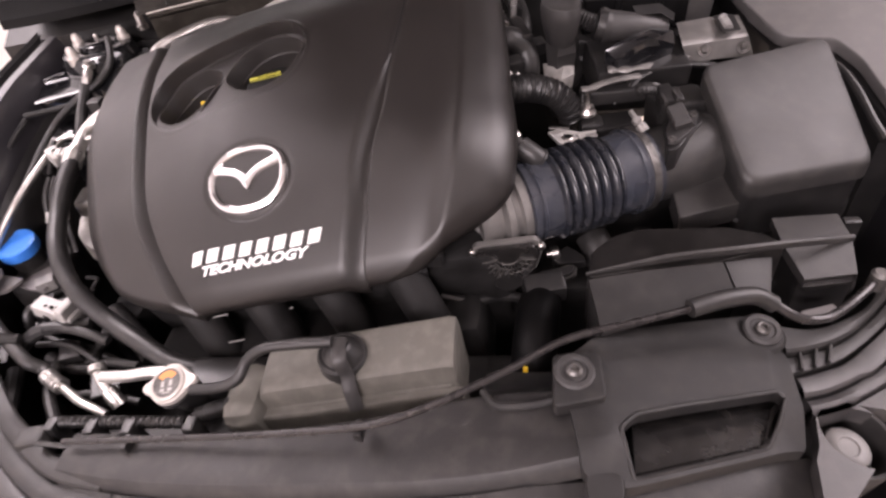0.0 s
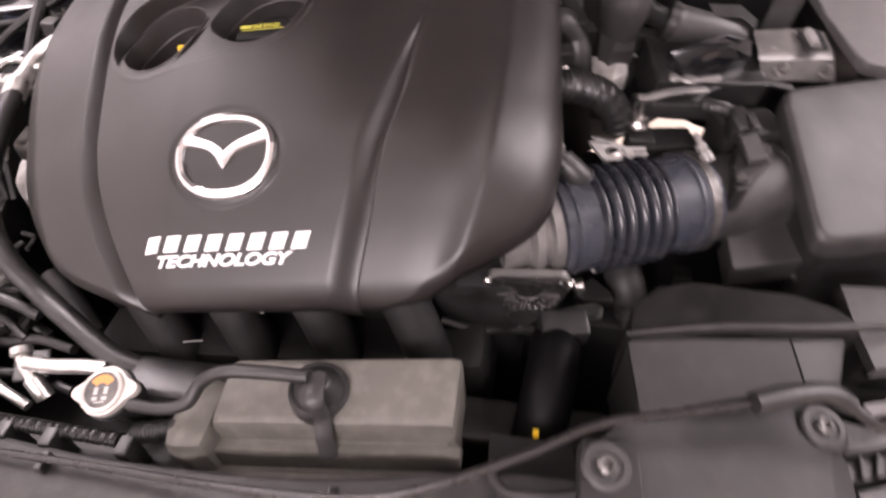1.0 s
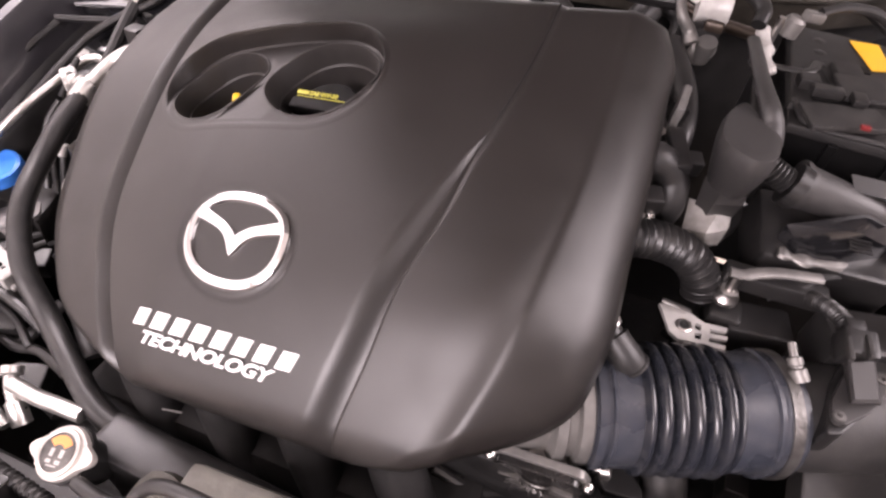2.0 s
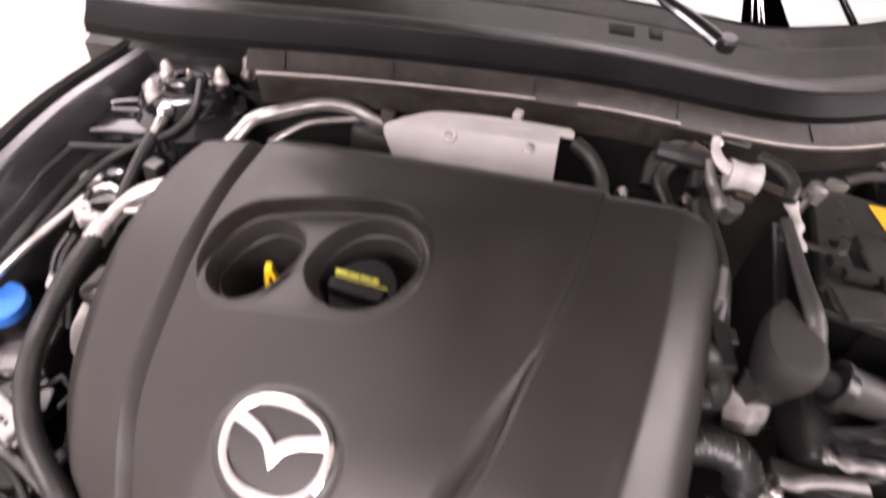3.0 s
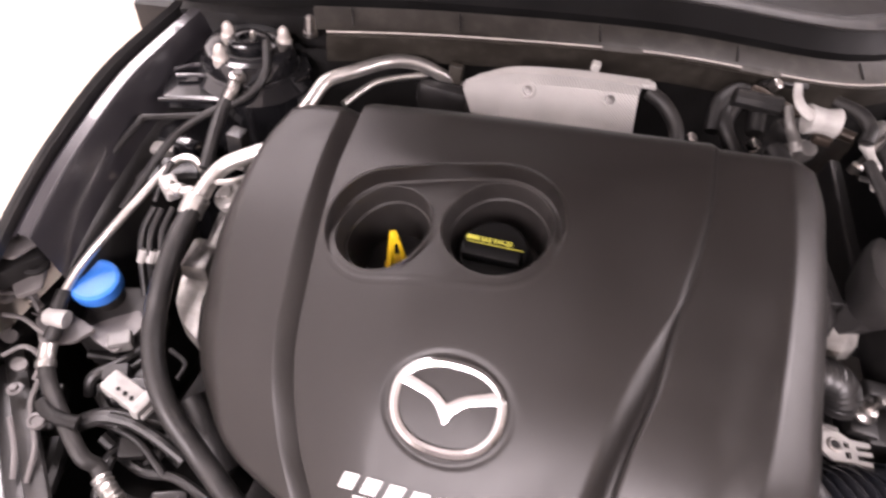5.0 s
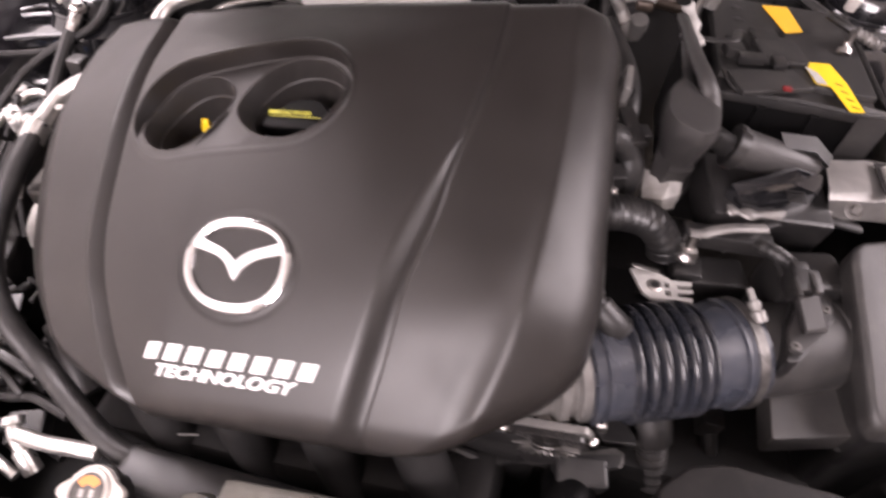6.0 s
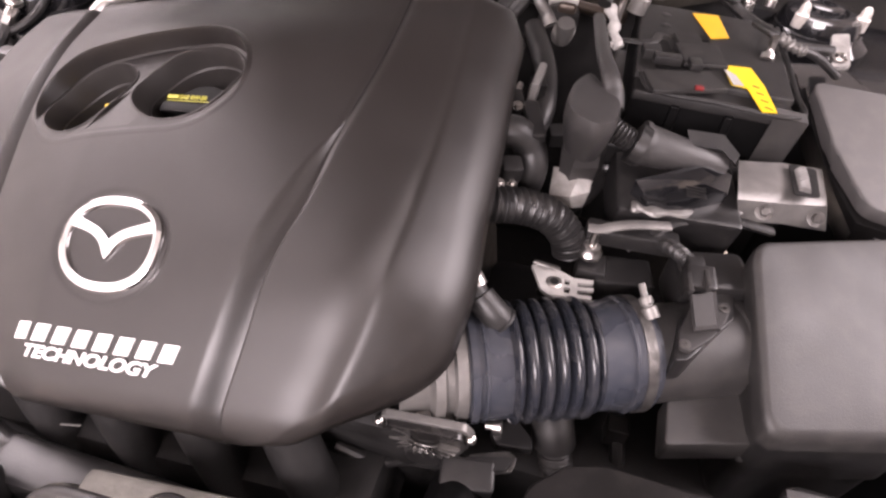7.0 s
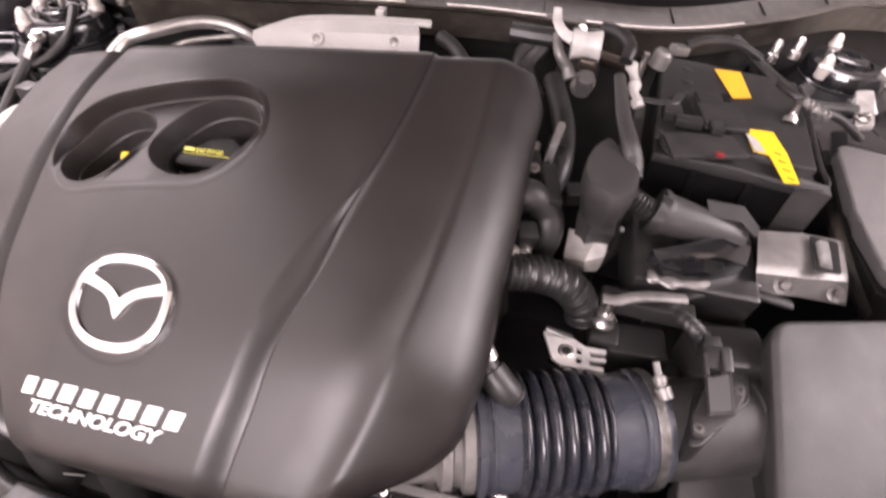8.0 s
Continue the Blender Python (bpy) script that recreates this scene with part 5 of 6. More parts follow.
for p, s in (((0.299, 0.894, 0.975), (0.03, 0.014, 0.01)), ((0.329, 0.894, 0.975), (0.014, 0.02, 0.008)), ((0.281, 0.907, 0.975), (0.02, 0.02, 0.012))):
    part("flap_block", box(p, s, 0.002, (0, 0, 8)), DARKPL, bat)

# The thin black pieces stand for shaded hollows between the raised blocks.
for p, sz, mt in (((0.338, 0.93, 0.9685), (0.05, 0.05, 0.008), PANEL), ((0.325, 0.965, 0.9685), (0.03, 0.03, 0.008), PANEL), ((0.296, 0.935, 0.9655), (0.022, 0.05, 0.002), HOSEBK), ((0.318, 0.9, 0.9655), (0.06, 0.01, 0.002), HOSEBK), ((0.34, 0.985, 0.9655), (0.02, 0.016, 0.002), HOSEBK)):
    part("lid_block_and_shade", box(p, sz, 0.001 if mt is HOSEBK else 0.003, (0, 0, 12)), mt, bat)
part("lid_rim", tube([(0.272, 0.88, 0.9655), (0.288, 0.8445, 0.962), (0.352, 0.8435, 0.962), (0.436, 0.8435, 0.962), (0.44, 0.9, 0.963), (0.439, 1.06, 0.963)], 0.0028, 8, 6), PANEL, bat)

# control unit with plug and bracket
ecu = thing("control_unit", (0.36, 0.76, 0.84), "black control unit with a large plug and an aluminium bracket", "control unit")
part("unit", box((0.33, 0.76, 0.885), (0.125, 0.085, 0.05), 0.006, (8, 2, 8)), DARKPL, ecu)
part("plug_barrel", tube([(0.282, 0.766, 0.945), (0.319, 0.768, 0.94), (0.366, 0.776, 0.93)], lambda t: 0.021 + 0.002 * (t < 0.12) - 0.006 * t, 18), BOOT, ecu)
bld = bmesh.new()
pts = [(0.285, 0.728, 0.928), (0.31, 0.733, 0.94), (0.351, 0.768, 0.94), (0.377, 0.766, 0.93), (0.376, 0.749, 0.92), (0.336, 0.722, 0.92), (0.301, 0.718, 0.915)]
vs = [bld.verts.new(p) for p in pts]
mid = bld.verts.new((0.333, 0.724, 0.945))
ws = [bld.verts.new((p[0], p[1] + 0.004, p[2] - 0.03)) for p in pts]
for k in range(7):
    bld.faces.new((vs[k], vs[(k + 1) % 7], mid))
    bld.faces.new((vs[k], ws[k], ws[(k + 1) % 7], vs[(k + 1) % 7]))
part("lever", bld, GLOSS, ecu, "faceted glossy plug lever")
for k in range(4):
    p = Vector((0.333, 0.715, 0.943)) + Vector((0.003 + 0.0005 * k, -0.0035 * k, -0.0008 * k))
    part("lever_rib", box(p, (0.018, 0.0014, 0.002), 0.0005, (0, 0, 5)), DARKPL, ecu)
part("foil_wrap", tube([(0.287, 0.714, 0.907), (0.309, 0.715, 0.905), (0.342, 0.728, 0.903), (0.382, 0.753, 0.9)], lambda t: 0.0062 + 0.0022 * math.sin(t * 23), 10, 10, sy=0.55), PALE, ecu, "crumpled grey foil")
br = part("bracket", loft([[(0.388, 0.802, 0.925), (0.435, 0.82, 0.922), (0.478, 0.829, 0.918)], [(0.385, 0.755, 0.923), (0.429, 0.77, 0.92), (0.476, 0.785, 0.915)], [(0.386, 0.747, 0.917), (0.43, 0.76, 0.914), (0.478, 0.777, 0.91)], [(0.397, 0.747, 0.892), (0.442, 0.761, 0.889), (0.489, 0.772, 0.883)]]), PALE, ecu, "grey aluminium mounting bracket")
part("bracket_foot", box((0.383, 0.752, 0.895), (0.03, 0.012, 0.018), 0.003, (20, 0, 8)), PALE, br)
# A near black plate on the bracket stands for the shaded opening.
part("slot", plate(round_poly([(0.438, 0.813), (0.466, 0.815), (0.462, 0.766), (0.437, 0.761)], 0.004), thick=0.001, tilt=lambda x, y: 0.926 - 0.05 * (x - 0.45)), ENGINE, br, "dark plate for the shaded slot under a coiled spring")
part("coil", tube([(0.4475, 0.802, 0.9275), (0.4475, 0.786, 0.9275), (0.4475, 0.769, 0.926)], lambda t: 0.0048 + 0.0014 * math.sin(t * 40), 12, 14), GREYPL, br, "grey coiled spring")
for p in ((0.416, 0.751, 0.906), (0.47, 0.766, 0.9)):
    bolt(p, (-0.1, -0.7, 0.7), 0.005, br, mat=DIRTY)
part("lever_grip", loft([[(0.323, 0.78, 0.962), (0.359, 0.787, 0.96), (0.376, 0.77, 0.952)], [(0.328, 0.765, 0.955), (0.359, 0.77, 0.953), (0.374, 0.763, 0.945)], [(0.337, 0.784, 0.94), (0.367, 0.788, 0.938), (0.382, 0.78, 0.93)]]), DARKPL, ecu)
part("rail", tube([(0.25, 0.671, 0.905), (0.263, 0.673, 0.905), (0.273, 0.68, 0.905), (0.294, 0.69, 0.905), (0.326, 0.701, 0.903)], lambda t: 0.0055 if t < 0.25 else 0.006, 12, sy=0.5), PALE, ecu, "bare alloy rail with round end")
part("rail_cable", tube([(0.294, 0.696, 0.87), (0.311, 0.701, 0.885), (0.334, 0.719, 0.895), (0.383, 0.74, 0.895), (0.432, 0.75, 0.885)], 0.0075, 12, sy=0.6), RUBBER, ecu)
part("lower_bar", box((0.296, 0.699, 0.88), (0.09, 0.02, 0.02), 0.004, (0, 0, 4)), DARKPL, ecu)

boot = thing("harness_boot", (0.225, 0.77, 0.86), "grey rubber boot with corrugated cable leading to the plug", "cable boot")
rows = []
for k, z in ((0.6, 0.99), (0.93, 0.987), (1.0, 0.978), (0.98, 0.968), (0.85, 0.95), (0.7, 0.935)):
    o = round_poly([(0.201, 0.744), (0.203, 0.784), (0.219, 0.816), (0.235, 0.789), (0.257, 0.764), (0.253, 0.726), (0.237, 0.712), (0.211, 0.724)], 0.012)
    cx, cy = 0.228, 0.752
    rows.append([(cx + (x - cx) * k * 0.96, cy + (y - cy) * k + 0.2 * (0.98 - z) * 0.3, z) for x, y in o])
bt = loft(rows, True)
bt.faces.new([v for v in bt.verts][:len(rows[0])])
part("boot", bt, BOOT, boot)
part("arm", tube([(0.216, 0.911, 1), (0.227, 0.833, 1), (0.238, 0.794, 0.995), (0.245, 0.781, 0.985), (0.247, 0.767, 0.975)], lambda t: 0.0065 + 0.005 * t, 14, sy=0.8), BOOT, boot)
part("boot_sleeve", loft([[(0.209, 0.754, 0.95), (0.226, 0.738, 0.945), (0.247, 0.753, 0.945), (0.251, 0.77, 0.95)], [(0.21, 0.752, 0.925), (0.224, 0.735, 0.92), (0.249, 0.745, 0.92), (0.254, 0.767, 0.93)], [(0.213, 0.756, 0.89), (0.225, 0.75, 0.885), (0.248, 0.76, 0.885), (0.257, 0.787, 0.89)]]), BOOT, boot)
part("corrugated_cable", tube([(0.244, 0.758, 0.965), (0.259, 0.752, 0.96), (0.281, 0.752, 0.95)], lambda t: 0.0105 + 0.0016 * math.sin(t * 75), 14, 30), RUBBER, boot)
part("collar", tube([(0.274, 0.752, 0.953), (0.284, 0.751, 0.95)], 0.02, 18), DARKPL, boot)
part("base", box((0.232, 0.775, 0.86), (0.03, 0.03, 0.1), 0.01, (0, 0, 20)), DARKPL, boot)
part("silver_clamp", loft([[(0.206, 0.76, 0.9), (0.235, 0.754, 0.905), (0.248, 0.769, 0.905)], [(0.208, 0.731, 0.885), (0.229, 0.728, 0.89), (0.248, 0.743, 0.89)], [(0.214, 0.732, 0.87), (0.233, 0.729, 0.875), (0.245, 0.735, 0.875)]]), ALLOY, boot, "bare metal plate below the boot")
part("arm_lower", tube([(0.258, 0.801, 0.88), (0.248, 0.769, 0.87), (0.223, 0.742, 0.86)], 0.011, 12), DARKPL, boot)

corr = thing("corrugated_hose", (0.154, 0.666, 0.91), "black corrugated cable conduit with an alloy bracket", "conduit")
part("conduit", tube([(0.133, 0.657, 0.92), (0.157, 0.658, 0.918), (0.185, 0.674, 0.91), (0.214, 0.686, 0.895), (0.234, 0.687, 0.875), (0.242, 0.684, 0.855)], lambda t: 0.0165 + 0.0018 * math.sin(t * 150), 18, 26), DARKPL, corr)
bq = Vector((0.232, 0.638, 0.855))
eye = [(bq.x + 0.0045 * math.cos(-a), bq.y + 0.0045 * math.sin(-a)) for a in (k * math.tau / 20 for k in range(20))]
win = [[(0.241, 0.646), (0.247, 0.646), (0.247, 0.639), (0.242, 0.639)], [(0.242, 0.635), (0.248, 0.636), (0.248, 0.629), (0.243, 0.628)]]
fork = [(0.208, 0.654), (0.223, 0.661), (0.249, 0.65), (0.269, 0.653), (0.269, 0.648), (0.254, 0.645), (0.255, 0.64), (0.27, 0.643), (0.27, 0.639), (0.255, 0.635), (0.255, 0.63), (0.269, 0.632), (0.269, 0.627), (0.249, 0.625), (0.229, 0.621), (0.221, 0.626)]
bk = part("bracket", plate(fork, [eye] + win, 0.004, z=0.856), WHITE, corr, "pale bracket with an eye, two windows and a forked end")
part("eyelet", lathe(bq, (0, 0, 1), [(0.0075, -0.002), (0.0075, 0.002), (0.006, 0.003), (0.0045, 0.003)], 24), STEEL, bk)
# The eye is closed; a dark disc gives it the shade of a hole.
part("eyelet_shade", lathe(bq, (0, 0, 1), [(0.0044, 0.0), (0.0044, 0.0032), (0, 0.0032)], 20), ENGINE, bk)
part("clip_tab", tube([(0.209, 0.654, 0.862), (0.222, 0.653, 0.862), (0.235, 0.654, 0.86)], 0.0028, 8, sy=0.5), DIRTY, bk)
part("bracket_back", box(bq - Vector((-0.012, 0.0, 0.014)), (0.05, 0.022, 0.012), 0.003, (0, 0, -18)), ENGINE, bk)
bc = Vector((0.26, 0.679, 0.875))
part("stud", lathe(bc - Vector((0, 0, 0.01)), (0, 0, 1), [(0.012, 0), (0.012, 0.004), (0.009, 0.008), (0.0085, 0.012), (0.0045, 0.013), (0.0045, 0.03), (0.003, 0.031)], 18), STEEL, bk)
part("stud_block", box(bc - Vector((-0.005, 0.005, 0.03)), (0.03, 0.03, 0.03), 0.005), DARKPL, bk)
part("rear_block", box((0.296, 0.678, 0.835), (0.06, 0.04, 0.04), 0.005, (0, 0, 10)), DARKPL, bk)

# ---- clutter between cover and battery ----
coil = thing("coil_wiring", (0.17, 0.8, 0.85), "black coil plugs and hoses beside the engine cover", "wiring")
part("hose", tube([(0.142, 0.966, 0.95), (0.17, 0.89, 0.94), (0.18, 0.829, 0.925), (0.173, 0.796, 0.9)], 0.013, 14), RUBBER, coil)
part("hose", tube([(0.15, 0.73, 0.95), (0.164, 0.733, 0.95), (0.179, 0.734, 0.935), (0.185, 0.727, 0.915), (0.181, 0.732, 0.88)], 0.016, 14), RUBBER, coil)
for p, s in (((0.177, 0.75, 0.955), (0.016, 0.05, 0.012)), ((0.153, 0.788, 0.95), (0.012, 0.02, 0.02)), ((0.167, 0.7, 0.93), (0.02, 0.02, 0.02)), ((0.169, 0.836, 0.94), (0.016, 0.02, 0.03)), ((0.201, 0.818, 0.9), (0.02, 0.02, 0.02))):
    part("plug", box(p, s, 0.003, (10, 0, 20)), DARKPL, coil)
part("bracket", box((0.168, 0.821, 0.955), (0.009, 0.05, 0.03), 0.003, (0, 5, -2)), GREYPL, coil, "pale plastic bracket")
part("metal_tab", box((0.148, 0.804, 0.95), (0.006, 0.02, 0.02), 0.001, (0, 30, 0)), STEEL, coil)
for p in ((0.156, 0.772, 0.955), (0.16, 0.675, 0.93), (0.17, 0.691, 0.92)):
    bolt(p, (0, -0.3, 1), 0.0035, coil, "screw")

# ---- fuse box and right side ----
fuse = thing("fuse_box", (0.62, 0.85, 0.7), "large flat grey fuse box lid beside the battery", "fuse box")
fo = [(0.489, 1.003), (0.513, 0.913), (0.548, 0.844), (0.617, 0.834), (0.641, 0.796), (0.66, 0.709), (0.728, 0.695), (0.74, 1.0)]
part("lid", plate(round_poly(fo, 0.014), thick=0.02, bevel=0.004, tilt=lambda x, y: 0.931 + 0.35 * (y - 1.0)), LIDGREY, fuse)
part("box", plate([(0.605 + (x - 0.605) * 0.97, 0.85 + (y - 0.85) * 0.97) for x, y in fo], thick=0.25, tilt=lambda x, y: 0.905 + 0.35 * (y - 1.0)), DARKPL, fuse)
part("side_wall", loft([[(0.479, 0.985, 0.93), (0.473, 0.904, 0.928), (0.481, 0.785, 0.92), (0.493, 0.742, 0.91)], [(0.484, 1.015, 0.91), (0.479, 0.929, 0.905), (0.486, 0.802, 0.9), (0.501, 0.754, 0.89)], [(0.521, 1.111, 0.84), (0.512, 0.999, 0.84), (0.523, 0.865, 0.84), (0.532, 0.802, 0.84)]]), DARKPL, fuse)
seal = thing("box_seal", (0.56, 0.75, 0.86), "thin black rubber edge round the fuse box", "rubber seal")
part("bead", tube([(0.552, 0.802, 0.86), (0.596, 0.782, 0.86), (0.611, 0.738, 0.85), (0.617, 0.678, 0.83), (0.622, 0.647, 0.82)], 0.006, 10), RUBBER, seal)


def strut_tower(at, studs, label):
    s = thing("strut_tower", at, label, "strut tower", "strut towers")
    c = Vector(at)
    part("dome", lathe(c, (0, 0, 1), [(0.09, -0.4), (0.084, -0.044), (0.072, -0.034), (0.064, -0.026), (0.061, -0.012), (0.057, -0.003), (0.05, 0.0), (0.036, 0.0), (0.033, -0.004), (0.029, -0.005), (0.027, 0.006), (0.022, 0.009), (0.012, 0.009), (0.011, 0.004), (0, 0.004)], 40), GLOSS, s)
    for p in studs:
        part("nut", lathe(p, (0, 0, 1), [(0.0105, -0.02), (0.0105, -0.001), (0.0095, 0.0), (0.0082, 0.002), (0.0078, 0.009), (0.0055, 0.0145), (0.003, 0.017), (0, 0.0175)], 14), CREAM, s)
    part("flange_ring", lathe(c, (0, 0, 1), [(0.066, -0.031), (0.068, -0.027), (0.065, -0.0245), (0.062, -0.025)], 40), GLOSS, s)
    return s


strut_tower((-0.552, 0.915, 0.918), ((-0.58, 0.913, 0.925), (-0.566, 0.867, 0.92), (-0.514, 0.942, 0.922)), "glossy black strut tower with three zinc nuts")
strut_tower((0.567, 1.309, 0.91), ((0.620, 1.292, 0.912), (0.554, 1.364, 0.912), (0.526, 1.270, 0.912)), "glossy black strut tower with three zinc nuts")
ls = thing("left_shelf", (-0.6, 0.8, 0.8), "glossy black sheet metal shelf in front of the strut", "body panel")
part("shelf", plate(round_poly([(-0.628, 0.808), (-0.646, 0.88), (-0.645, 0.945), (-0.6, 0.985), (-0.51, 0.985), (-0.468, 0.935), (-0.495, 0.868), (-0.549, 0.838)], 0.012), thick=0.02, bevel=0.004, tilt=lambda x, y: 0.874 + 0.12 * (y - 0.8)), GLOSS, ls)
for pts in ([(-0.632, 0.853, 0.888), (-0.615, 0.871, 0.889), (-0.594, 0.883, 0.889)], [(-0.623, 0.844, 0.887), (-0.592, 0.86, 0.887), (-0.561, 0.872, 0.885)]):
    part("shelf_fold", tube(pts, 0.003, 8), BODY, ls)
part("shelf_edge", tube([(-0.627, 0.806, 0.872), (-0.586, 0.823, 0.874), (-0.549, 0.837, 0.875)], 0.0035, 8), GLOSS, ls)
part("drop_panel", box((-0.62, 0.82, 0.7), (0.1, 0.08, 0.26), 0.02), GLOSS, ls)
rs = thing("right_shelf", (0.5, 1.05, 0.8), "dark sheet metal and plastic behind the fuse box", "body panel")
part("panel", box((0.53, 1.09, 0.82), (0.16, 0.14, 0.14), 0.02, (0, 0, 20)), GLOSS, rs)
part("rear_shelf", box((0.62, 1.3, 0.8), (0.36, 0.3, 0.1), 0.02), GLOSS, rs)
part("relay_bracket", plate(round_poly([(0.545, 1.175), (0.572, 1.187), (0.551, 1.077), (0.525, 1.066)], 0.008), thick=0.006, bevel=0.001, z=0.925), ALLOY, rs, "grey slotted bracket")
bolt((0.537, 1.089, 0.927), (0, 0, 1), 0.006, rs)
for p, r in (((0.463, 1.227, 0.95), 0.008), ((0.429, 1.201, 0.95), 0.008)):
    part("fitting", lathe(p, (0.1, 0.2, 1), [(r, -0.02), (r, -0.01), (r * 0.75, -0.008), (r * 0.7, 0.008), (r * 0.4, 0.012)], 12), STEEL, rs)
part("cable", tube([(0.368, 1.177, 0.96), (0.391, 1.101, 0.965), (0.419, 1.066, 0.96), (0.459, 1.059, 0.945), (0.529, 1.103, 0.93)], 0.007, 10), RUBBER, rs)

# ---- left side: reservoir, pipes and wiring ----
bl = Vector((-0.608, 0.596, 0.742))
res = thing("washer_reservoir", bl - Vector((0, 0, 0.1)), "grey plastic reservoir neck with a bright blue cap", "reservoir")
ax = Vector((0.05, -0.12, 1)).normalized()
part("cap", lathe(bl, ax, [(0.028, -0.012), (0.030, -0.01), (0.0305, 0.002), (0.029, 0.006), (0.025, 0.0075), (0.022, 0.0068), (0, 0.0068)], 40), BLUE, res, "bright blue screw cap")
part("neck", lathe(bl, ax, [(0.021, -0.09), (0.024, -0.03), (0.027, -0.014), (0.027, -0.01)], 28), PLASTIC, res)
part("body", box(bl + Vector((0.02, -0.005, -0.085)), (0.085, 0.08, 0.09), 0.012, (0, 0, 20)), BOOT, res)
part("grey_tab", box((-0.555, 0.553, 0.7), (0.028, 0.022, 0.02), 0.004, (0, 0, 35)), GREYPL, res)
part("bracket", plate(round_poly([(-0.658, 0.538), (-0.643, 0.564), (-0.583, 0.551), (-0.595, 0.527), (-0.627, 0.509)], 0.006), thick=0.006, bevel=0.001, z=0.715), BRACE, res)
part("bracket", plate(round_poly([(-0.606, 0.55), (-0.587, 0.573), (-0.56, 0.6), (-0.542, 0.581), (-0.549, 0.536), (-0.574, 0.539)], 0.006), thick=0.005, bevel=0.001, z=0.703), BRACE, res)

ip = thing("inner_wing_brace", (-0.66, 0.5, 0.6), "pierced black sheet metal brace along the wing", "brace")
bo = [(-0.734, 0.556), (-0.693, 0.579), (-0.645, 0.542), (-0.618, 0.501), (-0.618, 0.471), (-0.569, 0.436), (-0.55, 0.427), (-0.546, 0.383), (-0.589, 0.356), (-0.689, 0.477)]
holes = []
for t in ((-0.667, 0.551), (-0.636, 0.483), (-0.67, 0.509)):
    holes.append([(t[0] + 0.010 * math.cos(-a), t[1] + 0.008 * math.sin(-a)) for a in (k * math.tau / 16 for k in range(16))])
part("plate", plate(bo, holes, 0.004, tilt=lambda x, y: 0.71 + 0.12 * (y - 0.5)), BRACE, ip)
part("upper_lug", plate(round_poly([(-0.697, 0.566), (-0.685, 0.595), (-0.661, 0.586), (-0.645, 0.558), (-0.662, 0.536)], 0.006), thick=0.008, bevel=0.002, z=0.76), BRACE, ip)
part("lug_ring", lathe((-0.668, 0.579, 0.768), (0.2, -0.1, 1), [(0.016, 0), (0.016, 0.004), (0.011, 0.006), (0.008, 0.002), (0, 0.002)], 20), ENGINE, ip)
part("rib", tube([(-0.699, 0.536, 0.745), (-0.682, 0.548, 0.742), (-0.668, 0.554, 0.738), (-0.645, 0.541, 0.732)], 0.003, 8), BRACE, ip)
part("rib", tube([(-0.549, 0.379, 0.68), (-0.563, 0.413, 0.69), (-0.593, 0.447, 0.7), (-0.603, 0.475, 0.706)], 0.003, 8), BRACE, ip)
part("end_plate", plate(round_poly([(-0.702, 0.559), (-0.728, 0.617), (-0.707, 0.632), (-0.677, 0.626), (-0.658, 0.594), (-0.673, 0.563)], 0.005), thick=0.004, bevel=0.001, tilt=lambda x, y: 0.80 + 0.15 * (y - 0.6)), BRACE, ip)
for p in ((-0.704, 0.614, 0.808), (-0.685, 0.61, 0.804), (-0.692, 0.591, 0.8), (-0.675, 0.593, 0.795)):
    part("rivet_and_dent_shade", lathe(p, (0, -0.1, 1), [(0.006, -0.004), (0.006, 0.002), (0.004, 0.0035), (0, 0.004)], 12), BRACE, ip)
part("side_box", box((-0.686, 0.572, 0.77), (0.06, 0.04, 0.03), 0.006, (0, 0, 60)), ENGINE, ip)
bolt((-0.623, 0.458, 0.7), (0, 0, 1), 0.005, ip, mat=BRACE)
for p in ((-0.576, 0.435, 0.7), (-0.696, 0.545, 0.735)):
    part("boss", lathe(p, (0.1, -0.1, 1), [(0.010, -0.006), (0.009, 0.001), (0.006, 0.0015), (0.005, -0.001), (0, -0.001)], 18), BRACE, ip)
for pts in ([(-0.678, 0.521, 0.735), (-0.657, 0.527, 0.73), (-0.63, 0.522, 0.722), (-0.614, 0.525, 0.715)], [(-0.651, 0.481, 0.72), (-0.637, 0.5, 0.72), (-0.615, 0.496, 0.712), (-0.607, 0.473, 0.706)], [(-0.604, 0.429, 0.7), (-0.581, 0.404, 0.69), (-0.565, 0.378, 0.68)]):
    part("fold", tube(pts, 0.003, 8, sy=0.7), BRACE, ip)

ac = thing("refrigerant_hose", (-0.512, 0.681, 0.83), "thick black refrigerant hose with bare aluminium pipe ends", "hose")
part("hose", tube([(-0.507, 0.68, 0.835), (-0.507, 0.642, 0.82), (-0.5, 0.597, 0.8), (-0.481, 0.546, 0.785), (-0.46, 0.51, 0.765), (-0.428, 0.48, 0.745), (-0.385, 0.457, 0.72), (-0.335, 0.431, 0.71), (-0.279, 0.404, 0.7), (-0.232, 0.395, 0.695), (-0.204, 0.399, 0.69)], 0.0125, 16), RUBBER, ac)
part("ferrule", tube([(-0.506, 0.705, 0.845), (-0.508, 0.688, 0.838), (-0.509, 0.674, 0.83)], lambda t: 0.0145 if t > 0.2 else 0.011, 16), PIPE, ac)
part("pipe", tube([(-0.449, 0.772, 0.88), (-0.474, 0.758, 0.87), (-0.495, 0.743, 0.86), (-0.505, 0.724, 0.85), (-0.508, 0.699, 0.84)], 0.0105, 16), PIPE, ac, "bare aluminium pipe")
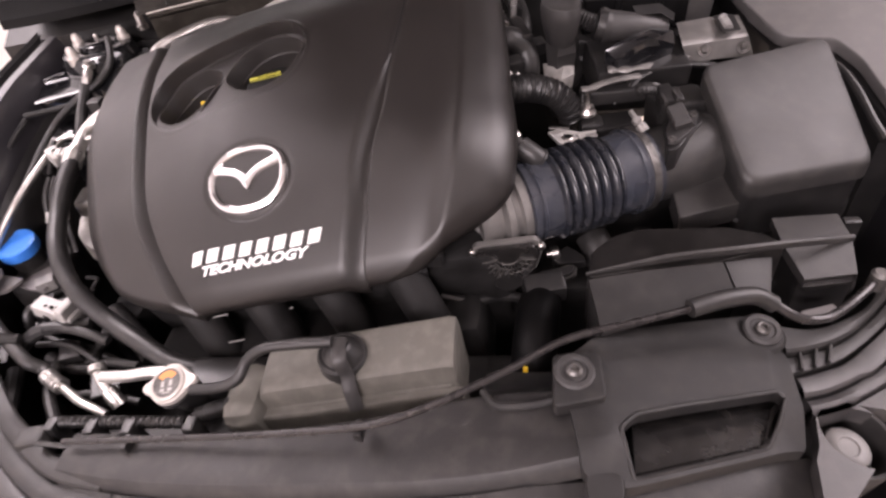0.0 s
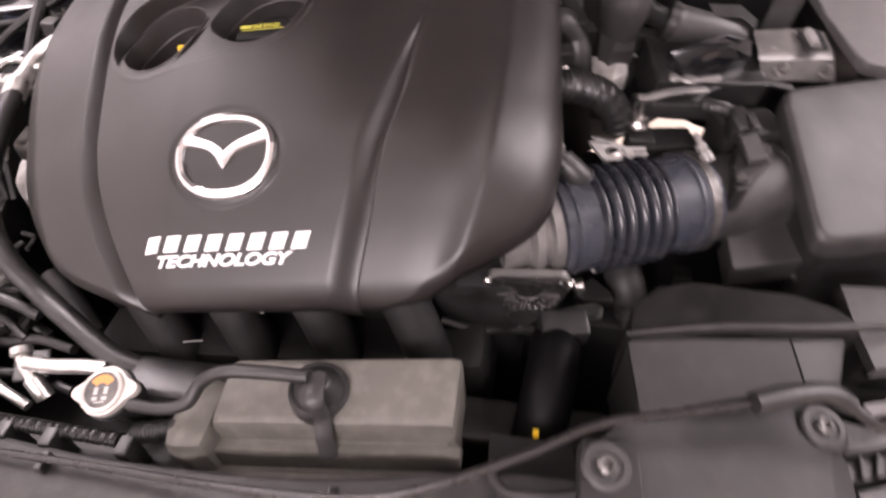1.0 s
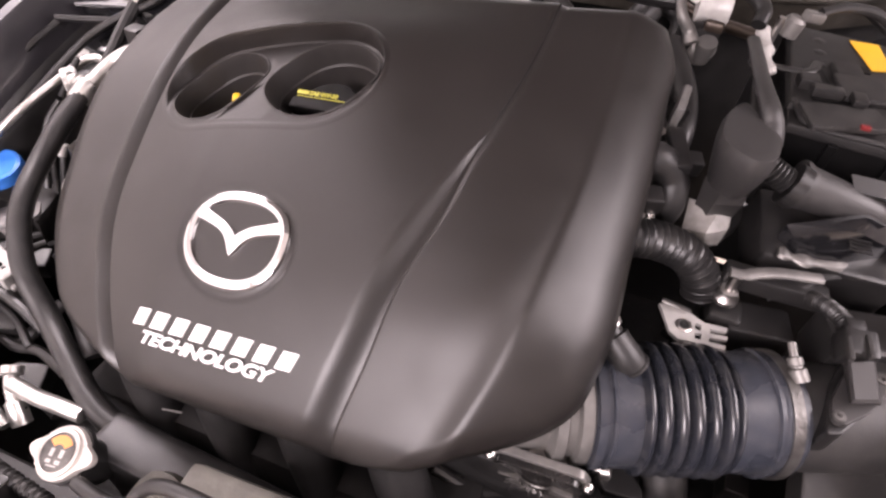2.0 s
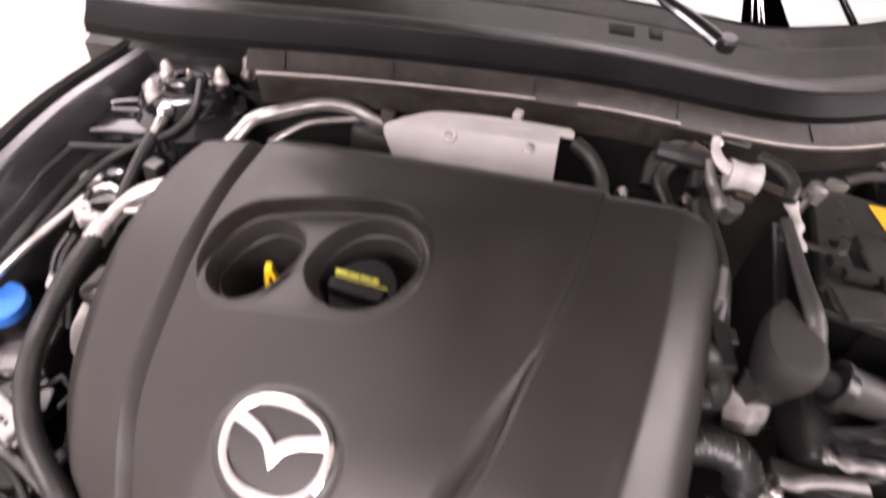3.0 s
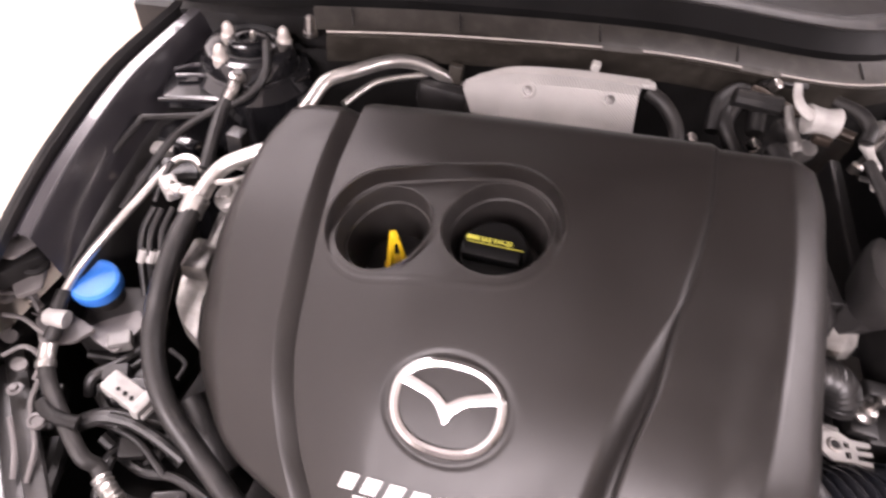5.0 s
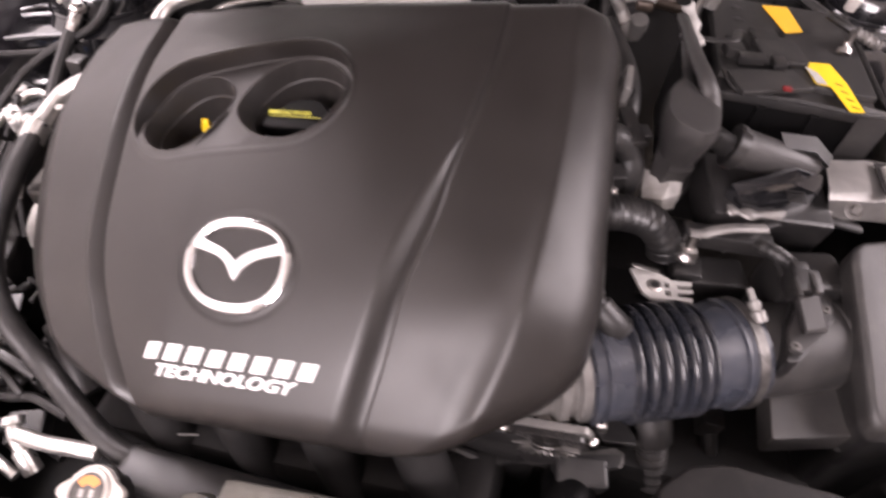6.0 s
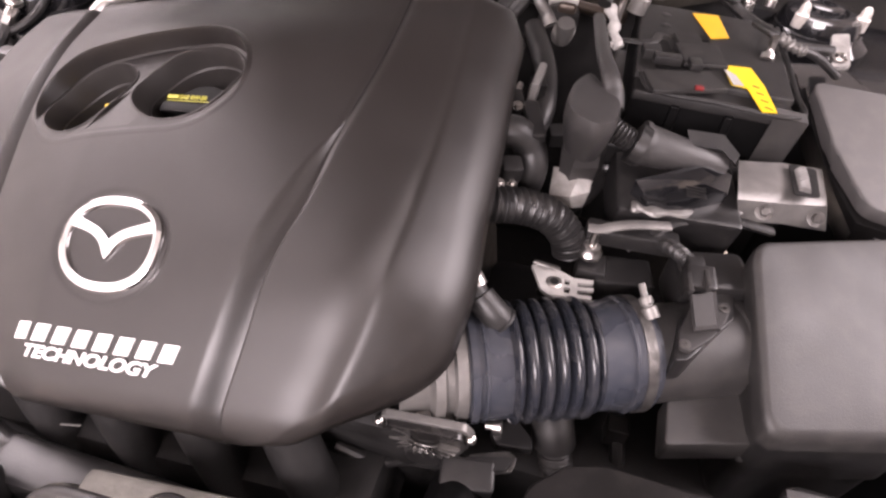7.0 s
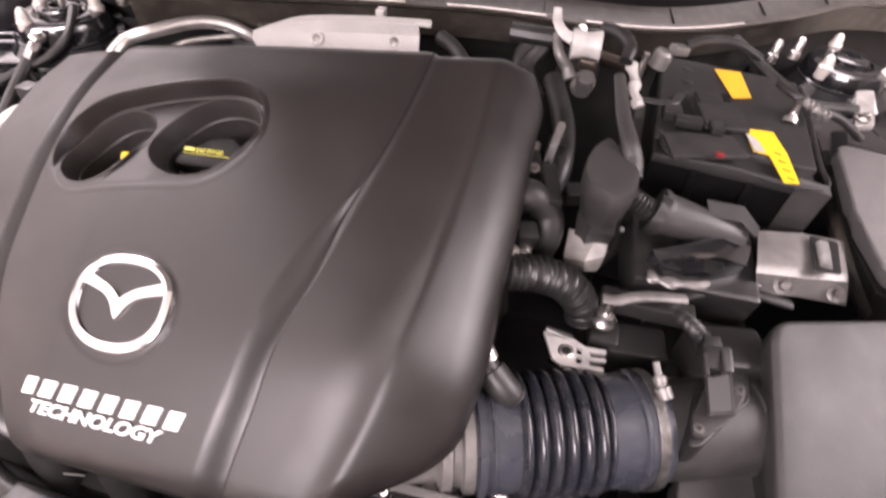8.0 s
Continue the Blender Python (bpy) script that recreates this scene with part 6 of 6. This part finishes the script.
part("block", box((-0.554, 0.706, 0.83), (0.028, 0.02, 0.022), 0.004, (0, 20, -35)), WHITE, ac, "pale connector block")
part("block_pipe", tube([(-0.555, 0.702, 0.835), (-0.529, 0.701, 0.838), (-0.505, 0.699, 0.842)], lambda t: 0.006 + 0.003 * (math.sin(t * 22) > 0), 12, 12), PIPE, ac)

liq = thing("liquid_line", (-0.59, 0.705, 0.81), "thin bare aluminium line with white caps and black hose", "pipe")
part("pipe", tube([(-0.535, 0.748, 0.83), (-0.554, 0.759, 0.832), (-0.57, 0.756, 0.832), (-0.581, 0.732, 0.825), (-0.599, 0.653, 0.8), (-0.622, 0.601, 0.765), (-0.628, 0.566, 0.745)], 0.0055, 12), PIPE, liq)
part("sleeve", tube([(-0.629, 0.57, 0.745), (-0.624, 0.548, 0.738), (-0.616, 0.532, 0.73), (-0.616, 0.518, 0.722)], 0.009, 12), RUBBER, liq)
part("cap", tube([(-0.628, 0.538, 0.735), (-0.616, 0.538, 0.738), (-0.605, 0.54, 0.738)], 0.011, 14), WHITE, liq, "white plastic cap")
part("ferrule", tube([(-0.614, 0.513, 0.722), (-0.61, 0.501, 0.715), (-0.604, 0.489, 0.71)], lambda t: 0.0095 if t < 0.75 else 0.011, 14), PIPE, liq)
part("hose", tube([(-0.606, 0.493, 0.712), (-0.591, 0.476, 0.703), (-0.563, 0.454, 0.695), (-0.518, 0.423, 0.68), (-0.501, 0.421, 0.665), (-0.484, 0.409, 0.66)], 0.009, 14), PLASTIC, liq)
part("ferrule", tube([(-0.491, 0.413, 0.662), (-0.474, 0.403, 0.657), (-0.462, 0.398, 0.655)], lambda t: 0.0105 + 0.0015 * math.sin(t * 40), 14), PIPE, liq)
part("tail", tube([(-0.464, 0.399, 0.655), (-0.42, 0.374, 0.655), (-0.393, 0.364, 0.652), (-0.378, 0.359, 0.648)], 0.006, 12), PIPE, liq)
part("valve", tube([(-0.39, 0.403, 0.695), (-0.382, 0.39, 0.688), (-0.367, 0.376, 0.675), (-0.355, 0.366, 0.66)], lambda t: 0.011 if t < 0.2 else (0.007 if t < 0.6 else 0.010), 14), PIPE, liq, "stub pipe with a round cap")
part("cross_pipe", tube([(-0.376, 0.389, 0.69), (-0.34, 0.387, 0.695), (-0.306, 0.388, 0.7), (-0.279, 0.39, 0.7)], 0.0085, 14), PIPE, liq)

wir = thing("left_wiring", (-0.56, 0.6, 0.62), "bundle of black cables and pale plugs beside the reservoir", "wiring")
cab = [([(-0.537, 0.847, 0.9), (-0.541, 0.821, 0.88), (-0.536, 0.783, 0.86), (-0.528, 0.744, 0.84)], 0.0085), ([(-0.523, 0.913, 0.93), (-0.507, 0.874, 0.91), (-0.518, 0.842, 0.89), (-0.557, 0.815, 0.87), (-0.587, 0.786, 0.85), (-0.599, 0.743, 0.83), (-0.607, 0.673, 0.8)], 0.0055),
       ([(-0.626, 0.768, 0.87), (-0.585, 0.798, 0.865), (-0.547, 0.824, 0.865)], 0.004), ([(-0.634, 0.777, 0.86), (-0.644, 0.724, 0.84), (-0.653, 0.687, 0.81), (-0.66, 0.64, 0.78), (-0.666, 0.616, 0.77)], 0.0045),
       ([(-0.575, 0.692, 0.8), (-0.58, 0.668, 0.78), (-0.577, 0.646, 0.75), (-0.563, 0.617, 0.71)], 0.0045), ([(-0.565, 0.693, 0.8), (-0.567, 0.665, 0.78), (-0.562, 0.644, 0.75), (-0.557, 0.623, 0.7)], 0.0045), ([(-0.554, 0.7, 0.8), (-0.556, 0.672, 0.78), (-0.551, 0.651, 0.75), (-0.546, 0.624, 0.7)], 0.0045),
       ([(-0.533, 0.563, 0.68), (-0.545, 0.527, 0.69), (-0.56, 0.504, 0.69), (-0.561, 0.49, 0.67)], 0.007), ([(-0.522, 0.559, 0.675), (-0.538, 0.52, 0.68), (-0.538, 0.494, 0.67)], 0.006),
       ([(-0.551, 0.452, 0.67), (-0.521, 0.465, 0.69), (-0.494, 0.474, 0.69), (-0.456, 0.488, 0.68)], 0.010), ([(-0.529, 0.459, 0.64), (-0.485, 0.447, 0.63), (-0.459, 0.445, 0.63)], 0.009), ([(-0.467, 0.442, 0.63), (-0.457, 0.471, 0.64), (-0.451, 0.506, 0.65)], 0.008),
       ([(-0.506, 0.465, 0.7), (-0.481, 0.469, 0.695), (-0.449, 0.465, 0.69), (-0.41, 0.456, 0.68)], 0.007), ([(-0.542, 0.467, 0.66), (-0.483, 0.464, 0.66), (-0.434, 0.441, 0.65)], 0.005), ([(-0.493, 0.564, 0.7), (-0.462, 0.55, 0.71), (-0.459, 0.529, 0.71)], 0.003),
       ([(-0.559, 0.384, 0.62), (-0.565, 0.412, 0.63), (-0.579, 0.44, 0.63)], 0.012)]
cab += [([(-0.655, 0.605, 0.8), (-0.647, 0.644, 0.8), (-0.655, 0.707, 0.82), (-0.654, 0.77, 0.85)], 0.004), ([(-0.607, 0.761, 0.8), (-0.619, 0.741, 0.79), (-0.628, 0.718, 0.78), (-0.637, 0.695, 0.77)], 0.005),
        ([(-0.572, 0.82, 0.78), (-0.543, 0.8, 0.77), (-0.538, 0.777, 0.76)], 0.006), ([(-0.541, 0.884, 0.84), (-0.506, 0.867, 0.83), (-0.476, 0.836, 0.82)], 0.006), ([(-0.516, 0.926, 0.9), (-0.487, 0.921, 0.88), (-0.465, 0.896, 0.86)], 0.005),
        ([(-0.603, 0.539, 0.66), (-0.576, 0.544, 0.66), (-0.538, 0.555, 0.66), (-0.524, 0.579, 0.66)], 0.006), ([(-0.567, 0.504, 0.66), (-0.531, 0.483, 0.65), (-0.485, 0.479, 0.64), (-0.434, 0.466, 0.62)], 0.007),
        ([(-0.508, 0.415, 0.62), (-0.471, 0.408, 0.62), (-0.424, 0.41, 0.62), (-0.361, 0.396, 0.62)], 0.006), ([(-0.499, 0.446, 0.64), (-0.462, 0.438, 0.64), (-0.418, 0.442, 0.65), (-0.359, 0.428, 0.66)], 0.006),
        ([(-0.45, 0.349, 0.64), (-0.489, 0.395, 0.64), (-0.506, 0.437, 0.64), (-0.493, 0.457, 0.65)], 0.008), ([(-0.571, 0.738, 0.84), (-0.579, 0.723, 0.82), (-0.58, 0.7, 0.8)], 0.004)]
for pts, r in cab:
    part("cable", tube(pts, r, 10), RUBBER, wir)
for p in ((-0.573, 0.646, 0.755), (-0.563, 0.65, 0.755), (-0.551, 0.653, 0.755)):
    part("tape", lathe((p[0], p[1] - 0.006, p[2] - 0.006), (0.1, 0.5, 0.7), [(0.0062, 0), (0.0062, 0.017)], 12), WHITE, wir, "white tape band")
part("plug", box((-0.5, 0.495, 0.7), (0.066, 0.026, 0.024), 0.004, (0, 15, -12)), WHITE, wir, "pale rectangular plug")
part("plug_end", box((-0.476, 0.488, 0.71), (0.014, 0.03, 0.028), 0.004, (0, 15, -12)), WHITE, wir)
part("plug", box((-0.534, 0.515, 0.695), (0.03, 0.02, 0.02), 0.003, (0, 0, 30)), PLASTIC, wir)
part("lug", lathe((-0.533, 0.849, 0.908), (0.2, 0, 1), [(0.010, 0), (0.010, 0.005), (0.006, 0.006), (0.006, 0.012)], 16), STEEL, wir)
part("lug_sleeve", tube([(-0.534, 0.845, 0.905), (-0.534, 0.834, 0.898), (-0.537, 0.829, 0.89)], 0.0075, 10), STEEL, wir)
for p, sz, mt in (((-0.579, 0.756, 0.8), (0.05, 0.035, 0.03), DARKPL), ((-0.619, 0.741, 0.79), (0.03, 0.03, 0.03), DARKPL), ((-0.659, 0.704, 0.79), (0.03, 0.05, 0.03), DARKPL), ((-0.618, 0.778, 0.81), (0.03, 0.02, 0.02), ALLOY), ((-0.54, 0.769, 0.8), (0.03, 0.03, 0.02), DARKPL), ((-0.517, 0.9, 0.87), (0.04, 0.04, 0.03), GLOSS), ((-0.614, 0.463, 0.64), (0.04, 0.06, 0.03), DARKPL), ((-0.518, 0.539, 0.66), (0.03, 0.03, 0.03), DARKPL), ((-0.412, 0.412, 0.63), (0.04, 0.04, 0.03), DARKPL), ((-0.485, 0.458, 0.65), (0.03, 0.03, 0.02), DARKPL), ((-0.505, 0.502, 0.69), (0.04, 0.03, 0.03), DARKPL)):
    part("connector", box(p, sz, 0.004, (8, 5, 25)), mt, wir)
part("plug", box((-0.498, 0.78, 0.86), (0.022, 0.022, 0.05), 0.004), DARKPL, wir)
part("plug_base", box((-0.499, 0.779, 0.84), (0.018, 0.018, 0.03), 0.003), WHITE, wir)
for p, r in (((-0.487, 0.968, 0.935), 0.008), ((-0.594, 0.876, 0.893), 0.006), ((-0.545, 0.916, 0.922), 0.005)):
    part("fitting", lathe(p, (0, 0, 1), [(r * 1.3, -0.014), (r * 1.3, -0.008), (r, -0.006), (r * 0.75, 0.012), (r * 0.3, 0.016)], 14), STEEL, wir)

part("corrugated_sleeve", tube([(-0.585, 0.455, 0.7), (-0.57, 0.448, 0.7), (-0.552, 0.446, 0.698), (-0.536, 0.449, 0.694)], lambda t: 0.0075 + 0.0014 * (math.sin(t * 110) > 0), 12, 24), PLASTIC, wir, "ribbed cable sleeve")
for p, r in (((-0.51, 0.4935, 0.7145), 0.0025), ((-0.5, 0.4915, 0.7145), 0.0025), ((-0.49, 0.489, 0.7145), 0.0025)):
    part("plug_pin", lathe(p, (0.25, 0.1, 1), [(r, -0.002), (r, 0.001), (r * 0.5, 0.0016), (0, 0.0016)], 10), ENGINE, wir)

acc = thing("engine_accessory", (-0.47, 0.6, 0.6), "grey cast bracket and pulley cover beside the engine", "engine part")
part("bracket", plate(round_poly([(-0.494, 0.598), (-0.506, 0.629), (-0.501, 0.669), (-0.489, 0.689), (-0.466, 0.662), (-0.467, 0.63), (-0.467, 0.612), (-0.445, 0.563), (-0.474, 0.577)], 0.006), thick=0.03, bevel=0.004, tilt=lambda x, y: 0.76 + 0.15 * (y - 0.6)), ALLOY, acc)
part("bracket", box((-0.489, 0.653, 0.78), (0.035, 0.05, 0.03), 0.008, (0, 0, 10)), DIRTY, acc)
part("boss", lathe((-0.485, 0.723, 0.83), (-0.3, -0.3, 1), [(0.02, -0.02), (0.02, 0.0), (0.016, 0.003), (0.008, 0.003), (0.007, 0.008), (0, 0.008)], 20), ALLOY, acc)
part("arm", box((-0.481, 0.698, 0.8), (0.022, 0.08, 0.025), 0.008, (10, 0, 10)), DIRTY, acc)
part("elbow", tube([(-0.499, 0.719, 0.85), (-0.482, 0.728, 0.85), (-0.469, 0.743, 0.85)], 0.004, 10), PIPE, acc)
part("pulley_cover", box((-0.44, 0.62, 0.56), (0.07, 0.24, 0.2), 0.03), ENGINE, acc)
part("low_hose", tube([(-0.452, 0.532, 0.66), (-0.41, 0.499, 0.64), (-0.381, 0.475, 0.62)], 0.016, 12), RUBBER, acc)

# ---- rear of the bay ----
rp = thing("rear_refrigerant_pipe", (-0.37, 0.959, 0.92), "bent bare aluminium pipes in front of the firewall", "pipe")
part("pipe", tube([(-0.443, 0.839, 0.885), (-0.438, 0.864, 0.895), (-0.429, 0.894, 0.91), (-0.402, 0.919, 0.918), (-0.367, 0.961, 0.92), (-0.332, 0.983, 0.915), (-0.298, 0.994, 0.9), (-0.275, 1.01, 0.88)], 0.0092, 16), PIPE, rp)
part("thin_pipe", tube([(-0.403, 0.889, 0.885), (-0.387, 0.923, 0.893), (-0.369, 0.947, 0.898), (-0.318, 0.99, 0.898)], 0.0048, 12), PIPE, rp)
part("bracket", box((-0.28, 1, 0.905), (0.02, 0.012, 0.03), 0.003), OLIVE, rp)
part("valve_block", box((-0.29, 0.985, 0.87), (0.08, 0.03, 0.05), 0.015), RUBBER, rp)

sh = thing("heat_shield", (-0.14, 0.95, 0.85), "embossed silver exhaust heat shield behind the engine cover", "heat shield")
rows = []
bot = [(-0.236, 0.926, 0.9), (-0.164, 0.929, 0.905), (-0.084, 0.939, 0.915), (-0.028, 0.946, 0.925)]
mid = [(-0.253, 0.927, 0.935), (-0.186, 0.956, 0.945), (-0.109, 0.971, 0.955), (-0.037, 0.974, 0.965)]
top = [(-0.253, 0.931, 0.945), (-0.192, 0.955, 0.96), (-0.117, 0.967, 0.972), (-0.038, 0.972, 0.98)]
bck = [(-0.237, 0.949, 0.95), (-0.196, 0.968, 0.962), (-0.119, 0.983, 0.972), (-0.027, 0.991, 0.982)]
part("shield", loft([[tuple(q) for q in spline(r, 8)] for r in ([(x, y + 0.005, z - 0.05) for x, y, z in bot], bot, mid, top, bck)]), FOIL, sh)
for p in ((-0.1729, 0.954, 0.9415), (-0.0688, 0.9683, 0.9524)):
    part("dimple", lathe(Vector(p) + Vector((0, -0.0008, 0.0006)), (0.02, -0.8, 0.6), [(0.0105, -0.002), (0.0095, 0.001), (0.008, 0.0016), (0.006, 0.0008), (0.0055, 0.0004)], 28), FOIL, sh, "round pressed dimple")
    # A dark disc stands for the shade inside the dent; no fastener here.
    part("rivet_and_dent_shade", lathe(Vector(p) + Vector((0, -0.0008, 0.0006)), (0.02, -0.8, 0.6), [(0.0062, 0.0), (0.0058, 0.0009), (0.003, 0.0012), (0, 0.0022)], 18), DIRTY, sh)
part("tab", box((-0.032, 0.974, 0.983), (0.02, 0.012, 0.006), 0.002, (0, 0, 10)), FOIL, sh)
part("tab", box((-0.099, 0.998, 0.975), (0.012, 0.014, 0.01), 0.002), FOIL, sh)

hs = thing("heater_hoses", (0.15, 1.0, 0.85), "black heater hoses and brown pipe behind the engine", "hoses")
hcab = [([(-0.021, 1.016, 0.95), (0.003, 1.003, 0.945), (0.025, 0.986, 0.93), (0.035, 0.967, 0.91)], 0.010, PLASTIC), ([(0.124, 1.113, 0.94), (0.137, 1.11, 0.94), (0.161, 1.093, 0.94), (0.204, 1.065, 0.945), (0.251, 1.042, 0.95)], 0.008, BROWN),
        ([(0.087, 1.046, 0.9), (0.087, 1.082, 0.925), (0.114, 1.121, 0.93), (0.143, 1.111, 0.92), (0.147, 1.07, 0.9)], 0.012, RUBBER), ([(0.123, 1.023, 0.89), (0.098, 1.049, 0.915), (0.109, 1.091, 0.93)], 0.011, RUBBER), ([(0.138, 1.132, 0.94), (0.161, 1.145, 0.945), (0.2, 1.14, 0.95)], 0.006, RUBBER)]
for pts, r, mt in hcab:
    part("hose", tube(pts, r, 12), mt, hs)
for p in ((0.156, 1.127, 0.95), (0.135, 1.012, 0.92), (0.058, 1.015, 0.9)):
    part("clamp", lathe(p, (0.3, -0.3, 1), [(0.008, -0.008), (0.008, 0.004), (0.005, 0.006)], 12), STEEL, hs)
part("sensor", lathe((0.18, 0.983, 0.95), (0.1, -0.6, 0.6), [(0.014, -0.03), (0.014, -0.004), (0.011, 0.0), (0, 0.001)], 18), ALLOY, hs)
part("sensor_body", box((0.168, 1.024, 0.94), (0.05, 0.03, 0.04), 0.01, (0, 0, 30)), DARKPL, hs)

pb = thing("brake_vacuum_bracket", (0.16, 0.95, 0.9), "bright curved bracket over a dark drum at the rear", "bracket")
part("horn", tube([(0.128, 0.985, 1.03), (0.132, 0.973, 1.02), (0.142, 0.965, 1.012), (0.155, 0.961, 1.008)], lambda t: 0.005 + 0.003 * t, 12, sy=0.5), WHITE, pb)
sad = Vector((0.171, 0.971, 1))
part("drum", lathe(sad, (0.95, 0.1, 0.05), [(0.016, -0.018), (0.018, -0.017), (0.0155, -0.006), (0.015, 0.004), (0.018, 0.016), (0.016, 0.017)], 28), WHITE, pb, "pale saddle shaped sleeve")
part("drum_foot", box((0.178, 0.958, 0.985), (0.022, 0.014, 0.012), 0.004), BROWN, pb)
part("post", tube([(0.133, 0.985, 1), (0.142, 0.967, 0.985), (0.155, 0.966, 0.97), (0.162, 0.959, 0.96)], lambda t: 0.005 + 0.004 * t, 12), PALE, pb)
part("cup", lathe(Vector((0.18, 0.979, 0.95)), (0, -0.4, 1), [(0.009, -0.02), (0.012, 0), (0.011, 0.01), (0, 0.012)], 18), PALE, pb)
part("elbow", tube([(0.186, 1.005, 1.01), (0.207, 0.984, 1.015), (0.22, 0.966, 1.01), (0.219, 0.95, 1)], 0.008, 12), RUBBER, pb)
part("fitting", tube([(0.228, 0.963, 0.99), (0.235, 0.938, 0.985), (0.237, 0.921, 0.98), (0.246, 0.91, 0.97)], lambda t: 0.008 - 0.003 * abs(math.sin(t * 7)), 12, 10), WHITE, pb, "pale hose fitting")
part("dark_bar", tube([(0.075, 1, 0.985), (0.104, 1.002, 0.985), (0.132, 1.006, 0.985)], 0.012, 10), RUBBER, pb)

# ---- cowl top: wiper and vents ----
wip = thing("wiper_arm", (0.059, 1.141, 1.09), "black wiper arm lying on the cowl panel", "wiper")
part("arm", tube([(-0.01, 1.188, 1.11), (0.023, 1.162, 1.1), (0.06, 1.15, 1.09), (0.101, 1.143, 1.075)], lambda t: 0.009 + 0.006 * t, 12, sy=0.6), GLOSS, wip)
part("pivot_cap", lathe(Vector((0.117, 1.175, 1.065)), (0, -0.3, 1), [(0.013, -0.01), (0.013, 0.004), (0.01, 0.007), (0, 0.008)], 20), DARKPL, wip)
ven = thing("cowl_vent", (-0.013, 1.158, 1.05), "small dark slatted vent in the cowl panel", "vent")
for p, w in (((-0.016, 1.155, 1.052), 0.034), ((0.028, 1.171, 1.052), 0.018)):
    tray = part("grille", box((p[0], p[1], p[2] - 0.001), (w, 0.018, 0.004), 0.001, (12, 0, 15)), ENGINE, ven)
    for k in range(4):
        part("slat", box((p[0] - (k - 1.5) * 0.0012, p[1] + (k - 1.5) * 0.0045, p[2] + 0.002 + (k - 1.5) * 0.0009), (w, 0.0016, 0.003), 0.0004, (12, 0, 15)), DARKPL, tray)
